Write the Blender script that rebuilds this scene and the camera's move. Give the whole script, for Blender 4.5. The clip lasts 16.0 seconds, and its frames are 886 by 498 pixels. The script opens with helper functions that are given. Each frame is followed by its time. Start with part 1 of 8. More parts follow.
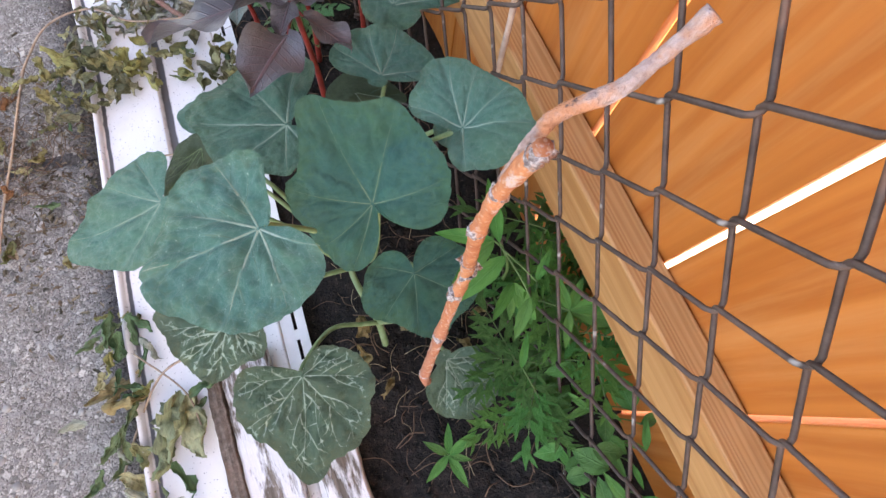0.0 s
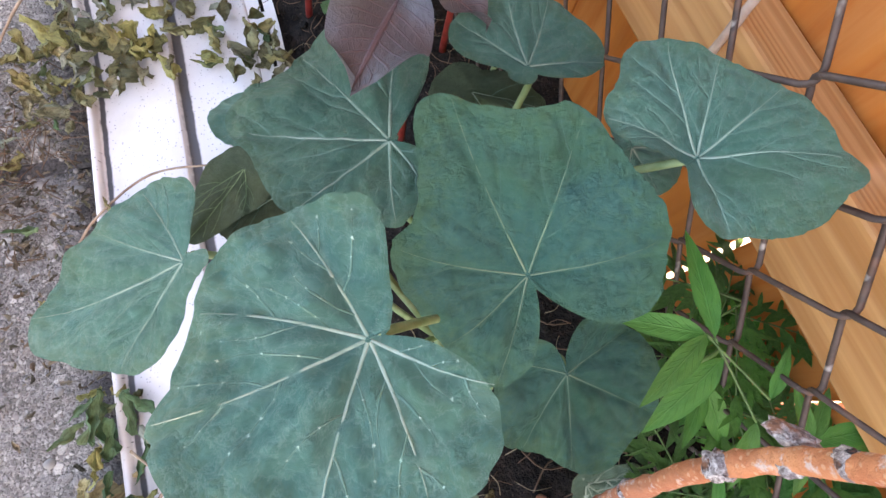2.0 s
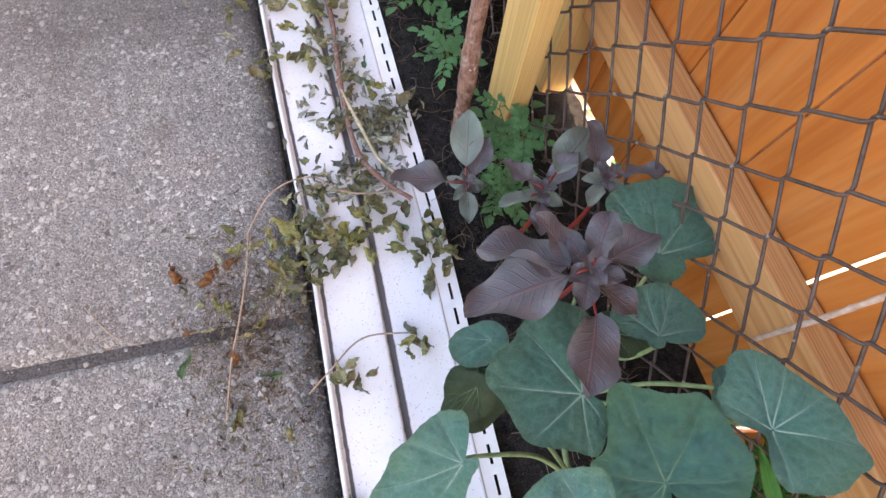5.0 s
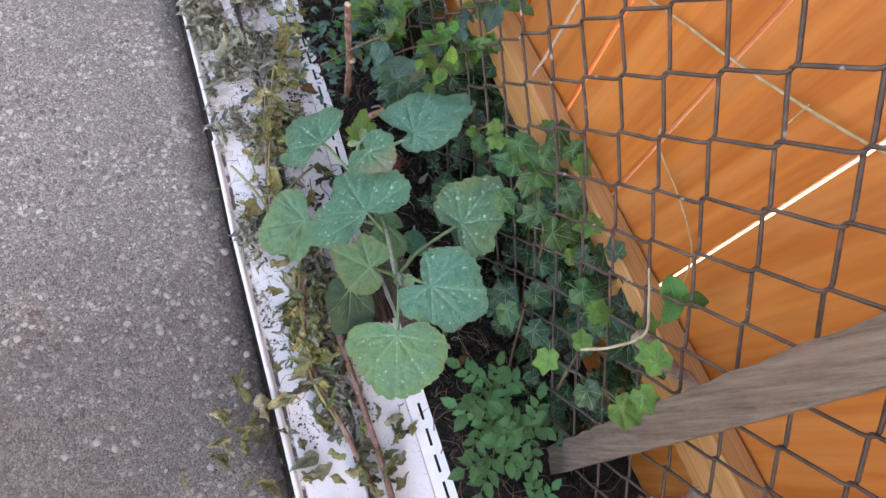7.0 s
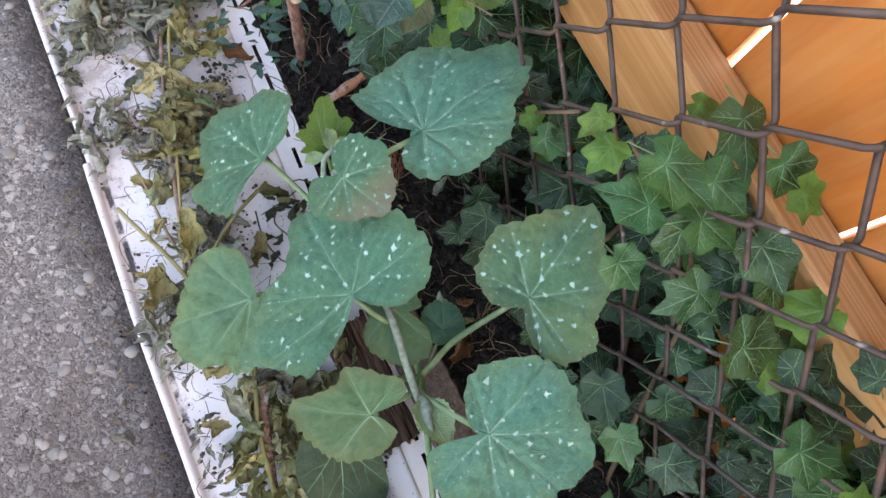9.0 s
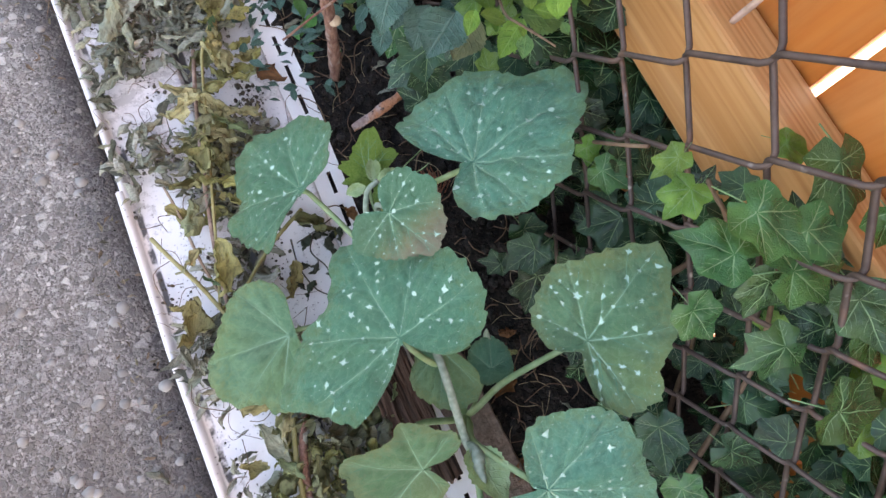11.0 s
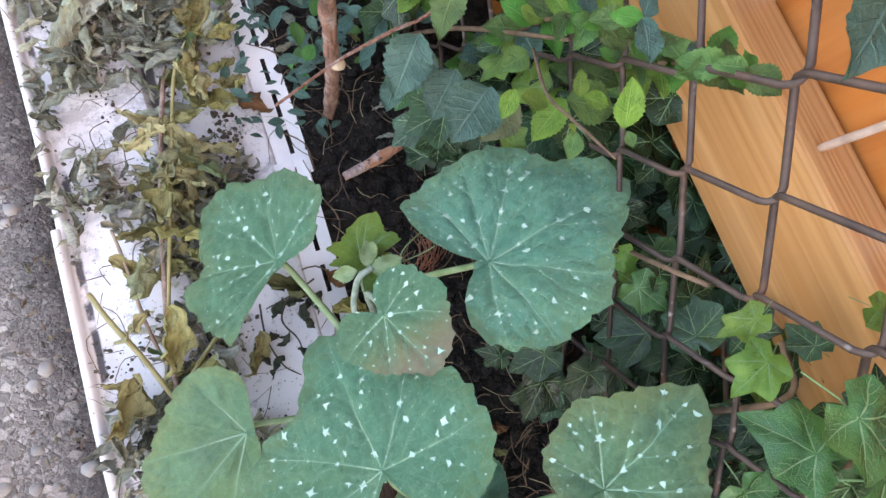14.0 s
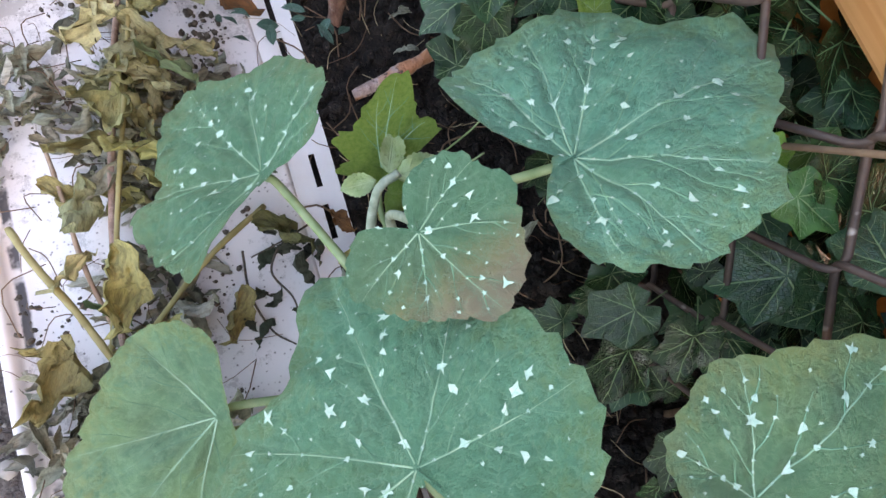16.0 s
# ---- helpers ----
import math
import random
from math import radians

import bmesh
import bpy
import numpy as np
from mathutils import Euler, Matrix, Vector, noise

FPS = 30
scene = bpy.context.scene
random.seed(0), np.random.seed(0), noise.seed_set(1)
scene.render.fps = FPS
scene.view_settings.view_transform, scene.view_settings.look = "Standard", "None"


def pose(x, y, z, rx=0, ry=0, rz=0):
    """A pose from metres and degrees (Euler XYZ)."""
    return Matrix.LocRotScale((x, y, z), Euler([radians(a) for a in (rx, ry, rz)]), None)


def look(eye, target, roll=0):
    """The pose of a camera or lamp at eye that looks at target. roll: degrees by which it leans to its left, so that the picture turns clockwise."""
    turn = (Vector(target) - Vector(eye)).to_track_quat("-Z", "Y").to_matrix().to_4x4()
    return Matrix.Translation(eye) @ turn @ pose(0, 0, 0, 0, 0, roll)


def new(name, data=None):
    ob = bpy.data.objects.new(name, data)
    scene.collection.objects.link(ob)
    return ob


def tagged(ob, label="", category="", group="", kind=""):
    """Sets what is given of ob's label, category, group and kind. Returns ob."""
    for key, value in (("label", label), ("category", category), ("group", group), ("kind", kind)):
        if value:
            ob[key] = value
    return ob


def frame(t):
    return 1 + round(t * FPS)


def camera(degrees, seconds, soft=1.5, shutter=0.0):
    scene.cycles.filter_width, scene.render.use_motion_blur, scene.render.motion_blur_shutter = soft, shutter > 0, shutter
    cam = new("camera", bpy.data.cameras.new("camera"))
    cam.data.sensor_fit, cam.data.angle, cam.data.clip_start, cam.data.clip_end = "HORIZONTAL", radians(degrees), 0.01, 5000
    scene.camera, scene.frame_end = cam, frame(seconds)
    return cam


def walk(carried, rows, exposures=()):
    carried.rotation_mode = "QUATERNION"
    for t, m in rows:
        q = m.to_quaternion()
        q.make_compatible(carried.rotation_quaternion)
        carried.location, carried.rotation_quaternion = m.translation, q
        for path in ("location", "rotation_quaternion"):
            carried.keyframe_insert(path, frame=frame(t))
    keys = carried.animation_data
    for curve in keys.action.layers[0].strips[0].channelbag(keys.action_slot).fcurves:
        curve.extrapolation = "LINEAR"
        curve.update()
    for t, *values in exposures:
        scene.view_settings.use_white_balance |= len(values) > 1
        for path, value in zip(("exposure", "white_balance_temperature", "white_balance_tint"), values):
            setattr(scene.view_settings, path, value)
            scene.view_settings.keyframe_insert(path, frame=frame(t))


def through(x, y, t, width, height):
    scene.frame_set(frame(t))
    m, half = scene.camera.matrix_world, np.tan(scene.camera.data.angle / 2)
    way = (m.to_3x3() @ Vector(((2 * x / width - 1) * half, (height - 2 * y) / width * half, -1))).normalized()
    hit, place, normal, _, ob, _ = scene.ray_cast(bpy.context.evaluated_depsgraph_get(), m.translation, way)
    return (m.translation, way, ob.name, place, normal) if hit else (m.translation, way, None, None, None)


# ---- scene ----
cam = camera(84.0, 16.0)
PATH = [
    (0, (0.277, 0.007, 0.707), (0.63, 0.51, -1.196), 13.4),
    (0.5, (0.248, 0.081, 0.682), (0.62, 0.575, -1.22), 17.3),
    (1, (0.224, 0.134, 0.568), (0.599, 0.638, -1.331), 14.7),
    (1.5, (0.214, 0.145, 0.513), (0.581, 0.637, -1.391), 14.2),
    (2, (0.218, 0.154, 0.535), (0.568, 0.657, -1.369), 15.1),
    (2.5, (0.236, 0.127, 0.542), (0.565, 0.644, -1.361), 15.1),
    (3, (0.232, 0.092, 0.522), (0.567, 0.601, -1.383), 18.6),
    (3.5, (0.229, 0.08, 0.528), (0.562, 0.6, -1.374), 18.5),
    (4, (0.219, 0.09, 0.566), (0.57, 0.64, -1.324), 18.5),
    (4.5, (0.16, 0.165, 0.643), (0.514, 0.735, -1.241), 17.4),
    (4.6, (0.144, 0.188, 0.666), (0.488, 0.767, -1.217), 15.5),
    (5, (0.087, 0.328, 0.795), (0.371, 0.942, -1.087), 8.0),
    (5.1, (0.073, 0.371, 0.83), (0.346, 1.03, -1.039), 5.8),
    (5.2, (0.079, 0.451, 0.856), (0.318, 1.091, -1.024), 3.2),
    (7.3, (0.074, 1.241, 0.859), (0.733, 1.747, -0.961), 31.5),
    (7.5, (0.095, 1.266, 0.829), (0.749, 1.723, -1.005), 31.1),
    (8, (0.155, 1.323, 0.735), (0.717, 1.679, -1.151), 31.8),
    (8.5, (0.198, 1.383, 0.629), (0.717, 1.688, -1.278), 33.9),
    (9, (0.201, 1.442, 0.573), (0.717, 1.726, -1.338), 35.2),
    (9.5, (0.191, 1.459, 0.552), (0.698, 1.734, -1.363), 35.6),
    (10, (0.195, 1.486, 0.549), (0.683, 1.763, -1.37), 34.9),
    (10.2, (0.19, 1.491, 0.539), (0.679, 1.773, -1.38), 34.8),
    (12.3, (0.198, 1.484, 0.584), (0.62, 1.806, -1.344), 24.8),
    (12.5, (0.193, 1.487, 0.581), (0.619, 1.806, -1.347), 25.2),
    (13, (0.203, 1.481, 0.561), (0.632, 1.798, -1.366), 26.0),
    (13.5, (0.239, 1.524, 0.539), (0.745, 1.76, -1.382), 38.4),
    (14, (0.214, 1.581, 0.502), (0.793, 1.831, -1.396), 45.9),
    (14.5, (0.232, 1.611, 0.392), (0.809, 1.854, -1.507), 46.4),
    (15, (0.221, 1.62, 0.37), (0.804, 1.884, -1.525), 45.2),
    (15.5, (0.211, 1.606, 0.366), (0.796, 1.88, -1.526), 44.3),
    (16, (0.204, 1.554, 0.376), (0.782, 1.838, -1.517), 43.3),
]
EXPOSURES = [(0.0, 2.95, 7700, 17), (3.5, 3.13, 7800, 19), (4.4, 3.08, 7800, 18), (5.0, 2.85, 7750, 18), (7.5, 2.8, 7850, 17), (9.5, 3.0, 7850, 17), (13.0, 3.05, 7950, 17), (14.0, 3.25, 8000, 18), (16.0, 3.15, 8100, 18)]
walk(cam, [(t, look(eye, target, roll)) for t, eye, target, roll in PATH], EXPOSURES)

# ---- sky, sun ----
SUN_HEIGHT, SUN_TURN = 34.0, 146.0
world = bpy.data.worlds.new("sky")
scene.world = world
world.use_nodes = True
wn = world.node_tree.nodes
sky = wn.new("ShaderNodeTexSky")
sky.sky_type = "NISHITA"
sky.sun_disc = False
sky.sun_elevation = radians(SUN_HEIGHT)
sky.sun_rotation = radians(SUN_TURN)
sky.air_density, sky.dust_density, sky.ozone_density = 1.0, 3.0, 1.0
wn["Background"].inputs[1].default_value = 0.15
world.node_tree.links.new(sky.outputs[0], wn["Background"].inputs[0])

sun = new("sun", bpy.data.lights.new("sun", "SUN"))
sun.data.energy, sun.data.angle, sun.data.color = 4.0, radians(0.6), (1.0, 0.93, 0.82)
sun_from = Vector((math.sin(radians(SUN_TURN)) * math.cos(radians(SUN_HEIGHT)),
                   math.cos(radians(SUN_TURN)) * math.cos(radians(SUN_HEIGHT)), math.sin(radians(SUN_HEIGHT))))
sun.matrix_world = look(sun_from * 20, (0, 0, 0))

# ---- materials ----


class Nodes:
    """A short way to write node materials."""

    def __init__(self, name, rough=0.6, spec=0.5, metres=False):
        self.mat = bpy.data.materials.new(name)
        self.mat.use_nodes = True
        self.tree = self.mat.node_tree
        self.bsdf = self.tree.nodes["Principled BSDF"]
        self.bsdf.inputs["Roughness"].default_value = rough
        self.bsdf.inputs["Specular IOR Level"].default_value = spec
        self.metres = metres

    def add(self, kind, **inputs):
        node = self.tree.nodes.new(kind)
        for key, value in inputs.items():
            self.put(node.inputs[key.replace("_", " ")], value)
        return node

    def put(self, socket, value):
        if isinstance(value, bpy.types.NodeSocket):
            self.tree.links.new(value, socket)
        else:
            socket.default_value = value

    def coords(self, kind="Object", scale=(1, 1, 1)):
        c = self.add("ShaderNodeTexCoord").outputs[kind]
        m = self.add("ShaderNodeMapping", Vector=c)
        m.inputs["Scale"].default_value = scale
        return m.outputs[0]

    def noise(self, scale, detail=4.0, rough=0.55, vector=None, out="Fac"):
        n = self.add("ShaderNodeTexNoise", Scale=scale, Detail=detail, Roughness=rough)
        if vector is None and self.metres:
            vector = self.coords()
        if vector is not None:
            self.put(n.inputs["Vector"], vector)
        return n.outputs[out]

    def cells(self, scale, feature="F1", out="Distance", vector=None, rand=1.0):
        n = self.add("ShaderNodeTexVoronoi", Scale=scale, Randomness=rand)
        n.feature = feature
        if vector is None and self.metres:
            vector = self.coords()
        if vector is not None:
            self.put(n.inputs["Vector"], vector)
        return n.outputs[out]

    def ramp(self, value, *stops):
        r = self.add("ShaderNodeValToRGB", Fac=value)
        el = r.color_ramp.elements
        while len(el) < len(stops):
            el.new(0.5)
        for e, (at, col) in zip(el, stops):
            e.position = at
            e.color = (*col, 1) if len(col) == 3 else col
        return r.outputs[0]

    def grey(self, value, lo, hi):
        if lo > hi:
            return self.ramp(value, (hi, (1, 1, 1)), (lo, (0, 0, 0)))
        return self.ramp(value, (lo, (0, 0, 0)), (hi, (1, 1, 1)))

    def mix(self, fac, a, b, how="MIX"):
        m = self.tree.nodes.new("ShaderNodeMix")
        m.data_type, m.blend_type = "RGBA", how
        self.put(m.inputs[0], fac)
        for s, v in ((m.inputs[6], a), (m.inputs[7], b)):
            self.put(s, (*v, 1) if isinstance(v, tuple) and len(v) == 3 else v)
        return m.outputs[2]

    def math(self, how, a, b=0.5):
        m = self.tree.nodes.new("ShaderNodeMath")
        m.operation = how
        self.put(m.inputs[0], a)
        self.put(m.inputs[1], b)
        return m.outputs[0]

    def colour(self, value):
        self.put(self.bsdf.inputs["Base Color"], (*value, 1) if isinstance(value, tuple) and len(value) == 3 else value)
        return self

    def bump(self, height, strength=0.4, depth=0.001):
        b = self.add("ShaderNodeBump", Height=height, Strength=strength, Distance=depth)
        self.put(self.bsdf.inputs["Normal"], b.outputs[0])
        return self

    def rough(self, value):
        self.put(self.bsdf.inputs["Roughness"], value)
        return self


def through_light(n, colour, amount):
    """Lets some light pass through a thin leaf."""
    t = n.add("ShaderNodeBsdfTranslucent")
    n.put(t.inputs["Color"], colour if isinstance(colour, bpy.types.NodeSocket) else (*colour, 1))
    m = n.add("ShaderNodeMixShader", Fac=amount)
    n.put(m.inputs[1], n.bsdf.outputs[0])
    n.put(m.inputs[2], t.outputs[0])
    n.put(n.tree.nodes["Material Output"].inputs["Surface"], m.outputs[0])


def leaf_material(name, dark, light, young=None, rough=0.5, patch=0.35, cell=420.0, through=0.12, spec=0.4, margin=None, halo=None, vary=0.3, ribs=0, rib=None, k=1.0, relief=1.0, brown=0.5, faded=None):
    n = Nodes(name, rough, spec)
    wide = n.noise(26.0 * k, 4.0)
    fine = n.noise(170.0 * k, 4.0)
    col = n.mix(n.grey(wide, 0.15, 0.88) if margin else n.grey(wide, 0.28, 0.76), dark, light)
    if young:
        col = n.mix(n.math("MULTIPLY", n.grey(n.noise(11.0 * k, 3.0, vector=n.coords(scale=(1, 1.3, 1.1))), 0.5, 0.75), patch), col, young)
    col = n.mix(n.math("MULTIPLY", n.grey(fine, 0.4, 0.75), 0.3), col, n.mix(0.5, col, light))
    sunk = None
    if margin:
        part_of = n.add("ShaderNodeSeparateXYZ", Vector=n.add("ShaderNodeTexCoord").outputs["UV"])
        edge = n.math("MULTIPLY", n.grey(n.math("ADD", part_of.outputs[0], n.math("MULTIPLY", n.math("SUBTRACT", n.noise(22.0, 4.0), 0.5), 0.9)), 0.75, 1.15), brown)
        if faded:
            # the blade withers from one side of its margin
            at = n.add("ShaderNodeSeparateXYZ", Vector=n.coords())
            lean = n.math("ADD", n.math("MULTIPLY", at.outputs[1], -1.0), n.math("MULTIPLY", n.math("SUBTRACT", n.noise(40.0, 4.0), 0.5), 0.02))
            col = n.mix(n.math("MULTIPLY", n.grey(n.math("ADD", lean, n.math("MULTIPLY", at.outputs[0], 0.3)), 0.012, 0.028), 0.5), col, faded)
            edge = n.math("MULTIPLY", n.grey(n.math("ADD", lean, n.math("MULTIPLY", at.outputs[0], 0.3)), 0.02, 0.04), brown)
        col = n.mix(edge, col, margin)
        col = n.mix(n.math("MULTIPLY", part_of.outputs[1], 0.3), col, halo)
        warp = n.add("ShaderNodeVectorMath", Vector=n.coords())
        warp.operation = "ADD"
        n.put(warp.inputs[1], n.mix(0.994, n.noise(60.0, 2.0, out="Color"), (0.0, 0.0, 0.0)))
        small = n.cells(105.0, "DISTANCE_TO_EDGE", vector=warp.outputs[0])
        quilt = n.grey(small, 0.0, 0.3)
        col = n.mix(n.math("MULTIPLY", n.grey(small, 0.06, 0.015), 0.32), col, halo)
        swell = n.grey(n.cells(58.0, "SMOOTH_F1", vector=warp.outputs[0]), 0.75, 0.1)
        sunk = n.math("SUBTRACT", part_of.outputs[1], n.math("ADD", n.math("MULTIPLY", quilt, 0.75), n.math("MULTIPLY", swell, 1.5)))
    vein = None
    if ribs:
        part_of = n.add("ShaderNodeSeparateXYZ", Vector=n.add("ShaderNodeTexCoord").outputs["UV"])
        off = n.math("ABSOLUTE", part_of.outputs[1])
        run = n.math("MULTIPLY", n.math("SUBTRACT", part_of.outputs[0], n.math("MULTIPLY", off, 0.24)), ribs * 1.3)
        gap = n.math("ABSOLUTE", n.math("SUBTRACT", n.math("FRACT", run), 0.5))
        side = n.math("MULTIPLY", n.grey(gap, 0.40, 0.48), n.grey(off, 0.95, 0.4))
        vein = n.math("MAXIMUM", n.grey(off, 0.07, 0.03), n.math("MULTIPLY", side, 0.6))
        col = n.mix(n.math("MULTIPLY", vein, 0.45), col, rib)
    tint = n.add("ShaderNodeObjectInfo").outputs["Random"]
    shade = n.add("ShaderNodeHueSaturation", Color=col, Value=n.math("ADD", n.math("MULTIPLY", tint, vary), 1.0 - vary / 2))
    n.put(shade.inputs["Hue"], n.math("ADD", n.math("MULTIPLY", tint, 0.03), 0.485))
    col = shade.outputs[0]
    n.colour(col)
    net = n.cells(cell * k, "DISTANCE_TO_EDGE")
    h = n.math("ADD", n.math("MULTIPLY", n.grey(net, 0.0, 0.12), 0.7 if k == 1.0 else 0.6 if relief < 1.0 else 0.1), n.math("MULTIPLY", n.noise(75.0 * k, 4.0), 1.5))
    if sunk is not None:
        h = n.math("SUBTRACT", h, n.math("MULTIPLY", sunk, 2.6))
    if vein is not None:
        h = n.math("SUBTRACT", h, n.math("MULTIPLY", vein, 0.8))
    n.bump(h, 0.7 * relief, 0.0016)
    n.rough(n.math("ADD", n.math("MULTIPLY", fine, 0.25), rough - 0.12))
    through_light(n, col, through)
    return n.mat


M = {}
M["squash_blue"] = leaf_material("blue_green_squash_leaf", (0.054, 0.175, 0.128), (0.102, 0.266, 0.2), (0.105, 0.215, 0.1), 0.42, 0.5, spec=0.5, margin=(0.1, 0.19, 0.1), halo=(0.22, 0.38, 0.3))
M["squash_green"] = leaf_material("mottled_squash_leaf", (0.062, 0.215, 0.128), (0.115, 0.335, 0.215), (0.17, 0.29, 0.1), 0.42, 0.45, spec=0.5, margin=(0.17, 0.26, 0.1), halo=(0.22, 0.44, 0.29))
# Darker copy for leaves underneath: shade is put into its green.
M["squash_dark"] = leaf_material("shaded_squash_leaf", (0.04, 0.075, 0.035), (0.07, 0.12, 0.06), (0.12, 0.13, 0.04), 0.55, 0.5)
M["squash_young"] = leaf_material("young_squash_leaf", (0.1, 0.22, 0.035), (0.2, 0.34, 0.075), None, 0.5, through=0.2)
M["squash_silver"] = leaf_material("silver_veined_squash_leaf", (0.075, 0.14, 0.085), (0.125, 0.2, 0.135), (0.13, 0.18, 0.09), 0.55, 0.5, margin=(0.15, 0.19, 0.09), halo=(0.1, 0.18, 0.12))
M["amaranth"] = leaf_material("purple_amaranth_leaf", (0.066, 0.054, 0.058), (0.132, 0.119, 0.124), (0.11, 0.125, 0.108), 0.36, 0.7, 300.0, spec=0.5, ribs=7, rib=(0.17, 0.075, 0.075), k=0.06)
M["amaranth_green"] = leaf_material("grey_green_amaranth_leaf", (0.1, 0.13, 0.1), (0.19, 0.22, 0.18), (0.13, 0.08, 0.08), 0.45, 0.7, 300.0, ribs=7, rib=(0.2, 0.12, 0.1), k=0.06)
M["tomato"] = leaf_material("pale_green_seedling_leaf", (0.07, 0.21, 0.07), (0.15, 0.33, 0.13), None, 0.45, through=0.25, vary=0.4, ribs=5, rib=(0.2, 0.36, 0.16))
M["fresh"] = leaf_material("fresh_green_leaf", (0.062, 0.22, 0.032), (0.14, 0.36, 0.065), None, 0.42, through=0.3, vary=0.5, ribs=7, rib=(0.14, 0.33, 0.08))
M["fresh_broad"] = leaf_material("fresh_green_broad_leaf", (0.05, 0.18, 0.027), (0.115, 0.3, 0.055), None, 0.42, through=0.3, vary=0.5, ribs=7, rib=(0.14, 0.33, 0.08), k=0.06)
M["weed"] = leaf_material("weed_leaf", (0.042, 0.16, 0.03), (0.1, 0.27, 0.06), None, 0.42, through=0.3, vary=0.6, ribs=5, rib=(0.14, 0.32, 0.1))
M["weed_broad"] = leaf_material("weed_broad_leaf", (0.042, 0.16, 0.03), (0.1, 0.27, 0.06), None, 0.42, through=0.3, vary=0.6, ribs=5, rib=(0.14, 0.32, 0.1), k=0.06)
# Dark ivy's own green, deepened to stand for shade inside the mass.
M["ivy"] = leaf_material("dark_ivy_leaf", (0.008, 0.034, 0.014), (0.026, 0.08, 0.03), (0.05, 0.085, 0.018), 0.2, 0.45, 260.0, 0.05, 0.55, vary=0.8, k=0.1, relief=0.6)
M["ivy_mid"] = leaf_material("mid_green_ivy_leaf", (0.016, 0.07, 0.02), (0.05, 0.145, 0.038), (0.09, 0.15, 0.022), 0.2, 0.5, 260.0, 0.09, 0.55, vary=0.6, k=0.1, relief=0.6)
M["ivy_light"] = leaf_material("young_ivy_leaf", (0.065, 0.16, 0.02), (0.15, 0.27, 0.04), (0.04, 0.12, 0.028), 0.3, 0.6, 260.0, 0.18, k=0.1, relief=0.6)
M["shrub"] = leaf_material("shrub_leaf", (0.045, 0.115, 0.03), (0.115, 0.225, 0.06), (0.17, 0.26, 0.06), 0.4, 0.7, 300.0, 0.2, vary=0.7, ribs=5, rib=(0.2, 0.3, 0.12), k=0.1)
M["shrub_lime"] = leaf_material("lime_shrub_leaf", (0.085, 0.18, 0.022), (0.185, 0.3, 0.042), (0.14, 0.2, 0.03), 0.38, 0.6, 300.0, 0.25, vary=0.5, ribs=5, rib=(0.26, 0.38, 0.12), k=0.1)
M["shrub_blue"] = leaf_material("bluish_shrub_leaf", (0.02, 0.075, 0.05), (0.06, 0.14, 0.105), (0.05, 0.1, 0.05), 0.3, spec=0.55, ribs=5, rib=(0.16, 0.26, 0.2), k=0.1, vary=0.6)
M["shrub_olive"] = leaf_material("olive_brown_shrub_leaf", (0.05, 0.07, 0.025), (0.13, 0.14, 0.06), (0.16, 0.13, 0.06), 0.45, 0.6, 300.0, 0.12, ribs=5, rib=(0.16, 0.18, 0.09), k=0.1)
M["squash_tip"] = leaf_material("pale_hairy_young_leaf", (0.2, 0.32, 0.13), (0.37, 0.48, 0.27), (0.36, 0.46, 0.16), 0.6, 0.5, 300.0, 0.15, ribs=6, rib=(0.38, 0.5, 0.3), k=0.1)
M["squash_olive"] = leaf_material("ageing_olive_squash_leaf", (0.085, 0.215, 0.11), (0.155, 0.33, 0.175), (0.22, 0.29, 0.08), 0.42, 0.6, spec=0.5, margin=(0.24, 0.28, 0.1), halo=(0.26, 0.42, 0.24))
M["squash_wither"] = leaf_material("withering_squash_leaf", (0.062, 0.205, 0.128), (0.12, 0.32, 0.205), (0.22, 0.27, 0.12), 0.45, 0.5, spec=0.45, margin=(0.33, 0.28, 0.2), halo=(0.22, 0.42, 0.28), brown=0.75, faded=(0.26, 0.27, 0.08))
M["squash_teal"] = leaf_material("deep_green_squash_leaf", (0.028, 0.12, 0.09), (0.056, 0.182, 0.142), (0.05, 0.14, 0.045), 0.4, 0.6, spec=0.5, margin=(0.07, 0.17, 0.07), halo=(0.075, 0.19, 0.11))


def plain(name, dark, light, rough=0.6, scale=80.0, bump=0.3, depth=0.0006, spec=0.4):
    n = Nodes(name, rough, spec, True)
    a = n.noise(scale, 4.0)
    n.colour(n.mix(n.grey(a, 0.3, 0.72), dark, light))
    n.bump(n.noise(scale * 3, 3.0), bump, depth)
    return n.mat


M["vein_blue"] = plain("pale_vein", (0.17, 0.28, 0.2), (0.34, 0.44, 0.34), 0.5, 120.0)
M["vein_thin"] = plain("thin_yellowish_vein", (0.12, 0.22, 0.14), (0.22, 0.31, 0.2), 0.5, 120.0)
M["vein_dim"] = plain("dim_vein", (0.06, 0.165, 0.125), (0.1, 0.225, 0.17), 0.5, 120.0)
M["vein_soft"] = plain("faint_vein", (0.085, 0.2, 0.145), (0.145, 0.265, 0.205), 0.5, 120.0)
M["vein_green"] = plain("light_green_vein", (0.18, 0.36, 0.22), (0.31, 0.49, 0.33), 0.5, 120.0)
M["vein_faint"] = plain("faint_green_vein", (0.1, 0.265, 0.15), (0.16, 0.34, 0.21), 0.5, 120.0)
M["silver"] = plain("silver_leaf_mottling", (0.26, 0.45, 0.35), (0.44, 0.6, 0.49), 0.5, 300.0)
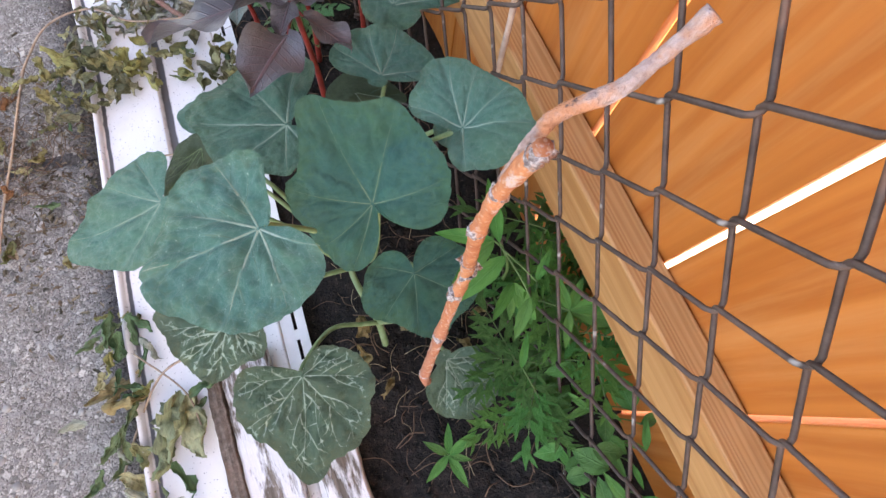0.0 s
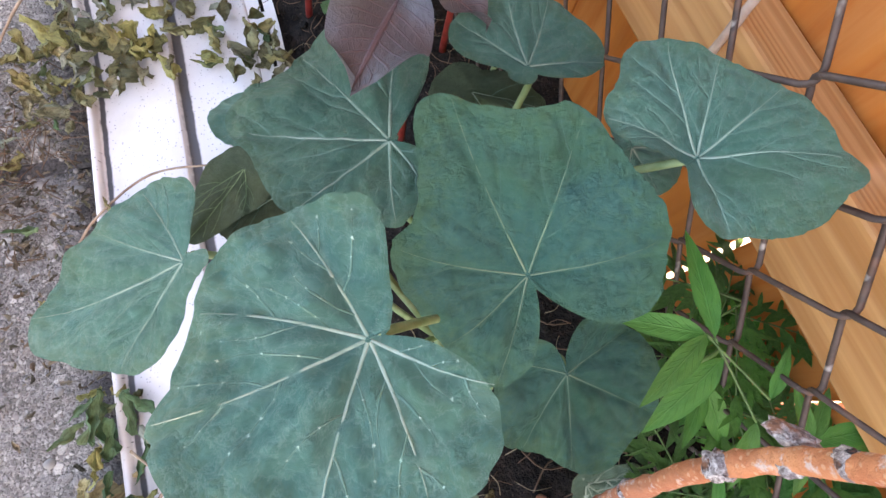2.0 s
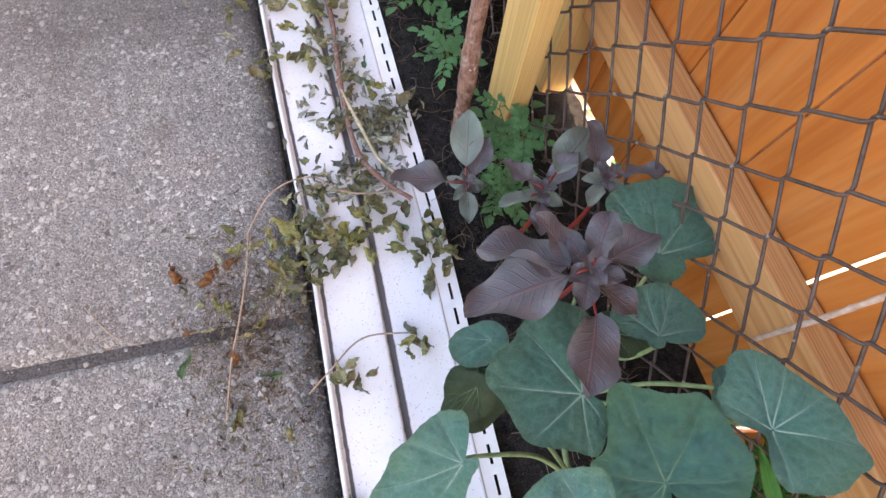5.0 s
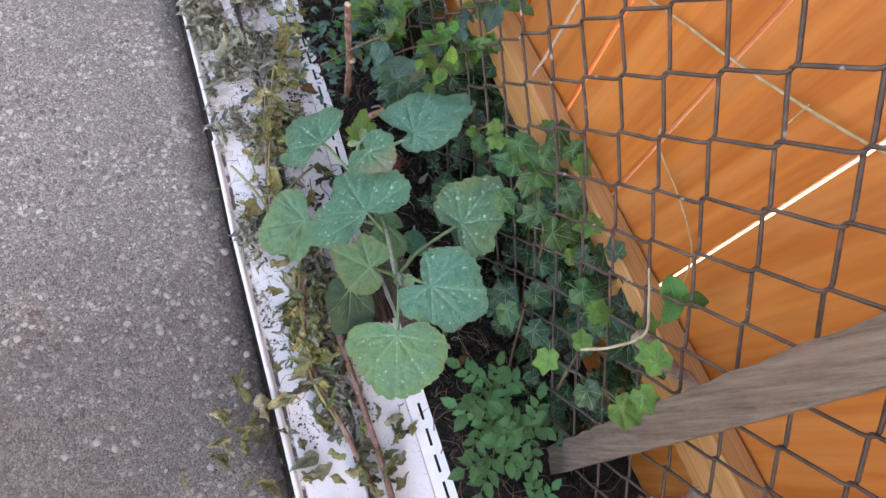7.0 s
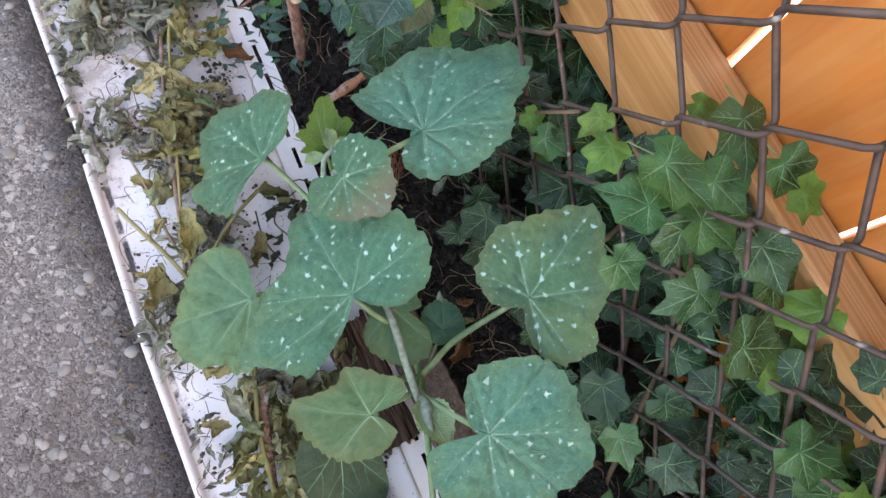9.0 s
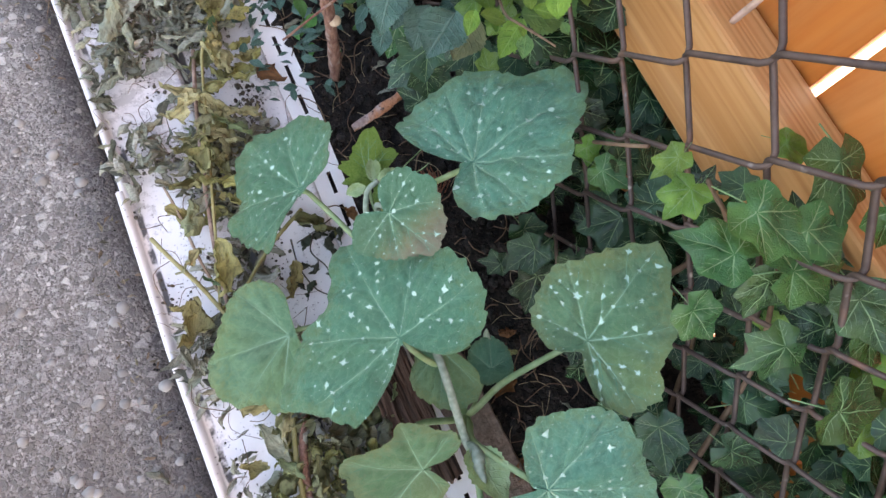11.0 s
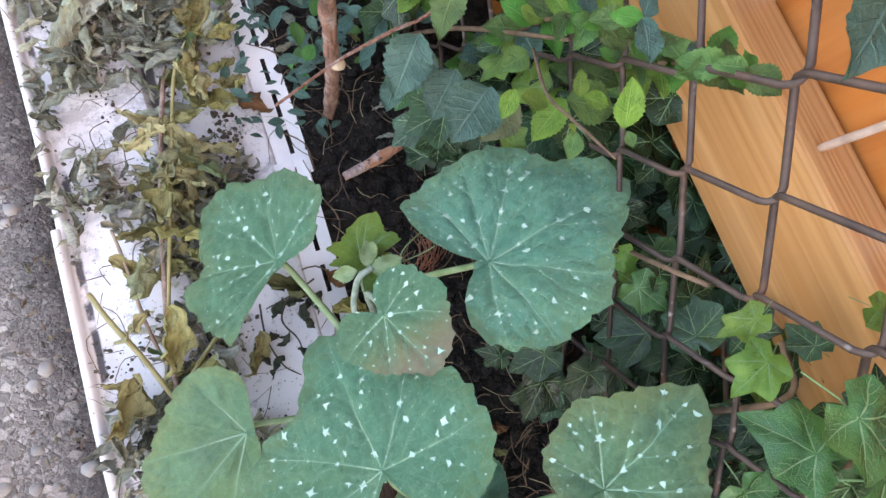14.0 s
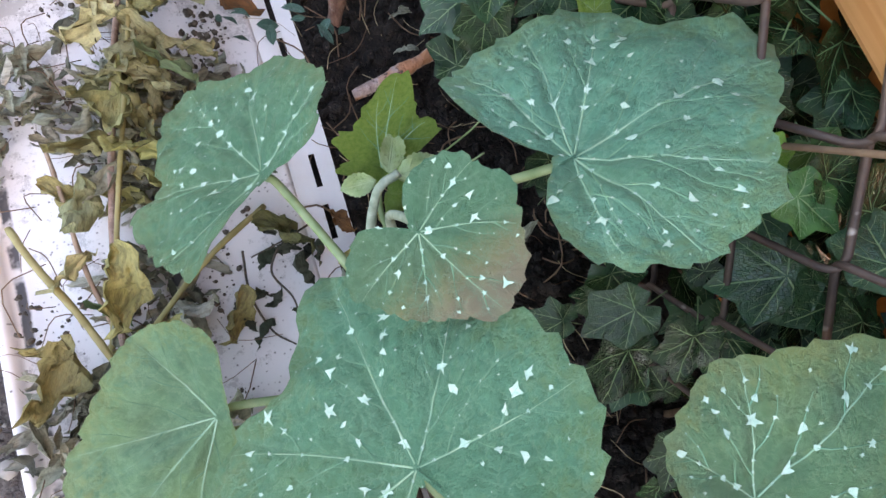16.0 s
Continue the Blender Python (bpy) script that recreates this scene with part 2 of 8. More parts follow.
M["silver_grey"] = plain("silver_grey_leaf_mottling", (0.17, 0.25, 0.17), (0.29, 0.37, 0.28), 0.55, 300.0)
M["vein_ivy"] = plain("ivy_vein", (0.09, 0.18, 0.065), (0.18, 0.29, 0.13), 0.4)
M["petiole"] = plain("hairy_green_stalk", (0.13, 0.21, 0.08), (0.25, 0.33, 0.17), 0.6, 90.0)
M["silver_stem"] = plain("silvery_hairy_stem", (0.16, 0.21, 0.15), (0.32, 0.37, 0.29), 0.7, 200.0)
M["red_stem"] = plain("red_stem", (0.13, 0.015, 0.012), (0.27, 0.035, 0.025), 0.45)
M["green_stem"] = plain("green_stem", (0.06, 0.12, 0.03), (0.12, 0.19, 0.06), 0.6)
M["brown_stem"] = plain("brown_vine_stem", (0.09, 0.05, 0.03), (0.2, 0.13, 0.08), 0.8)
M["twig_pale"] = plain("pale_pinkish_twig", (0.36, 0.24, 0.18), (0.58, 0.44, 0.36), 0.8)
M["debris"] = plain("rotted_leaf_crumb", (0.035, 0.028, 0.022), (0.12, 0.1, 0.075), 0.9, 120.0)
M["grit"] = plain("dark_joint_grit", (0.022, 0.019, 0.018), (0.12, 0.107, 0.1), 0.95, 260.0, 0.8, 0.002)
M["straw"] = plain("dry_straw", (0.25, 0.19, 0.1), (0.45, 0.38, 0.25), 0.8)
M["stalk"] = plain("dry_brown_stalk", (0.2, 0.13, 0.09), (0.4, 0.3, 0.21), 0.8)
M["rope_vine"] = plain("dry_olive_vine", (0.2, 0.17, 0.06), (0.33, 0.29, 0.13), 0.7, 60.0)


def dry_leaf(name, *cols, k=0.04):
    n = Nodes(name, 0.75, 0.25)
    isl = n.add("ShaderNodeNewGeometry").outputs["Random Per Island"]
    step = 1.0 / max(1, len(cols) - 1)
    rnd = n.add("ShaderNodeObjectInfo").outputs["Random"]
    isl = n.math("FRACT", n.math("ADD", isl, rnd))
    base = n.ramp(isl, *[(i * step, c) for i, c in enumerate(cols)])
    fine = n.noise(1.0, 5.0, 0.65, n.coords(scale=(90.0 * k, 420.0 * k, 420.0 * k)))
    dark = n.mix(0.5, base, (0.04, 0.034, 0.022))
    col = n.mix(n.grey(fine, 0.36, 0.56), dark, base)
    n.colour(col)
    n.bump(n.math("ADD", fine, n.noise(300.0 * k, 4.0)), 0.8, 0.0016)
    through_light(n, col, 0.15)
    return n.mat


M["dry_olive"] = dry_leaf("dried_olive_leaf", (0.23, 0.23, 0.075), (0.37, 0.35, 0.13), (0.33, 0.28, 0.12), (0.13, 0.135, 0.055), (0.48, 0.44, 0.24), (0.24, 0.24, 0.09))
M["dry_grey"] = dry_leaf("dried_grey_green_leaf", (0.36, 0.36, 0.24), (0.34, 0.37, 0.28), (0.2, 0.22, 0.16), (0.46, 0.47, 0.37), (0.13, 0.14, 0.11), (0.31, 0.28, 0.2), (0.27, 0.3, 0.22), (0.52, 0.52, 0.42))
M["litter"] = dry_leaf("small_dried_leaf", (0.4, 0.4, 0.27), (0.3, 0.33, 0.25), (0.08, 0.085, 0.065), (0.5, 0.5, 0.41), (0.26, 0.29, 0.22), (0.34, 0.3, 0.2), (0.1, 0.11, 0.08), (0.58, 0.57, 0.48), k=1.0)
M["dry_yellow"] = dry_leaf("dried_yellow_leaf", (0.34, 0.25, 0.1), (0.26, 0.19, 0.08), (0.4, 0.32, 0.17))
M["heap"] = dry_leaf("heaped_dried_leaf", (0.17, 0.175, 0.07), (0.28, 0.26, 0.12), (0.1, 0.12, 0.06), (0.27, 0.22, 0.12), (0.2, 0.21, 0.14), (0.4, 0.36, 0.22), (0.13, 0.14, 0.06), k=1.0)
M["crumb"] = dry_leaf("crumbled_brown_leaf", (0.12, 0.085, 0.05), (0.22, 0.15, 0.1), (0.06, 0.055, 0.035), (0.3, 0.24, 0.17), (0.14, 0.13, 0.07), k=1.0)
M["dry_dark"] = dry_leaf("blackened_dead_leaf", (0.05, 0.07, 0.045), (0.09, 0.1, 0.07), (0.035, 0.04, 0.032), (0.12, 0.14, 0.1))
M["dry_pale"] = dry_leaf("yellowed_leaf", (0.42, 0.36, 0.1), (0.5, 0.42, 0.14), (0.34, 0.3, 0.09))
M["dry_limp"] = dry_leaf("limp_pale_green_leaf", (0.2, 0.22, 0.11), (0.3, 0.31, 0.17), (0.38, 0.37, 0.22), (0.16, 0.19, 0.1))
M["dry_sage"] = dry_leaf("limp_sage_green_leaf", (0.33, 0.36, 0.25), (0.43, 0.45, 0.33), (0.26, 0.29, 0.2))
M["needle"] = plain("reddish_dry_needle", (0.16, 0.05, 0.025), (0.34, 0.13, 0.07), 0.7)
M["dry_rust"] = dry_leaf("rust_coloured_dead_leaf", (0.22, 0.09, 0.03), (0.16, 0.07, 0.03), (0.3, 0.15, 0.06))
M["dry_green"] = dry_leaf("wilted_green_leaf", (0.07, 0.15, 0.065), (0.12, 0.19, 0.09), (0.18, 0.2, 0.09))

# concrete with pebbles worn free
n = Nodes("exposed_aggregate_concrete", 0.88, 0.25, True)


def stones(n, scale, share):
    """Colour and mask of pebbles of one size that show in the worn face."""
    col = n.add("ShaderNodeSeparateColor", Color=n.cells(scale, out="Color"))
    rim = n.grey(n.cells(scale, "DISTANCE_TO_EDGE"), 0.05, 0.16)
    tone = n.ramp(col.outputs[0], (0.0, (0.15, 0.135, 0.125)), (0.25, (0.38, 0.35, 0.32)), (0.5, (0.25, 0.235, 0.225)), (0.7, (0.55, 0.515, 0.475)), (1.0, (0.86, 0.82, 0.76)))
    return tone, n.math("MULTIPLY", rim, n.grey(col.outputs[2], 1.0 - share, 1.04 - share))


sep2 = n.add("ShaderNodeSeparateColor", Color=n.cells(520.0, out="Color"))
col = n.ramp(sep2.outputs[1], (0.0, (0.135, 0.122, 0.113)), (0.4, (0.33, 0.307, 0.285)), (1.0, (0.58, 0.545, 0.51)))
tone, small = stones(n, 240.0, 0.5)
col = n.mix(small, col, tone)
tone, large = stones(n, 110.0, 0.36)
col = n.mix(n.math("MULTIPLY", large, n.grey(n.noise(5.0, 4.0), 0.32, 0.5)), col, tone)
col = n.mix(n.grey(n.noise(2.6, 6.0, 0.7), 0.38, 0.62), n.mix(0.32, col, (0.115, 0.102, 0.092)), col)
col = n.mix(n.math("MULTIPLY", n.grey(n.noise(30.0, 5.0, 0.7), 0.55, 0.68), 0.3), col, (0.12, 0.105, 0.095))
col = n.mix(n.math("MULTIPLY", n.grey(n.noise(6.0, 4.0), 0.55, 0.8), 0.35), col, (0.24, 0.17, 0.13))
edge_of = n.add("ShaderNodeSeparateXYZ", Vector=n.add("ShaderNodeTexCoord").outputs["UV"])
# an old dark stain on the middle slab
stain_y = n.math("MULTIPLY", n.math("ABSOLUTE", n.math("SUBTRACT", edge_of.outputs[1], 1.36)), 3.0)
stain = n.grey(n.math("ADD", stain_y, n.math("MULTIPLY", n.math("SUBTRACT", n.noise(4.0, 6.0, 0.7), 0.5), 0.9)), 0.85, 0.4)
col = n.mix(n.math("MULTIPLY", stain, 0.54), col, (0.095, 0.078, 0.07))
# the far end is mixed paler
worn = n.grey(n.math("ADD", edge_of.outputs[1], n.math("MULTIPLY", n.math("SUBTRACT", n.noise(5.0, 6.0, 0.7), 0.5), 0.5)), 1.6, 1.85)
col = n.mix(n.math("MULTIPLY", worn, 0.2), col, (0.66, 0.63, 0.59))
# the slab is darker along its edge beside the siding, fading beyond y 1.4
edge_dark = n.grey(n.math("ADD", edge_of.outputs[0], n.math("MULTIPLY", n.math("SUBTRACT", n.noise(14.0, 6.0, 0.7), 0.5), 0.09)), 0.05, 0.012)
col = n.mix(n.math("MULTIPLY", n.math("MULTIPLY", edge_dark, n.grey(edge_of.outputs[1], 1.75, 1.4)), 0.62), col, (0.06, 0.052, 0.055))
n.colour(n.mix(1.0, col, (0.79, 0.78, 0.765), "MULTIPLY"))
n.bump(n.math("ADD", n.math("MULTIPLY", n.math("MAXIMUM", small, large), 0.9), n.math("MULTIPLY", n.noise(200.0, 5.0, 0.7), 2.0)), 0.85, 0.0042)
M["concrete"] = n.mat

n = Nodes("wet_dark_soil", 0.9, 0.25, True)
a = n.noise(70.0, 6.0, 0.7)
col = n.mix(n.grey(a, 0.38, 0.72), (0.006, 0.005, 0.0045), (0.04, 0.03, 0.024))
col = n.mix(n.math("MULTIPLY", n.grey(n.noise(260.0, 3.0), 0.62, 0.72), 0.6), col, (0.13, 0.1, 0.075))
n.colour(col).bump(n.math("ADD", a, n.noise(300.0, 4.0)), 0.9, 0.004)
M["soil"] = n.mat

n = Nodes("dusty_ground", 0.95, 0.2, True)
a = n.noise(8.0, 6.0, 0.7)
n.colour(n.mix(n.grey(a, 0.3, 0.7), (0.36, 0.33, 0.27), (0.62, 0.58, 0.5))).bump(n.noise(60.0, 5.0), 0.6, 0.01)
M["ground"] = n.mat


# white vinyl; dirt lies in its grooves (u: across the panel, v: along it, in metres)
n = Nodes("white_vinyl_siding", 0.42, 0.45)
uv = n.add("ShaderNodeTexCoord").outputs["UV"]
sp = n.add("ShaderNodeSeparateXYZ", Vector=uv)
wob = n.math("MULTIPLY", n.math("SUBTRACT", n.noise(38.0, 5.0, 0.7, uv), 0.5), 0.006)
u = n.math("ADD", sp.outputs[0], wob)


def band(n, u, a, b, soft):
    up = n.add("ShaderNodeMapRange", Value=u, From_Min=a - soft, From_Max=a + soft)
    dn = n.add("ShaderNodeMapRange", Value=u, From_Min=b + soft, From_Max=b - soft)
    return n.math("MULTIPLY", up.outputs[0], dn.outputs[0])


grime = n.math("MAXIMUM", n.math("MULTIPLY", band(n, u, 0.0105, 0.0165, 0.0008), n.math("SUBTRACT", 1.0, n.math("MULTIPLY", n.math("GREATER_THAN", sp.outputs[1], 1.15), n.grey(n.noise(24.0, 4.0, 0.6, uv), 0.44, 0.52)))), n.math("MULTIPLY", band(n, u, 0.1025, 0.1135, 0.001), 0.97))
speck = n.math("MULTIPLY", n.grey(n.cells(210.0, vector=uv), 0.2, 0.1), n.grey(n.noise(30.0, 4.0, 0.7, uv), 0.38, 0.52))
film = n.math("MULTIPLY", n.grey(n.noise(14.0, 6.0, 0.75, uv), 0.5, 0.8), 0.3)
film = n.math("ADD", film, n.math("MULTIPLY", n.grey(sp.outputs[1], 1.3, 1.0), 0.55))
col = n.mix(film, (0.82, 0.81, 0.81), (0.52, 0.49, 0.47))
col = n.mix(n.math("MULTIPLY", speck, 0.8), col, (0.06, 0.05, 0.045))
col = n.mix(n.math("MULTIPLY", grime, 0.93), col, (0.02, 0.018, 0.02))
dirt = n.math("MULTIPLY", n.grey(n.math("ADD", n.noise(30.0, 8.0, 0.82, uv), n.math("MULTIPLY", n.math("SUBTRACT", sp.outputs[1], 1.6), 0.2)), 0.55, 0.6), 0.38)
col = n.mix(n.math("MULTIPLY", dirt, n.math("MULTIPLY", n.math("GREATER_THAN", sp.outputs[1], 1.15), n.math("GREATER_THAN", sp.outputs[0], 0.0105))), col, (0.11, 0.095, 0.08))
n.colour(col).bump(n.noise(500.0, 2.0), 0.08, 0.0005)
M["vinyl"] = n.mat
M["vinyl_hem"] = plain("white_vinyl_nail_hem", (0.74, 0.73, 0.72), (0.86, 0.85, 0.84), 0.45, 30.0, 0.1)


def wood(name, dark, light, grain=(60.0, 2.2, 60.0), rough=0.6, stain=None, bump=0.35, lines=26.0, knots=0.0):
    n = Nodes(name, rough, 0.35)
    rnd = n.add("ShaderNodeObjectInfo").outputs["Random"]
    v = n.coords(scale=grain)
    off = n.add("ShaderNodeVectorMath", Vector=v)
    off.operation = "ADD"
    shift = n.add("ShaderNodeCombineXYZ", X=n.math("MULTIPLY", rnd, 37.0), Y=n.math("MULTIPLY", rnd, 11.0), Z=n.math("MULTIPLY", rnd, 23.0))
    n.put(off.inputs[1], shift.outputs[0])
    v = off.outputs[0]
    g = n.noise(1.0, 5.0, 0.6, v)
    w = n.add("ShaderNodeTexWave", Vector=v, Scale=lines / 26.0, Distortion=16.0, Detail=4.0)
    w.inputs["Detail Scale"].default_value = 0.6
    both = n.math("ADD", n.math("MULTIPLY", g, 0.72), n.math("MULTIPLY", w.outputs["Fac"], 0.28))
    col = n.mix(n.grey(both, 0.3, 0.72), dark, light)
    if stain:
        col = n.mix(n.math("MULTIPLY", n.grey(n.noise(7.0, 5.0, 0.65), 0.45, 0.75), 0.55), col, stain)
    val = n.add("ShaderNodeHueSaturation", Color=col, Value=n.math("ADD", n.math("MULTIPLY", rnd, 0.16), 0.92))
    n.colour(val.outputs[0])
    n.bump(both, bump, 0.0012)
    return n.mat


M["board"] = wood("orange_stained_board", (0.365, 0.1, 0.015), (0.49, 0.158, 0.03), (75.0, 75.0, 2.2), 0.5, (0.55, 0.245, 0.085), 0.25, 8.0)
M["rail"] = wood("pale_new_pine", (0.42, 0.185, 0.06), (0.58, 0.305, 0.122), (120.0, 2.2, 120.0), 0.55, (0.52, 0.28, 0.13), 0.4, 14.0)
M["post"] = wood("golden_pine_post", (0.5, 0.3, 0.1), (0.66, 0.43, 0.17), (190.0, 190.0, 2.6), 0.55, (0.5, 0.28, 0.09), 0.25, 12.0)
n = Nodes("weathered_grey_brown_wood", 0.88, 0.25, True)
g = n.noise(1.0, 6.0, 0.7, n.coords(scale=(150.0, 150.0, 9.0)))
col = n.mix(n.grey(g, 0.32, 0.7), (0.07, 0.05, 0.038), (0.2, 0.148, 0.115))
col = n.mix(n.math("MULTIPLY", n.grey(n.noise(28.0, 5.0, 0.7), 0.5, 0.7), 0.5), col, (0.2, 0.12, 0.085))
n.colour(col).bump(n.math("ADD", g, n.noise(220.0, 4.0)), 0.8, 0.002)
M["grey_wood"] = n.mat
n = Nodes("dark_rotten_wood", 0.9, 0.2, True)
g = n.noise(1.0, 6.0, 0.7, n.coords(scale=(240.0, 9.0, 90.0)))
n.colour(n.mix(n.grey(g, 0.35, 0.68), (0.018, 0.01, 0.007), (0.14, 0.08, 0.055)))
n.bump(g, 0.8, 0.003)
M["rotten_wood"] = n.mat

n = Nodes("wood_with_peeling_white_paint", 0.75, 0.3)
v = n.coords(scale=(110.0, 7.0, 110.0))
g = n.noise(1.0, 6.0, 0.65, v)
bare = n.mix(n.grey(g, 0.35, 0.7), (0.055, 0.036, 0.025), (0.22, 0.17, 0.13))
peel = n.grey(n.noise(1.0, 6.0, 0.7, n.coords(scale=(42.0, 9.0, 42.0))), 0.44, 0.53)
n.colour(n.mix(peel, bare, (0.66, 0.63, 0.62))).bump(n.math("ADD", n.math("MULTIPLY", peel, 0.8), g), 0.8, 0.002)
M["peeling"] = n.mat

n = Nodes("old_galvanised_wire", 0.6, 0.5, True)
a = n.noise(45.0, 5.0, 0.65)
col = n.mix(n.grey(a, 0.35, 0.7), (0.05, 0.033, 0.028), (0.115, 0.078, 0.066))
col = n.mix(n.grey(n.noise(26.0, 3.0), 0.62, 0.72), col, (0.16, 0.085, 0.06))
col = n.mix(n.math("MULTIPLY", n.grey(n.noise(60.0, 2.0), 0.66, 0.72), 0.7), col, (0.42, 0.38, 0.35))
n.colour(col).bump(a, 0.5, 0.0008)
n.put(n.bsdf.inputs["Metallic"], 0.35)
M["wire"] = n.mat

n = Nodes("reddish_orange_bark", 0.7, 0.35, True)
a = n.noise(55.0, 5.0, 0.65)
col = n.mix(n.grey(a, 0.35, 0.66), (0.4, 0.125, 0.05), (0.6, 0.25, 0.115))
rise = n.add("ShaderNodeSeparateXYZ", Vector=n.coords()).outputs[2]
col = n.mix(n.math("MULTIPLY", n.grey(n.math("ADD", rise, n.math("MULTIPLY", n.noise(30.0, 4.0), 0.2)), 0.42, 0.3), 0.65), col, (0.42, 0.16, 0.095))
col = n.mix(n.grey(n.noise(75.0, 5.0, 0.7), 0.57, 0.64), col, (0.56, 0.42, 0.37))
col = n.mix(n.math("MULTIPLY", n.grey(n.cells(260.0), 0.32, 0.2), 0.6), col, (0.62, 0.38, 0.24))
n.colour(col).bump(n.noise(140.0, 6.0, 0.7), 1.0, 0.004)
M["bark_orange"] = n.mat
n = Nodes("pale_grey_bark_knot", 0.85, 0.25, True)
a = n.noise(260.0, 6.0, 0.75)
col = n.mix(n.grey(a, 0.42, 0.6), (0.22, 0.17, 0.165), (0.78, 0.72, 0.7))
col = n.mix(n.grey(n.noise(150.0, 3.0), 0.56, 0.62), col, (0.04, 0.035, 0.04))
n.colour(n.mix(n.math("MULTIPLY", n.grey(n.noise(90.0, 4.0), 0.52, 0.64), 0.7), col, (0.46, 0.2, 0.11))).bump(a, 1.0, 0.004)
M["bark_knot"] = n.mat
n = Nodes("greyish_pink_bark", 0.8, 0.3, True)
a = n.noise(90.0, 6.0, 0.7)
col = n.mix(n.grey(a, 0.36, 0.64), (0.26, 0.165, 0.14), (0.47, 0.36, 0.33))
col = n.mix(n.math("MULTIPLY", n.grey(n.noise(38.0, 4.0), 0.5, 0.6), 0.8), col, (0.5, 0.2, 0.085))
col = n.mix(n.grey(n.noise(120.0, 3.0), 0.64, 0.7), col, (0.09, 0.06, 0.055))
n.colour(col).bump(n.math("ADD", a, n.noise(260.0, 4.0)), 1.0, 0.003)
M["bark_pale"] = n.mat
n = Nodes("brown_bark", 0.8, 0.3, True)
a = n.noise(1.0, 6.0, 0.7, n.coords(scale=(260.0, 260.0, 45.0)))
col = n.mix(n.grey(a, 0.34, 0.66), (0.11, 0.05, 0.035), (0.33, 0.18, 0.13))
col = n.mix(n.math("MULTIPLY", n.grey(n.noise(70.0, 5.0, 0.7), 0.52, 0.64), 0.75), col, (0.36, 0.29, 0.26))
col = n.mix(n.math("MULTIPLY", n.grey(n.noise(40.0, 4.0), 0.58, 0.66), 0.7), col, (0.06, 0.035, 0.028))
n.colour(col).bump(n.math("ADD", a, n.noise(240.0, 4.0)), 0.9, 0.0025)
M["bark_brown"] = n.mat
M["bark_grey"] = plain("grey_brown_bark", (0.15, 0.09, 0.065), (0.42, 0.3, 0.24), 0.85, 110.0, 0.9, 0.0015)
M["stone"] = plain("grey_pebble", (0.16, 0.145, 0.13), (0.33, 0.31, 0.285), 0.85, 40.0)
M["cut_wood"] = plain("pale_cut_wood", (0.4, 0.29, 0.19), (0.6, 0.48, 0.34), 0.8, 120.0)
M["teal_plastic"] = plain("teal_plastic", (0.0, 0.09, 0.1), (0.01, 0.13, 0.14), 0.4, 20.0)

# ---- building ----
ORIGIN = {}


def thing(name, at, label, category, group="", kind=""):
    ob = new(name)
    ob.empty_display_size = 0.02
    ob.location = at
    ORIGIN[ob.name] = Vector(at)
    return tagged(ob, label, category, group, kind)


def mesh_of(name, verts, faces, mats, index=None, smooth=True, uvs=None):
    me = bpy.data.meshes.new(name)
    me.from_pydata([tuple(v) for v in verts], [], faces)
    for m in mats if isinstance(mats, (list, tuple)) else [mats]:
        me.materials.append(m)
    if index:
        me.polygons.foreach_set("material_index", index)
    if smooth:
        me.polygons.foreach_set("use_smooth", [True] * len(me.polygons))
    if uvs:
        layer = me.uv_layers.new(name="UVMap")
        for loop in me.loops:
            layer.data[loop.index].uv = uvs[loop.vertex_index]
    me.update()
    return me


def place(name, me, at, parent=None, label=""):
    """Links a mesh whose own origin is to stand at that place of the world."""
    ob = new(name, me)
    at = Vector(at)
    ORIGIN[ob.name] = at
    if parent is not None:
        ob.parent = parent
        ob.location = at - ORIGIN[parent.name]
    else:
        ob.location = at
    return tagged(ob, label)


def world_part(name, verts, faces, mats, at, parent=None, label="", **more):
    """A part whose vertices are given in the world."""
    at = Vector(at)
    return place(name, mesh_of(name, [Vector(v) - at for v in verts], faces, mats, **more), at, parent, label)


def tube(points, radii, sides=8, caps=True, wobble=0.0, rng=None):
    """Vertices and faces of a round rod along the points."""
    pts = [Vector(p) for p in points]
    if not isinstance(radii, (list, tuple)):
        radii = [radii] * len(pts)
    verts, faces = [], []
    ref = Vector((0, 0, 1))
    d0 = (pts[1] - pts[0]).normalized()
    if abs(d0.dot(ref)) > 0.9:
        ref = Vector((1, 0, 0))
    side = d0.cross(ref).normalized()
    for i, p in enumerate(pts):
        d = (pts[min(i + 1, len(pts) - 1)] - pts[max(i - 1, 0)]).normalized()
        side = (side - d * side.dot(d)).normalized()
        up = d.cross(side)
        for k in range(sides):
            a = 2 * math.pi * k / sides
            r = radii[i] * (1 + (rng.uniform(-wobble, wobble) if rng else 0))
            verts.append(p + side * (math.cos(a) * r) + up * (math.sin(a) * r))
    for i in range(len(pts) - 1):
        for k in range(sides):
            a, b = i * sides + k, i * sides + (k + 1) % sides
            faces.append((a, b, b + sides, a + sides))
    if caps:
        faces.append(tuple(range(sides - 1, -1, -1)))
        faces.append(tuple(range(len(verts) - sides, len(verts))))
    return verts, faces


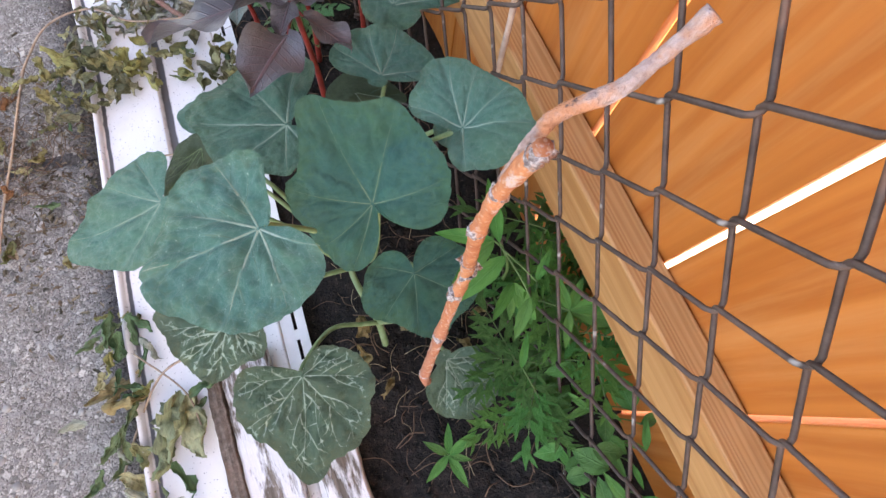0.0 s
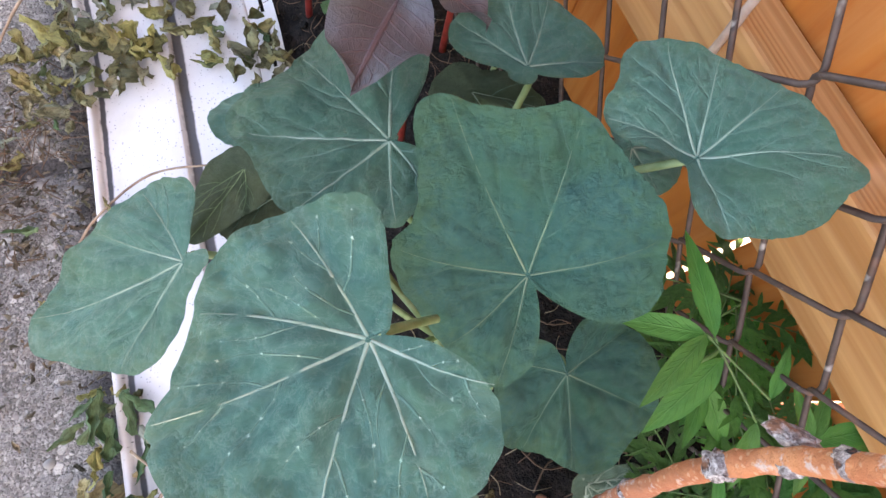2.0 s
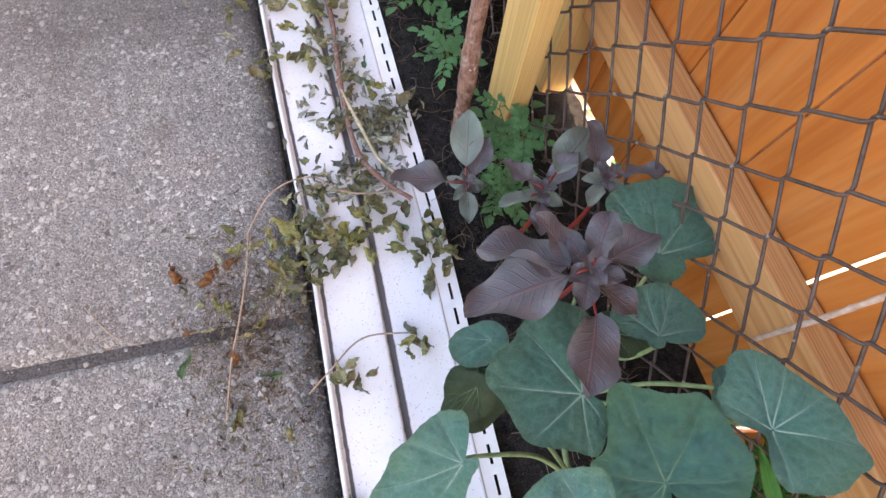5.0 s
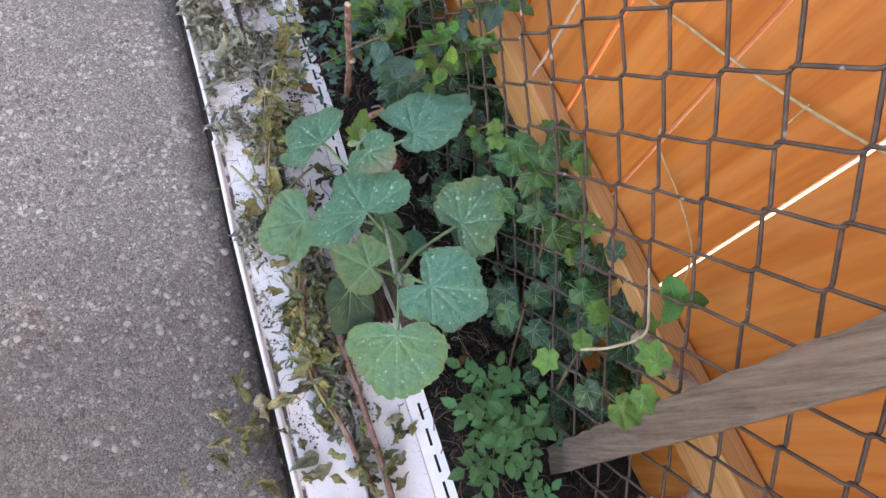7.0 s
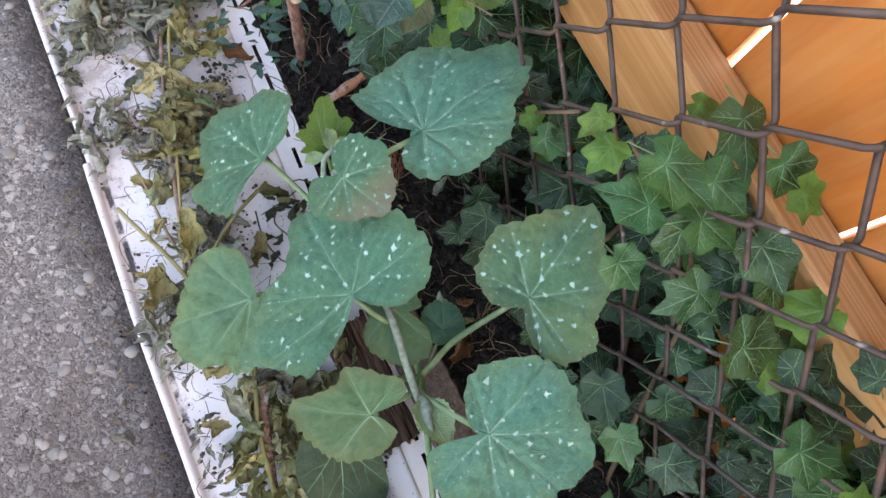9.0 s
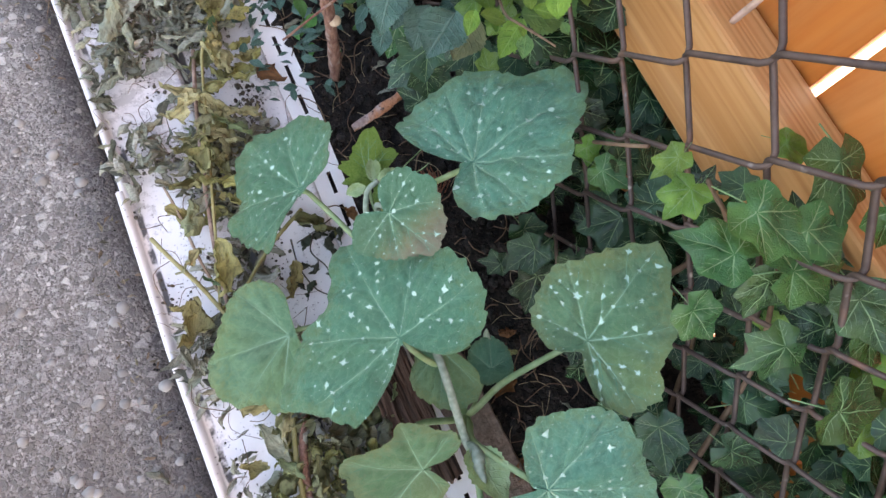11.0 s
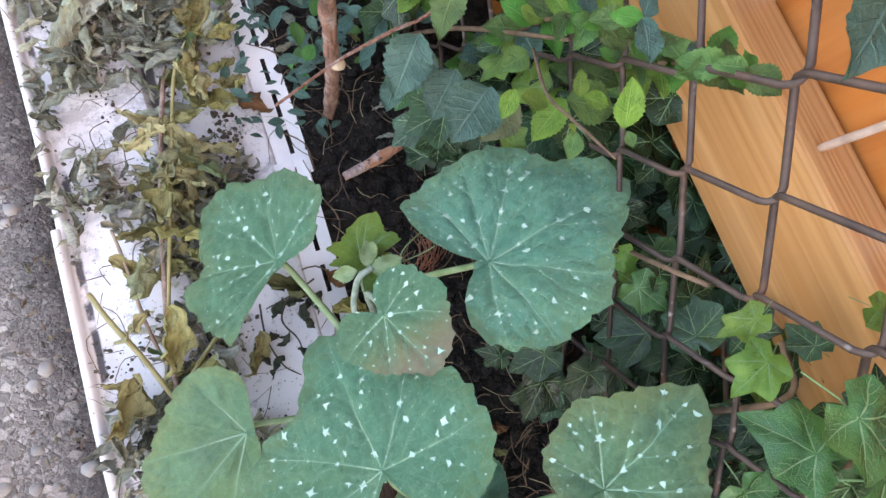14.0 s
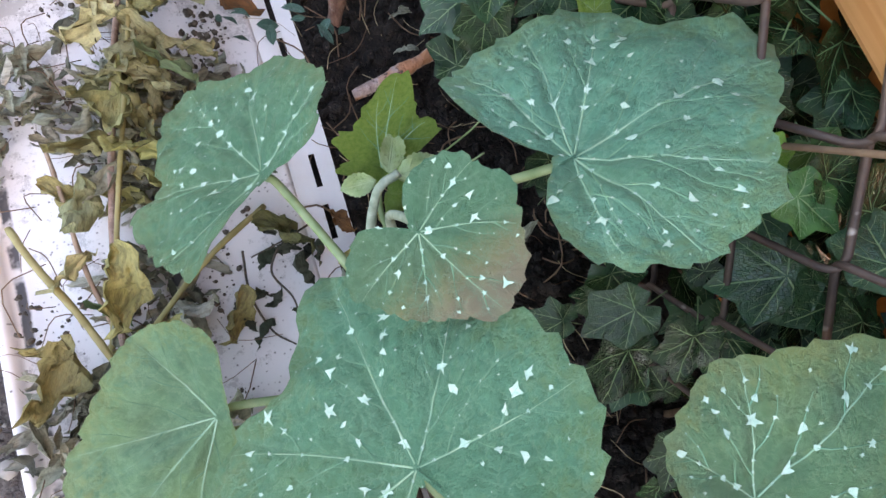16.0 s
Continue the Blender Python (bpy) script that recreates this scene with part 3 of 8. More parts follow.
def smooth_path(points, n=6):
    """A Catmull-Rom line through the points."""
    p = [Vector(q) for q in points]
    p = [p[0] * 2 - p[1]] + p + [p[-1] * 2 - p[-2]]
    out = []
    for i in range(1, len(p) - 2):
        for k in range(n):
            t = k / n
            out.append(0.5 * ((2 * p[i]) + (p[i + 1] - p[i - 1]) * t + (2 * p[i - 1] - 5 * p[i] + 4 * p[i + 1] - p[i + 2]) * t * t
                              + (3 * p[i] - p[i - 1] - 3 * p[i + 1] + p[i + 2]) * t ** 3))
    out.append(p[-2])
    return out


def tapered(n, a, b):
    return [a + (b - a) * i / (n - 1) for i in range(n)]


def joined(bits):
    verts, faces = [], []
    for v, f in bits:
        o = len(verts)
        verts += list(v)
        faces += [tuple(i + o for i in q) for q in f]
    return verts, faces


def box_bits(x0, x1, y0, y1, z0, z1, b=0.002):
    """A box with chamfered edges."""
    bm = bmesh.new()
    bmesh.ops.create_cube(bm, size=1, matrix=Matrix.LocRotScale(((x0 + x1) / 2, (y0 + y1) / 2, (z0 + z1) / 2), None, (x1 - x0, y1 - y0, z1 - z0)))
    if b:
        bmesh.ops.bevel(bm, geom=bm.edges[:], offset=b, segments=2, affect="EDGES", profile=0.5)
    verts = [v.co.copy() for v in bm.verts]
    bm.verts.index_update()
    faces = [tuple(v.index for v in f.verts) for f in bm.faces]
    bm.free()
    return verts, faces

# ---- ground, pavement, bed ----


def lip_x(y):
    """Where the outer lip of the siding lies along the bed."""
    return float(np.interp(y, (-1.2, 0.0, 0.3, 0.65, 0.95, 1.22, 1.6, 1.79, 2.1, 3.2), (-0.13, -0.06, -0.04, -0.013, -0.005, 0.006, 0.018, 0.03, 0.04, 0.08)))


def fbm(x, y, z=0.0, octaves=4):
    return noise.fractal(Vector((x, y, z)), 1.0, 2.0, octaves)


def sheet(xs, ys, height):
    verts = [Vector((x, y, height(x, y))) for y in ys for x in xs]
    w = len(xs)
    faces = [(j * w + i, j * w + i + 1, (j + 1) * w + i + 1, (j + 1) * w + i) for j in range(len(ys) - 1) for i in range(w - 1)]
    return verts, faces


v, fc = sheet(np.linspace(-60, 60, 25), np.linspace(-60, 60, 25), lambda x, y: -0.075)
tagged(world_part("ground", v, fc, M["ground"], (0, 0, -0.075)), "pale dusty ground reaching to the horizon", "ground", kind="structure")


def slab_edge(y):
    return -0.062 + 0.046 * y


def slab(y0, y1):
    xs = np.r_[-0.58, -0.575, np.linspace(-0.56, -0.02, 40), -0.008, 0.0]
    ys = np.r_[y0, y0 + 0.006, np.linspace(y0 + 0.015, y1 - 0.015, int((y1 - y0) / 0.014)), y1 - 0.006, y1]
    verts, uvs = [], []
    for y in ys:
        for x in xs:
            uvs.append((-float(x), float(y)))
            px = x + slab_edge(y) * (x + 0.58) / 0.58
            py = y - 0.09 * (px + 0.05)
            d = min(x + 0.58, -x, y - y0, y1 - y)
            drop = 0.011 * max(0.0, 1 - d / 0.016) ** 2
            z = -0.02 - drop + 0.0022 * fbm(px * 9, py * 9) + 0.0016 * fbm(px * 70, py * 70, 3.0, 2)
            verts.append(Vector((px, py, z)))
    w, h = len(xs), len(ys)
    faces = [(j * w + i, j * w + i + 1, (j + 1) * w + i + 1, (j + 1) * w + i) for j in range(h - 1) for i in range(w - 1)]
    rim = list(range(w)) + [j * w + w - 1 for j in range(1, h)] + [(h - 1) * w + i for i in range(w - 2, -1, -1)] + [j * w for j in range(h - 2, 0, -1)]
    o = len(verts)
    verts += [Vector((verts[i].x, verts[i].y, -0.09)) for i in rim]
    uvs += [uvs[i] for i in rim]
    for k in range(len(rim)):
        a, b = rim[k], rim[(k + 1) % len(rim)]
        faces.append((b, a, o + k, o + (k + 1) % len(rim)))
    return verts, faces, uvs


path_ob = thing("pavement", (-0.3, 0.5, -0.03), "grey exposed aggregate concrete path of long slabs", "path", kind="structure")
for a, b in ((-1.4, 0.538), (0.55, 2.64), (2.65, 4.6)):
    v, fc, uvs = slab(a, b)
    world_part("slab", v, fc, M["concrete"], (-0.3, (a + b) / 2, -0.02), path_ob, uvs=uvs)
# grit that fills the joints
for a, b in ((0.534, 0.554), (2.636, 2.654)):
    xs, ys = np.linspace(-0.58, 0.0, 90), np.linspace(a, b, 5)
    v, fc = sheet(xs, ys, lambda x, y: -0.0255 + 0.003 * fbm(x * 50, y * 50, 8.0, 3))
    v = [Vector((p.x + slab_edge(p.y) * (p.x + 0.58) / 0.58, p.y - 0.09 * (p.x + slab_edge(p.y) * (p.x + 0.58) / 0.58 + 0.05), p.z)) for p in v]
    world_part("joint_grit", v, fc, M["grit"], (-0.3, a, -0.025), path_ob, "dark grit filling the joint")


def soil_height(x, y):
    side = min(1.0, max(0.0, (x - 0.2) / 0.06))
    low = min(1.0, max(0.0, (lip_x(y) + 0.01 - x) / 0.03))
    return (-0.013 + 0.014 * side - 0.026 * low) + 0.007 * side * fbm(x * 9, y * 9) + 0.004 * side * fbm(x * 42, y * 42, 5.0, 3)


v, fc = sheet(np.arange(-0.16, 0.556, 0.008), np.arange(-0.9, 2.6, 0.008), soil_height)
tagged(world_part("flower_bed", v, fc, M["soil"], (0.3, 0.8, 0)), "dark crumbly soil of the narrow planting bed", "soil", kind="structure")
v, fc = sheet(np.linspace(-1.6, -0.57, 40), np.arange(-0.9, 3.2, 0.03), lambda x, y: -0.032 + 0.012 * fbm(x * 6, y * 6))
tagged(world_part("soil_verge", v, fc, M["soil"], (-0.9, 1.0, -0.03)), "dark soil verge beside the concrete path", "soil", kind="structure")

# crumbs of soil and small stones on the bed
rng = random.Random(11)
ico = bmesh.new()
bmesh.ops.create_icosphere(ico, subdivisions=1, radius=1)
ICO_V = [q.co.copy() for q in ico.verts]
ico.verts.index_update()
ICO_F = [tuple(q.index for q in p.verts) for p in ico.faces]
ico.free()


def lump(at, r, rng, flat=0.7, lying=False):
    tip = 0.15 if lying else 6.0
    turn = Euler((rng.uniform(0, tip), rng.uniform(0, tip), rng.uniform(0, 6))).to_matrix()
    return [Vector(at) + turn @ Vector((q.x * r * rng.uniform(0.7, 1.2), q.y * r * rng.uniform(0.7, 1.2), q.z * r * flat)) for q in ICO_V], ICO_F


bits = []
for k in range(6000):
    y = rng.uniform(-0.3, 2.2) if k % 2 else rng.uniform(1.2, 2.1)
    x = rng.uniform(max(0.2, lip_x(y) + 0.238), 0.47)
    r = 0.0012 + 0.0075 * rng.random() ** 3
    bits.append(lump((x, y, soil_height(x, y) + r * 0.3), r, rng))
for k in range(2400):
    y = rng.uniform(-0.2, 2.3)
    x = lip_x(y) - 0.004 - abs(rng.gauss(0, 0.011))
    r = 0.0006 + 0.0016 * rng.random() ** 2
    bits.append(lump((x, y, -0.021 if x < slab_edge(y) - 0.012 else -0.03), r, rng))
v, fc = joined(bits)
tagged(world_part("soil_crumb", v, fc, M["soil"], (0.37, 0.9, 0), smooth=False), "loose crumbs of dark soil on the bed", "soil", kind="stuff")
bits = []
for k in range(1700):
    y = rng.uniform(-0.2, 2.15)
    x = rng.uniform(-0.57, slab_edge(y) - 0.01)
    r = 0.0014 + 0.0072 * rng.random() ** 2.6
    bits.append(lump((x, y, -0.0208), r, rng, 0.35, True))
v, fc = joined(bits)
tagged(world_part("pebble", v, fc, M["stone"], (-0.3, 0.9, -0.02)), "pale pebbles showing in the worn concrete", "pebbles", kind="stuff")

# ---- white siding panels lying on the edge of the bed ----
PROFILE = ((0.0, -0.012), (-0.0006, 0.004), (0.0004, 0.0085), (0.0035, 0.0105), (0.0072, 0.0088), (0.008, 0.003), (0.0098, 0.0), (0.0175, 0.0005),
           (0.03, 0.002), (0.055, 0.0055), (0.08, 0.008), (0.099, 0.0102), (0.1008, 0.0095), (0.102, 0.001), (0.106, -0.001), (0.117, 0.0),
           (0.14, 0.0028), (0.17, 0.006), (0.196, 0.0085), (0.1985, 0.0098), (0.2, 0.0085), (0.2012, 0.0068))
HEM_Z = 0.0068


def siding_panel(y0, y1, dx, dz):
    ob = thing("siding_panel", (lip_x((y0 + y1) / 2) + dx, (y0 + y1) / 2, 0), "long white vinyl siding panel lying flat, dirty in its grooves", "siding panel", "siding panels on the bed")
    ys = np.arange(y0, y1 + 0.001, 0.02)

    def at(u, y, z):
        return Vector((lip_x(y) + dx + u, y, z + dz + 0.0012 * math.sin(y * 7 + u * 20) + 0.001 * fbm(u * 8, y * 5, 2.0)))
    verts = [at(u, y, z) for y in ys for u, z in PROFILE]
    uvs = [(u, float(y)) for y in ys for u, z in PROFILE]
    w = len(PROFILE)
    faces = [(j * w + i, j * w + i + 1, (j + 1) * w + i + 1, (j + 1) * w + i) for j in range(len(ys) - 1) for i in range(w - 1)]
    world_part("panel_face", verts, faces, M["vinyl"], at(0.1, (y0 + y1) / 2, 0), ob, uvs=uvs)
    bits = []

    def strip(u0, u1, a, b):
        k = max(2, int((b - a) / 0.03) + 1)
        yy = np.linspace(a, b, k)
        top = [at(u, y, HEM_Z - 0.03 * (u - 0.2)) for y in yy for u in (u0, u1)]
        low = [q - Vector((0, 0, 0.0011)) for q in top]
        m = 2 * k
        fs = []
        for j in range(k - 1):
            p = 2 * j
            fs += [(p, p + 1, p + 3, p + 2), (m + p, m + p + 2, m + p + 3, m + p + 1), (p, p + 2, m + p + 2, m + p), (p + 1, m + p + 1, m + p + 3, p + 3)]
        fs += [(0, m, m + 1, 1), (m - 2, m - 1, 2 * m - 1, 2 * m - 2)]
        bits.append((top + low, fs))
    strip(0.2008, 0.2175, y0, y1)
    strip(0.2222, 0.235, y0, y1)
    y = y0 + 0.01
    while y < y1 - 0.02:
        strip(0.2175, 0.2222, y, y + 0.0145)
        y += 0.0425
    v, fc = joined(bits)
    world_part("nail_hem", v, fc, M["vinyl_hem"], at(0.217, (y0 + y1) / 2, 0), ob, "white nailing hem with long slots", smooth=False)
    return ob


siding_panel(-1.1, 1.786, 0.0, 0.0)
siding_panel(1.77, 3.1, 0.0035, -0.0035)

# ---- chain-link fence ----


def ease(t):
    t = min(1.0, max(0.0, t))
    return t * t * (3 - 2 * t)


def knot(i, j):
    """The crossing i along and j up the wire mesh: y, z."""
    ya, za = 0.188 + 0.0396 * i + 0.001 * j + 0.0013 * max(0, -j), 0.3852 + 0.001 * i + 0.0439 * j + 0.0026 * min(0, j)
    yb, zb = 1.4486 + 0.0404 * (i - 32) + 0.0042 * (j - 4), 0.5523 - 0.0034 * (i - 32) + 0.0424 * (j - 4)
    t = min(1.0, max(0.0, (i - 8) / 16.0))
    t = t * t * (3 - 2 * t)
    lift = min(1.0, max(0.0, i / 9.0)) * (1 - t)
    bulge = ease((i - 28) / 6.0)
    y = ya + (yb - ya) * t + lift * (0.005 + 0.002 * j) - 0.014 * bulge
    z = za + (zb - za) * t + lift * (0.012 + 0.004 * max(0, -j)) + 0.033 * bulge
    return y, z


def sag(i, j):
    """How the old mesh has bulged and slipped at the crossing i, j: x, y, z."""
    u, v = min(1.0, max(-0.95, (i - 15) / 25)), min(1.5, max(-2.0, j / 4))
    terms = (1.0, u, v, u * u, u * v, v * v, u ** 3, u * u * v)
    return [sum(a * b for a, b in zip(row, terms)) for row in SAG]


SAG = ((0.0087, -0.0165, 0.0052, -0.0045, -0.0004, -0.0036, 0.0244, -0.0182), (0.0071, -0.0102, -0.0038, -0.0102, 0.0028, -0.0033, 0.025, 0.0101),
       (-0.0039, 0.0192, 0.0045, -0.0119, -0.0071, 0.0066, -0.0289, -0.0048))


def crossing(i, j):
    y, z = knot(i, j)
    dx, dy, dz = sag(i, j)
    return fence_x(y, z) + dx, y + dy, z + dz


def fence_x(y, z):
    return 0.465 + 0.1 * (z - 0.35) + 0.003 * math.sin(y * 5.0) * math.sin(z * 6.0) - 0.026 * ease((y - 1.28) / 0.24)


chain = thing("chain_link_fence", (0.45, 0.8, 0.0), "old brown chain-link wire fence standing in the bed", "fence")
rng = random.Random(5)
for i in range(-22, 58):
    pts = []
    for j in range(-9, 19):
        side = (i + j) % 2
        x, y, z = crossing(i + side, j)
        jy, jz = rng.uniform(-0.0007, 0.0007), rng.uniform(-0.0007, 0.0007)
        out = 0.0016 if side else -0.0016
        up = crossing(i + 1 - side, j + 1)[1:]
        dn = crossing(i + 1 - side, j - 1)[1:]
        tip = Vector((y + jy + out * 2.6, z + jz))
        a = tip + (Vector(dn) - tip).normalized() * 0.0095
        b = tip + (Vector(up) - tip).normalized() * 0.0095
        xa = 0.0022 if side else -0.0022
        for t in (0.0, 0.25, 0.5, 0.75, 1.0):
            q = a * (1 - t) ** 2 + tip * (2 * t * (1 - t)) + b * t * t
            pts.append(Vector((x + xa * (1 - 2 * t), q.x, q.y)))
    v, fc = tube(pts, 0.00205, 7)
    world_part("wire", v, fc, M["wire"], pts[len(pts) // 2], chain)

# ---- wooden fence behind it ----
# The first 21 gaps add unseen boards, so that the fence shades the path.
GAPS = (*((-4.61 + 0.15 * k, 0.006) for k in range(21)), (-1.46, 0.006), (-1.31, 0.006), (-1.16, 0.008), (-1.01, 0.006), (-0.86, 0.007), (-0.71, 0.005), (-0.56, 0.008), (-0.41, 0.006), (-0.265, 0.007),
        (-0.115, 0.006), (0.03, 0.0065), (0.178, 0.0075), (0.342, 0.004), (0.494, 0.0025), (0.635, 0.002), (0.78, 0.004), (0.925, 0.004), (1.065, 0.006),
        (1.227, 0.0045), (1.371, 0.005), (1.521, 0.008), (1.69, 0.006), (1.84, 0.007), (1.99, 0.005), (2.14, 0.007), (2.29, 0.006), (2.44, 0.006), (2.59, 0.005),
        (2.74, 0.006), (2.89, 0.006), (3.04, 0.006))
BOARD_X = 0.543
fence = thing("wooden_fence", (BOARD_X, 0.8, 0.0), "orange-stained privacy fence of upright boards with pale pine rails", "fence")
rng = random.Random(3)
for (a, ga), (b, gb) in zip(GAPS, GAPS[1:]):
    lo, hi = a + ga / 2, b - gb / 2
    base = rng.uniform(0.03, 0.05) if 0.6 < lo < 0.9 else rng.uniform(-0.02, -0.005)
    dx = rng.uniform(-0.0012, 0.0012)
    v, fc = box_bits(BOARD_X + dx, BOARD_X + 0.017 + dx, lo, hi, base, 1.72 + rng.uniform(-0.01, 0.01), 0.0012)
    if lo > 0.9:
        v = [p + Vector((0, 0.08 * (p.z - 0.28), 0)) for p in v]
    world_part("board", v, fc, M["board"], (BOARD_X, (lo + hi) / 2, 0.9), fence, smooth=False)
# a board added behind, to block sun through the wedge where leaning boards begin
v, fc = box_bits(BOARD_X + 0.021, BOARD_X + 0.038, 0.86, 1.06, 0.33, 1.72, 0.0012)
world_part("board", v, fc, M["board"], (BOARD_X + 0.03, 0.96, 1.0), fence, smooth=False)
for y0, y1 in ((-4.5, 0.832), (0.874, 3.0)):
    for z0 in (0.2 if y0 < 0 else 0.208, 1.35):
        v, fc = box_bits(BOARD_X - 0.041, BOARD_X - 0.002, y0, y1, z0, z0 + (0.088 if y0 < 0 else 0.084), 0.003)
        world_part("rail", v, fc, M["rail"], (BOARD_X - 0.02, (y0 + y1) / 2, z0 + 0.044), fence, "pale pine rail with straight grain", smooth=False)
v, fc = box_bits(BOARD_X - 0.062, BOARD_X - 0.002, 0.834, 0.872, -0.05, 1.7, 0.003)
world_part("fence_post", v, fc, M["post"], (BOARD_X - 0.03, 0.853, 0.8), fence, "golden pine fence post", smooth=False)

v, fc = box_bits(0.382, 0.42, 0.776, 0.864, -0.05, 1.45, 0.003)
post_ob = world_part("wooden_post", v, fc, M["post"], (0.401, 0.82, 0.0), smooth=False)
tagged(post_ob, "golden pine post standing in front of the wire fence", "post")

# weathered plank leaning beside the post
a0, a1 = Vector((0.413, 1.028, -0.03)), Vector((0.474, 1.188, 1.1))
up = (a1 - a0).normalized()
wide = Vector((math.sin(radians(15)), math.cos(radians(15)), 0))
wide = (wide - up * wide.dot(up)).normalized()
thick = up.cross(wide)
rng = random.Random(8)
verts, faces = [], []
for k in range(60):
    c = a0 + (a1 - a0) * (k / 59)
    w = 0.0225 + rng.uniform(-0.0006, 0.0006)
    e = rng.uniform(-0.002, 0.0015)
    for sx, sy in ((-1, -1), (-0.93, -1.08), (0.93, -1.08), (1, -1), (1, 1), (0.93, 1.08), (-0.93, 1.08), (-1, 1)):
        verts.append(c + wide * (sx * w + (e if sx > 0 else 0)) + thick * (sy * 0.0105))
for k in range(59):
    for q in range(8):
        a, b = k * 8 + q, k * 8 + (q + 1) % 8
        faces.append((a, b, b + 8, a + 8))
faces += [tuple(range(7, -1, -1)), tuple(range(59 * 8, 60 * 8))]
plank_ob = world_part("weathered_plank", verts, faces, M["grey_wood"], a0, smooth=False)
tagged(plank_ob, "weathered grey-brown plank leaning on the wire fence", "plank")


def rotten_board(x0, x1, y0, y1, z0, z1):
    """A short rotten board: split ends, grooves along the grain."""
    across, along = 26, 60
    verts = []
    for j in range(along + 1):
        for i in range(across + 1):
            s = i / across
            end = 0.012 * noise.noise(Vector((s * 9, j // along * 5.0, 2.0))) * (1 if j in (0, along) else 0)
            x = x0 + (x1 - x0) * s + 0.004 * noise.noise(Vector((j * 0.08, 3.0, i // across)))
            y = y0 + (y1 - y0) * j / along + end
            rut = noise.noise(Vector((s * 9, j * 0.05, 6.0))) + 0.5 * noise.noise(Vector((s * 21, j * 0.12, 1.0))) + 0.4 * noise.noise(Vector((s * 6, j * 0.3, 4.0)))
            z = z1 - 0.003 + 0.0026 * rut if 0 < i < across and 0 < j < along else z0
            verts.append(Vector((x, y, z)))
    w = across + 1
    faces = [(j * w + i, j * w + i + 1, (j + 1) * w + i + 1, (j + 1) * w + i) for j in range(along) for i in range(across)]
    rim = list(range(w)) + [j * w + across for j in range(1, along + 1)] + [along * w + i for i in range(across - 1, -1, -1)] + [j * w for j in range(along - 1, 0, -1)]
    faces.append(tuple(reversed(rim)))
    return verts, faces


v, fc = rotten_board(0.184, 0.236, 1.352, 1.497, 0.009, 0.024)
tagged(world_part("rotten_board", v, fc, M["rotten_wood"], (0.21, 1.42, 0.01), smooth=False), "short dark brown rotten board lying on the siding", "board")


def painted_board(name, pts, w, h, mat, label):
    """A worn board lying along the bed, its edges split and uneven."""
    rng = random.Random(len(label))
    line = smooth_path(pts, 14)
    verts, faces = [], []
    for k, c in enumerate(line):
        l, r = w / 2 + rng.uniform(-0.0012, 0.0012), w / 2 + rng.uniform(-0.0012, 0.0012)
        for sx, z in ((-l, 0), (-l - 0.0006, h * 0.85), (-l * 0.9, h), (-l * 0.4, h - 0.0012 * rng.random()), (l * 0.1, h + 0.0008), (r * 0.6, h - 0.001 * rng.random()), (r * 0.92, h), (r, h * 0.8), (r, 0)):
            verts.append(c + Vector((sx, 0, z)))
    for k in range(len(line) - 1):
        for q in range(8):
            a = k * 9 + q
            faces.append((a, a + 1, a + 10, a + 9))
    faces += [tuple(range(9)), tuple(range(len(verts) - 1, len(verts) - 10, -1))]
    return tagged(world_part(name, verts, faces, mat, line[0], smooth=False), label, "board")


painted_board("old_board", [(0.098, 0.15, 0.012), (0.094, 0.0, 0.012), (0.088, -0.4, 0.012)], 0.062, 0.016, M["peeling"], "old board with peeling white paint lying in the bed")
painted_board("old_board", [(0.176, 0.03, 0.008), (0.172, -0.1, 0.008), (0.168, -0.5, 0.008)], 0.05, 0.022, M["peeling"], "split old board with worn white paint in the bed")
painted_board("wood_strip", [(0.056, 0.135, 0.012), (0.052, 0.0, 0.012), (0.046, -0.4, 0.012)], 0.018, 0.02, M["grey_wood"], "narrow weathered wood strip lying on the siding")
painted_board("wood_strip", [(0.262, 1.56, 0.0), (0.268, 1.4, 0.0), (0.27, 1.25, 0.0)], 0.05, 0.014, M["grey_wood"], "dark rotten wood strip under the squash stems")

# ---- squash plants ----


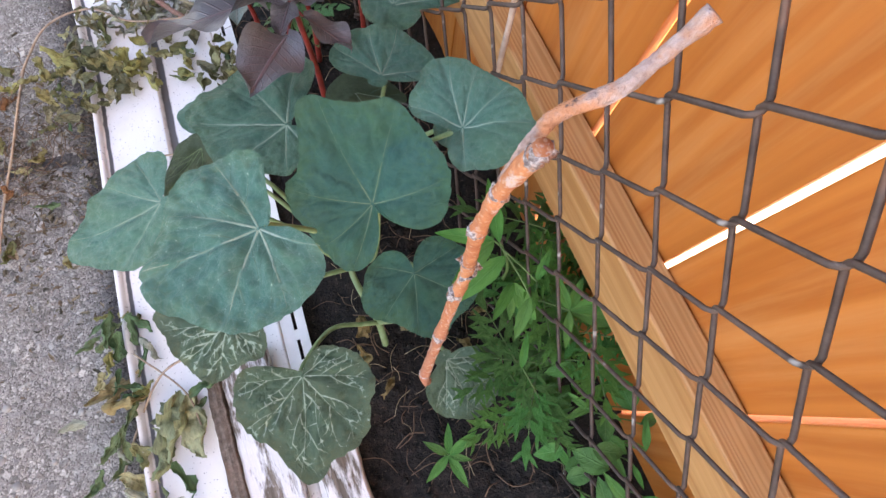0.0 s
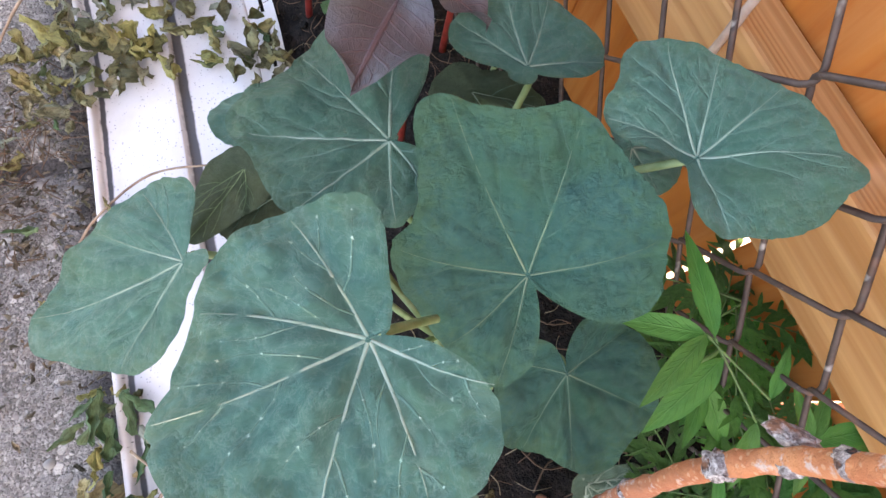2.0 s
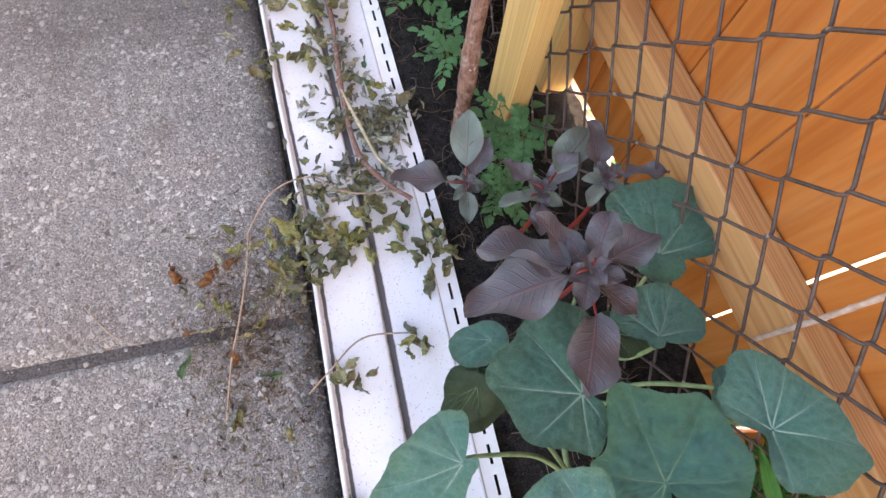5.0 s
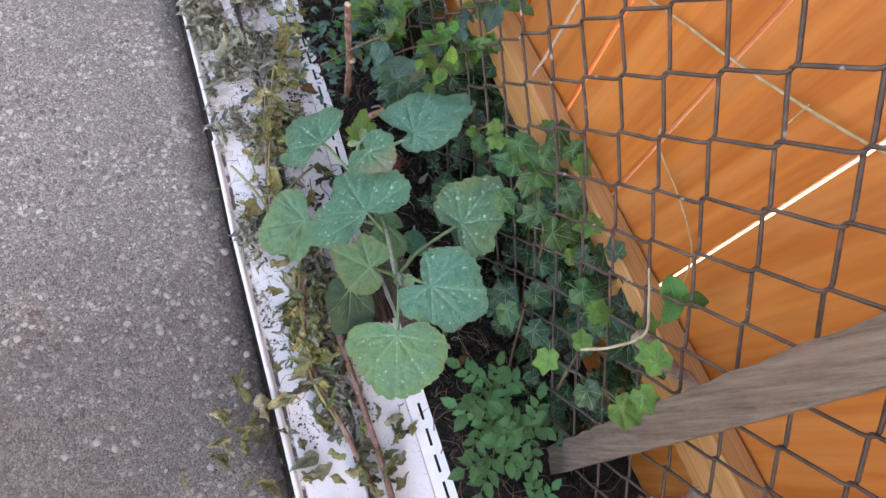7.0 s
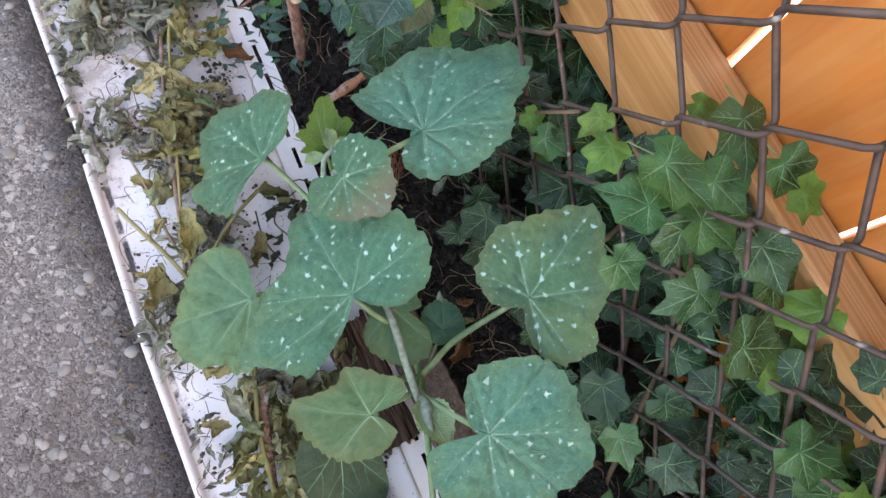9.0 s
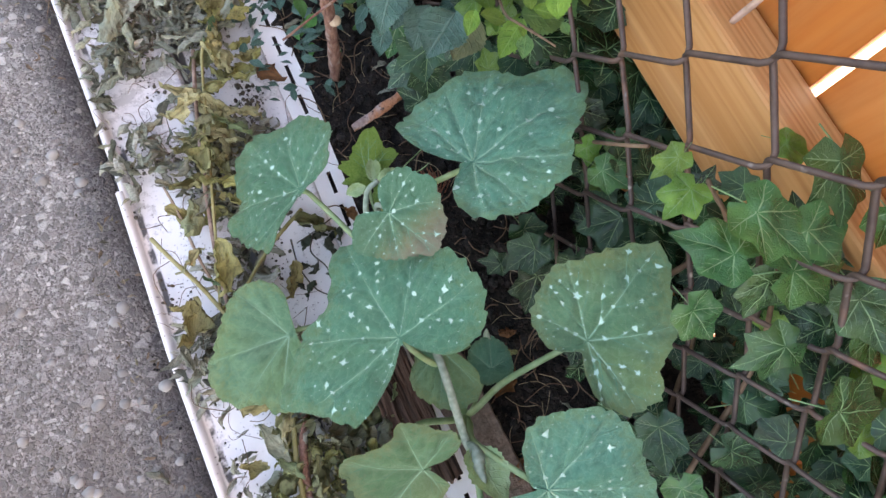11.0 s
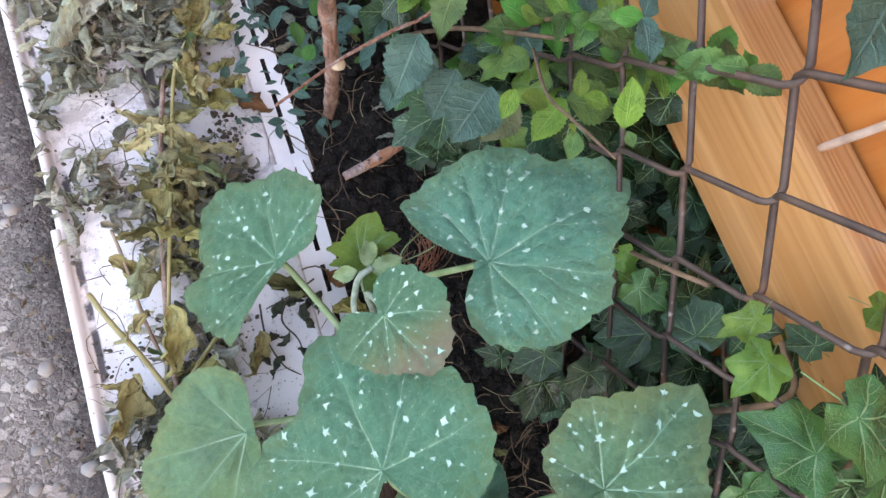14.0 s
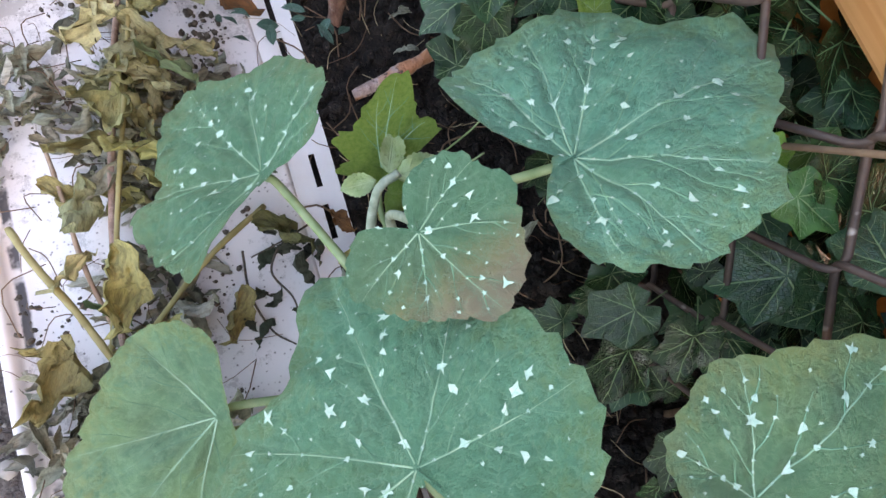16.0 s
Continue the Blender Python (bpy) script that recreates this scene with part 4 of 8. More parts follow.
class Blade:
    """A squash leaf round the point where its stalk joins: lobes are radii in mm at even angles from the tip, veins angles in degrees."""

    def __init__(self, at, slope, heading, lobes, veins, seed, cup=0.10, wave=0.035, pucker=0.02, dip=0.0, net=False):
        self.c = Vector(at)
        self.n = Vector((slope[0], slope[1], 1)).normalized()
        h = radians(heading)
        self.x = Vector((math.cos(h), math.sin(h), -(self.n.x * math.cos(h) + self.n.y * math.sin(h)) / self.n.z)).normalized()
        self.y = self.n.cross(self.x)
        self.rad = [r / 1000 for r in lobes]
        self.veins = [radians(v) for v in veins]
        self.size = sorted(self.rad)[-4]
        self.cup, self.wave, self.pucker, self.dip, self.net = cup, wave, pucker, dip, net
        self.rng = random.Random(seed)
        self.ph = self.rng.uniform(0, 6)
        self.taken = []
        self.lay()

    def radius(self, a):
        k = (a / (2 * math.pi) * len(self.rad)) % len(self.rad)
        i, t = int(k), k % 1
        n = len(self.rad)
        p = [self.rad[(i + d) % n] for d in (-1, 0, 1, 2)]
        r = 0.5 * (2 * p[1] + (p[2] - p[0]) * t + (2 * p[0] - 5 * p[1] + 4 * p[2] - p[3]) * t * t + (3 * p[1] - p[0] - 3 * p[2] + p[3]) * t ** 3)
        return max(0.004, r)

    def lay(self):
        """Main veins with curving side veins, as (r, a) lines."""
        rng = self.rng
        self.main, self.side = [], []
        for v in self.veins:
            full = self.radius(v) * 0.94
            bend = rng.uniform(-0.12, 0.12)
            self.main.append([(full * (0.02 + 0.98 * i / 10), v + bend * (i / 10) ** 2) for i in range(11)])
            side = rng.choice((-1, 1))
            for s in (0.2, 0.35, 0.5, 0.65, 0.8) if self.net else (0.22, 0.4, 0.56, 0.74):
                side = -side
                r0 = full * (s + rng.uniform(-0.06, 0.06))
                a0 = v + bend * (r0 / full) ** 2
                x, y = r0 * math.cos(a0), r0 * math.sin(a0)
                d = a0 + side * rng.uniform(0.55, 0.85)
                length = full * rng.uniform(0.42, 0.7) * (1.1 - s * 0.6)
                line = []
                for i in range(10):
                    r, a = math.hypot(x, y), math.atan2(y, x)
                    if r > self.radius(a) * 0.94:
                        break
                    line.append((r, a))
                    dd = d - side * 0.5 * (i / 9) + rng.uniform(-0.09, 0.09)
                    x, y = x + length / 9 * math.cos(dd), y + length / 9 * math.sin(dd)
                if len(line) > 2:
                    self.side.append((line, d))
                    if self.net:
                        # short twigs of the silver network
                        for q in range(2, len(line) - 1, 3):
                            side2 = rng.choice((-1, 1))
                            r1, a1 = line[q]
                            x1, y1 = r1 * math.cos(a1), r1 * math.sin(a1)
                            d1, step = d + side2 * rng.uniform(0.6, 1.2), full * rng.uniform(0.02, 0.05)
                            twig = [(r1, a1)]
                            for e in range(3):
                                x1, y1 = x1 + step * math.cos(d1), y1 + step * math.sin(d1)
                                d1 += rng.uniform(-0.5, 0.5)
                                if math.hypot(x1, y1) < self.radius(math.atan2(y1, x1)) * 0.95:
                                    twig.append((math.hypot(x1, y1), math.atan2(y1, x1)))
                            if len(twig) > 2:
                                self.side.append((twig, d1))
        near = [(0.5, 0.5)]
        for line, d in self.side:
            flat = [(r * math.cos(a), r * math.sin(a)) for r, a in line]
            for p, q in zip(flat, flat[1:]):
                near += [p, ((p[0] + q[0]) / 2, (p[1] + q[1]) / 2)]
            near.append(flat[-1])
        self.near = np.array(near)

    def trough(self, r, a, wide):
        d = self.near - (r * math.cos(a), r * math.sin(a))
        return math.exp(-float((d * d).sum(axis=1).min()) / wide ** 2)

    def groove(self, r, a, wide=0.0045):
        g = 0.0
        for v in self.veins:
            d = abs((a - v + math.pi) % (2 * math.pi) - math.pi)
            if d < 0.9:
                g = max(g, math.exp(-(r * math.sin(min(d, 1.5)) / wide) ** 2))
        return g

    def height(self, r, a):
        s, R = r / self.size, self.size
        h = -self.cup * R * s * s * 0.5 + self.dip * (1 - math.exp(-(s / 0.34) ** 2))
        h += self.wave * R * s * s * (math.sin(3 * a + self.ph) + 0.6 * math.sin(7 * a + 2 * self.ph))
        q = self.c * 7 + Vector((math.cos(a), math.sin(a), 0.3)) * r * 38
        h += self.pucker * R * min(1, s * 3) * noise.noise(q) * (1 - 0.7 * self.groove(r, a))
        q = self.c * 7 + Vector((math.cos(a), math.sin(a), 0.3)) * r * 130
        h += 0.35 * self.pucker * R * min(1, s * 3) * noise.noise(q)
        h += 0.34 * self.pucker * R * min(1, s * 3) * (1 - self.trough(r, a, 0.1 * R))
        return h - 0.0014 * self.groove(r, a) * min(1, s * 4) + (0.008 + 0.2 * self.pucker) * R * (1 - self.groove(r, a, 0.12 * R)) * (1 - 0.45 * min(1, s))

    def at(self, r, a, lift=0.0):
        return self.c + self.x * (r * math.cos(a)) + self.y * (r * math.sin(a)) + self.n * (self.height(r, a) + lift)

    def blade(self):
        rings, sides = 24, 150
        verts, faces, uvs = [self.at(0, 0)], [], [(0.0, 0.0)]
        for i in range(1, rings + 1):
            s = (i / rings) ** 0.85
            for k in range(sides):
                a = 2 * math.pi * k / sides
                r = self.radius(a) * s
                if i == rings:
                    r *= 1 + self.jag * (0.038 * ((k % 5) / 4 - 0.5) * (1 + noise.noise(Vector((a * 5, self.ph, 3)))) + 0.03 * noise.noise(Vector((a * 9, self.ph, 0))))
                verts.append(self.at(r, a))
                uvs.append((s, max(self.groove(r, a, 0.0026), 0.7 * self.trough(r, a, 0.0022))))
        for k in range(sides):
            faces.append((0, 1 + k, 1 + (k + 1) % sides))
        for i in range(rings - 1):
            for k in range(sides):
                a, b = 1 + i * sides + k, 1 + i * sides + (k + 1) % sides
                faces.append((a, a + sides, b + sides, b))
        return verts, faces, uvs

    def rib(self, pts, w0, w1, ragged=0.0):
        """A low raised rib on the blade; pts are (r, a) pairs. ragged: how unevenly wide it is."""
        verts, faces = [], []
        for i, (r, a) in enumerate(pts):
            r2, a2 = pts[min(i + 1, len(pts) - 1)]
            r1, a1 = pts[max(i - 1, 0)]
            dx, dy = r2 * math.cos(a2) - r1 * math.cos(a1), r2 * math.sin(a2) - r1 * math.sin(a1)
            m = math.hypot(dx, dy) or 1.0
            nx, ny = -dy / m, dx / m
            w = (w0 + (w1 - w0) * i / (len(pts) - 1)) / 2 * (1 + ragged * self.rng.uniform(-0.8, 1.6))
            x, y = r * math.cos(a), r * math.sin(a)
            for side, lift in ((-1, 0.00005), (0, 0.00035 + w * 0.35), (1, 0.00005)):
                px, py = x + nx * w * side, y + ny * w * side
                verts.append(self.at(math.hypot(px, py), math.atan2(py, px), lift + 0.0003))
        for i in range(len(pts) - 1):
            for q in (0, 1):
                a = i * 3 + q
                faces.append((a, a + 1, a + 4, a + 3))
        return verts, faces

    def star(self, r, a, size, run=None):
        """A small jagged silver patch, or nothing where another lies near."""
        size = min(size, 0.0038)
        here = Vector((r * math.cos(a), r * math.sin(a)))
        if any((here - q).length < 0.0045 + 0.9 * size for q in self.taken):
            return [], []
        self.taken.append(here)
        k = self.rng.choice((3, 4, 5))
        x, y = r * math.cos(a), r * math.sin(a)
        t = a if run is None else run
        verts, faces = [self.at(r, a, 0.0007)], []
        for i in range(2 * k):
            d = size * (self.rng.uniform(0.35, 1.35) if i % 2 == 0 else self.rng.uniform(0.25, 0.6))
            bend = math.pi * (i + self.rng.uniform(-0.3, 0.3)) / k
            e, g = d * 1.1 * math.cos(bend), d * 0.9 * math.sin(bend)
            px, py = x + e * math.cos(t) - g * math.sin(t), y + e * math.sin(t) + g * math.cos(t)
            verts.append(self.at(math.hypot(px, py), math.atan2(py, px), 0.0006))
        for i in range(2 * k):
            faces.append((0, 1 + i, 1 + (i + 1) % (2 * k)))
        return verts, faces

    def ribs(self, width, mottled):
        bits, fine, spots = [], [], []
        rng = self.rng
        ragged = 1.0 if self.net else 0.35
        for main in self.main:
            bits.append(self.rib(main, width * (0.62 if mottled > 0.003 and not self.net else 1.0), width * 0.2, ragged * 0.6))
            if mottled:
                for r, a in main[1:-1]:
                    if rng.random() < 0.5:
                        spots.append(self.star(r, a, mottled * (0.25 + 0.8 * rng.random() ** 2), a))
        for line, d in self.side:
            fine.append(self.rib(line, width * (0.85 if self.net else 0.45), width * (0.3 if self.net else 0.14), ragged))
            if mottled:
                if rng.random() < 0.6:
                    spots.append(self.star(*line[0], mottled * (0.4 + 0.8 * rng.random() ** 1.5), d))
                for r, a in line[2:]:
                    if r < self.radius(a) * 0.95 and rng.random() < 0.6:
                        spots.append(self.star(r, a, mottled * 1.0 * rng.random() ** 2.4 + 0.0007, d))
        if mottled:
            for k in range(140):
                a = rng.uniform(0, 2 * math.pi)
                r = self.radius(a) * math.sqrt(rng.uniform(0.12, 0.94))
                spots.append(self.star(r, a, mottled * (0.12 + (0.6 if self.net else 0.35) * rng.random() ** 3)))
        return joined(bits), joined(fine), spots


PLANT_SEED = [0]


def squash_leaf(plant, at, slope, heading, lobes, veins, stalk, blade_mat="squash_blue", vein_mat="vein_blue", width=0.0013, mottled=0.0, label="", cup=0.1, wave=0.04, pucker=0.055, thick=0.0028, dip=0.0, stalk_mat="petiole"):
    PLANT_SEED[0] += 1
    b = Blade(at, slope, heading, lobes, veins, PLANT_SEED[0], cup, wave, pucker, dip, vein_mat == "silver_grey")
    b.jag = 2.2 if blade_mat == "squash_young" else 1.0 if blade_mat in ("squash_green", "squash_olive", "squash_wither") else 0.55 if blade_mat == "squash_silver" else 0.35
    v, fc, uvs = b.blade()
    leaf_ob = world_part("leaf", v, fc, M[blade_mat], b.c, plant, label, uvs=uvs)
    (v, fc), (v3, f3), spots = b.ribs(width, mottled)
    index = [0] * len(fc) + [2] * len(f3)
    fc = fc + [tuple(i + len(v) for i in q) for q in f3]
    v = v + v3
    if spots:
        v2, f2 = joined(spots)
        fc = fc + [tuple(i + len(v) for i in q) for q in f2]
        v = v + v2
        index += [1] * len(f2)
    world_part("vein_network", v, fc, [M[vein_mat], M["silver_grey" if vein_mat == "silver_grey" else "silver"], M[{"vein_blue": "vein_soft", "vein_thin": "vein_dim", "vein_green": "vein_faint"}.get(vein_mat, vein_mat)]], b.c, leaf_ob, index=index)
    root = Vector(stalk)
    start = b.c - b.n * 0.0045
    out = -b.x * min(b.size, 0.07) * 0.55
    mid = start + out * 0.8 + (root - start) * 0.35 - b.n * 0.01
    pts = smooth_path([start, start + out * 0.3 - b.n * 0.006, mid, root + (mid - root) * 0.3 + Vector((0, 0, 0.005)), root], 7)
    v, fc = tube(pts, tapered(len(pts), thick * 0.8, thick * 1.25), 8)
    world_part("leaf_stalk", v, fc, M[stalk_mat], start, plant)
    return b


first = thing("squash_plant", (0.27, 0.17, 0.0), "squash plant with large blue-green leaves growing from the bed", "plant", "squash plants")
HUB = ((0.28, 0.12, 0.03), (0.27, 0.2, 0.05), (0.29, 0.3, 0.06), (0.33, 0.38, 0.06))
pts = smooth_path([(0.275, 0.062, -0.05), *HUB, (0.37, 0.44, 0.09)], 8)
v, fc = tube(pts, tapered(len(pts), 0.005, 0.003), 9)
world_part("stem", v, fc, M["petiole"], pts[0], first)
squash_leaf(first, (0.213, 0.185, 0.307), (-0.13, -0.05), -174, (100, 100, 91, 89, 88, 83, 79, 77, 71, 55, 30, 9, 11, 14, 20, 31, 60, 66, 68, 73, 77, 79, 80, 85), (-87, -40, 0, 48, 91, 129), HUB[1], label="broad blue-green leaf with pale veins", width=0.0017, dip=0.009, cup=0.03, wave=0.02, mottled=0.0007, pucker=0.1)
squash_leaf(first, (0.314, 0.197, 0.248), (-0.25, -0.34), 89, (105, 121, 90, 77, 84, 78, 69, 66, 66, 69, 67, 51, 23, 10, 23, 55, 72, 77, 83, 85, 86, 93, 103, 98), (-96, -34, 11, 66, 119, 150), HUB[1], blade_mat="squash_teal", vein_mat="vein_thin", width=0.0009, dip=0.013, cup=0.03, wave=0.02)
squash_leaf(first, (0.416, 0.220, 0.298), (-0.17, 0.16), -40, (76, 65, 62, 61, 57, 57, 61, 69, 77, 76, 61, 59, 51, 35, 16, 13, 12, 18, 39, 54, 56, 62, 67, 68), (-69, 11, 53, 94, 122, 172), HUB[2], width=0.0013, pucker=0.04, dip=0.014, cup=0.03, wave=0.02)
squash_leaf(first, (0.262, 0.305, 0.258), (-0.02, 0.12), 154, (104, 86, 81, 79, 68, 60, 59, 61, 49, 41, 31, 21, 6, 6, 6, 6, 14, 70, 95, 105, 108, 99, 92, 100), (-82, -45, 4, 49, 98, 136), HUB[2], width=0.0017, dip=0.0, cup=0.03, wave=0.02)
squash_leaf(first, (0.121, 0.277, 0.236), (-0.22, -0.08), -174, (110, 93, 79, 70, 51, 26, 19, 15, 15, 15, 17, 17, 16, 8, 7, 8, 47, 54, 57, 57, 59, 63, 77, 87), (-84, -41, -1, 31), HUB[1], width=0.0012, dip=0.0, cup=0.03, wave=0.02)
squash_leaf(first, (0.334, 0.131, 0.182), (0.05, -0.25), -99, (72, 76, 68, 72, 75, 73, 70, 65, 56, 50, 41, 24, 6, 21, 33, 41, 46, 52, 56, 64, 67, 62, 58, 63), (-115, -47, -5, 56, 111), HUB[0], blade_mat="squash_teal", vein_mat="vein_thin", width=0.0008, dip=0.0, cup=0.03, wave=0.02)
squash_leaf(first, (0.375, 0.337, 0.247), (0.05, -0.15), 87, (60, 62, 62, 60, 43, 19, 18, 17, 15, 14, 13, 11, 10, 23, 50, 65, 62, 62, 63, 62), (-92, -39, 1, 41,), HUB[3], width=0.0012)
squash_leaf(first, (0.423, 0.428, 0.240), (0.00, -0.10), 63, (103, 97, 96, 89, 38, 39, 38, 38, 37, 37, 37, 36, 36, 35, 35, 35, 88, 104, 123, 103), (-66, -30, 9, 43,), HUB[3], width=0.0013)
squash_leaf(first, (0.177, 0.081, 0.108), (-0.03, -0.20), -104, (123, 103, 104, 99, 85, 85, 77, 67, 54, 44, 33, 9, 8, 8, 8, 12, 27, 66, 77, 81, 85, 86, 84, 100), (-90, -42, -1, 35, 84, 122), HUB[0], blade_mat="squash_silver", vein_mat="silver_grey", width=0.0011, mottled=0.0036, label="grey-green leaf with silvery veins", dip=0.0, cup=0.03, wave=0.02)
squash_leaf(first, (0.342, 0.037, 0.090), (0.10, -0.30), -96, (77, 89, 87, 84, 69, 51, 26, 10, 11, 12, 13, 13, 14, 15, 15, 16, 17, 42, 58, 70), (-14, 15, 42, 78,), HUB[0], blade_mat="squash_silver", vein_mat="silver_grey", width=0.0011, mottled=0.0036, label="grey-green leaf with silvery veins")
squash_leaf(first, (0.131, 0.155, 0.170), (-0.10, -0.10), -154, (61, 63, 62, 50, 47, 53, 47, 38, 26, 24, 25, 26, 26, 27, 28, 44, 62, 83, 66, 63), (-42, 0, 34, 90,), HUB[1], blade_mat="squash_silver", vein_mat="silver_grey", width=0.0013, mottled=0.0036)
squash_leaf(first, (0.423, 0.258, 0.240), (0.00, 0.00), -80, (38, 38, 38, 39, 40, 39, 37, 34, 31, 28, 25, 19, 14, 16, 18, 20, 22, 24, 27, 36), (-44, 0, 66,), HUB[2], width=0.001)
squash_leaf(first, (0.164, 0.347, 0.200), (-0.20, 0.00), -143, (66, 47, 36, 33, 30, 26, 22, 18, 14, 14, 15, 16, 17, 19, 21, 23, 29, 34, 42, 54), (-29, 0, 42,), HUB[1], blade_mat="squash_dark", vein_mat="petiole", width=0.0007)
squash_leaf(first, (0.201, 0.395, 0.190), (0.00, 0.00), 168, (54, 54, 48, 39, 31, 25, 20, 20, 20, 21, 21, 21, 22, 22, 23, 24, 26, 28, 34, 45), (-37, -7, 26,), HUB[2], width=0.001)
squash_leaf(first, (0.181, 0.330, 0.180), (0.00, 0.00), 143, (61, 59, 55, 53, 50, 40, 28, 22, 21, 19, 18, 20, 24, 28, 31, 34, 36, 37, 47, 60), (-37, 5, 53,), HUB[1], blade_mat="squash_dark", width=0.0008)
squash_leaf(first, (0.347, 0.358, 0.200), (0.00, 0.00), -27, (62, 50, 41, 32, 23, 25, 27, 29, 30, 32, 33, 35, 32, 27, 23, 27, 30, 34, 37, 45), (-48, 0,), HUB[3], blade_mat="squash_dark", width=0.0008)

second = thing("squash_plant", (0.25, 1.43, 0.0), "young squash plant with silver-spotted green leaves in the bed", "plant", "squash plants")
pts = smooth_path([(0.262, 1.35, -0.01), (0.252, 1.372, 0.06), (0.241, 1.4, 0.12), (0.248, 1.471, 0.139), (0.252, 1.52, 0.115), (0.252, 1.57, 0.1), (0.247, 1.607, 0.115), (0.255, 1.628, 0.138), (0.268, 1.633, 0.145)], 8)
v, fc = tube(pts, tapered(len(pts), 0.0042, 0.0023), 10, True, 0.1, random.Random(4))
world_part("stem", v, fc, M["silver_stem"], pts[0], second, "silvery hairy main stem")
HUB2 = ((0.256, 1.41, 0.07), (0.258, 1.50, 0.075), (0.262, 1.6, 0.095))
squash_leaf(second, (0.341, 1.604, 0.179), (-0.19, 0.47), -38, (82, 83, 97, 116, 110, 91, 95, 94, 87, 81, 77, 73, 45, 10, 11, 13, 16, 30, 52, 66, 73, 78, 79, 84), (-70, -41, -1, 43, 91, 119, 147), HUB2[2], blade_mat="squash_green", vein_mat="vein_green", width=0.0012, mottled=0.0046, dip=0.015, cup=0.03, wave=0.02)
squash_leaf(second, (0.205, 1.669, 0.104), (-0.55, 0.56), 115, (97, 83, 70, 65, 79, 72, 71, 68, 67, 16, 14, 13, 13, 14, 20, 42, 48, 56, 65, 69, 75, 84, 82, 95), (-94, -39, -5, 47, 107), HUB2[1], blade_mat="squash_green", vein_mat="vein_green", width=0.0011, mottled=0.0042, dip=0.012, cup=0.03, wave=0.02)
squash_leaf(second, (0.260, 1.596, 0.168), (-0.51, -0.06), -69, (52, 51, 50, 46, 46, 47, 40, 40, 35, 29, 23, 14, 7, 6, 6, 26, 32, 38, 43, 39, 38, 39, 40, 43), (-88, -35, 2, 56, 102), HUB2[2], vein_mat="vein_green", width=0.001, mottled=0.0034, pucker=0.04, dip=0.003, cup=0.03, wave=0.02, blade_mat="squash_wither", stalk_mat="silver_stem", thick=0.0026)
squash_leaf(second, (0.225, 1.502, 0.154), (-0.53, 0.49), 97, (110, 89, 78, 95, 101, 119, 92, 79, 69, 27, 9, 8, 9, 10, 54, 71, 78, 81, 81, 80, 76, 77, 84, 98), (-103, -51, -4, 48, 91, 128), HUB2[1], blade_mat="squash_green", vein_mat="vein_green", width=0.0012, mottled=0.0045, dip=0.006, cup=0.03, wave=0.02)
squash_leaf(second, (0.140, 1.553, 0.065), (-0.17, -0.14), 178, (79, 83, 81, 67, 74, 61, 38, 22, 15, 10, 8, 7, 7, 8, 9, 12, 20, 44, 56, 63, 64, 63, 64, 69), (-66, -5, 31, 61), HUB2[1], blade_mat="squash_olive", vein_mat="vein_green", width=0.001, dip=0.005, cup=0.03, wave=0.02)
squash_leaf(second, (0.357, 1.432, 0.174), (-0.28, -0.07), -4, (67, 76, 93, 82, 72, 65, 66, 59, 54, 50, 40, 32, 20, 13, 11, 13, 28, 46, 59, 63, 67, 56, 59, 68), (-100, -76, -15, 34, 82, 127), HUB2[0], blade_mat="squash_olive", vein_mat="vein_green", width=0.0013, mottled=0.0042, dip=0.013, cup=0.03, wave=0.02)
squash_leaf(second, (0.274, 1.352, 0.172), (-0.14, -0.23), -42, (91, 83, 77, 77, 76, 73, 64, 57, 54, 44, 30, 20, 14, 11, 49, 52, 58, 59, 55, 55, 59, 74, 73, 83), (-125, -67, -22, 15, 65, 124), HUB2[0], blade_mat="squash_green", vein_mat="vein_green", width=0.0013, mottled=0.004, dip=0.004, cup=0.03, wave=0.02)
squash_leaf(second, (0.206, 1.305, 0.140), (-0.55, -0.62), -106, (109, 103, 95, 90, 84, 80, 72, 58, 48, 31, 12, 9, 9, 12, 19, 26, 39, 56, 71, 79, 78, 83, 92, 102), (-83, -33, 0, 32, 82), HUB2[0], blade_mat="squash_olive", vein_mat="vein_green", width=0.0013, mottled=0.0034, dip=0.0, cup=0.03, wave=0.02)
squash_leaf(second, (0.198, 1.408, 0.168), (-0.12, -0.84), 141, (65, 57, 50, 46, 45, 45, 45, 43, 41, 38, 34, 27, 7, 6, 6, 6, 32, 37, 42, 43, 48, 55, 49, 54), (-98, -43, 3, 74, 150), HUB2[0], blade_mat="squash_olive", vein_mat="vein_green", width=0.0009, pucker=0.05, dip=0.004, cup=0.03, wave=0.02)
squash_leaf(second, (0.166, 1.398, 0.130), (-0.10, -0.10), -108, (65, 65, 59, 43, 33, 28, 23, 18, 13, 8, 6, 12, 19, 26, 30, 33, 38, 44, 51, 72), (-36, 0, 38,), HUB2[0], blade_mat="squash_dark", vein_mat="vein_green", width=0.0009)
squash_leaf(second, (0.254, 1.478, 0.130), (0.00, -0.10), -112, (50, 54, 53, 39, 15, 25, 25, 25, 25, 25, 24, 24, 24, 24, 24, 24, 24, 34, 41, 45), (-45, 0, 45,), HUB2[0], blade_mat="squash_olive", vein_mat="vein_green", width=0.0009)
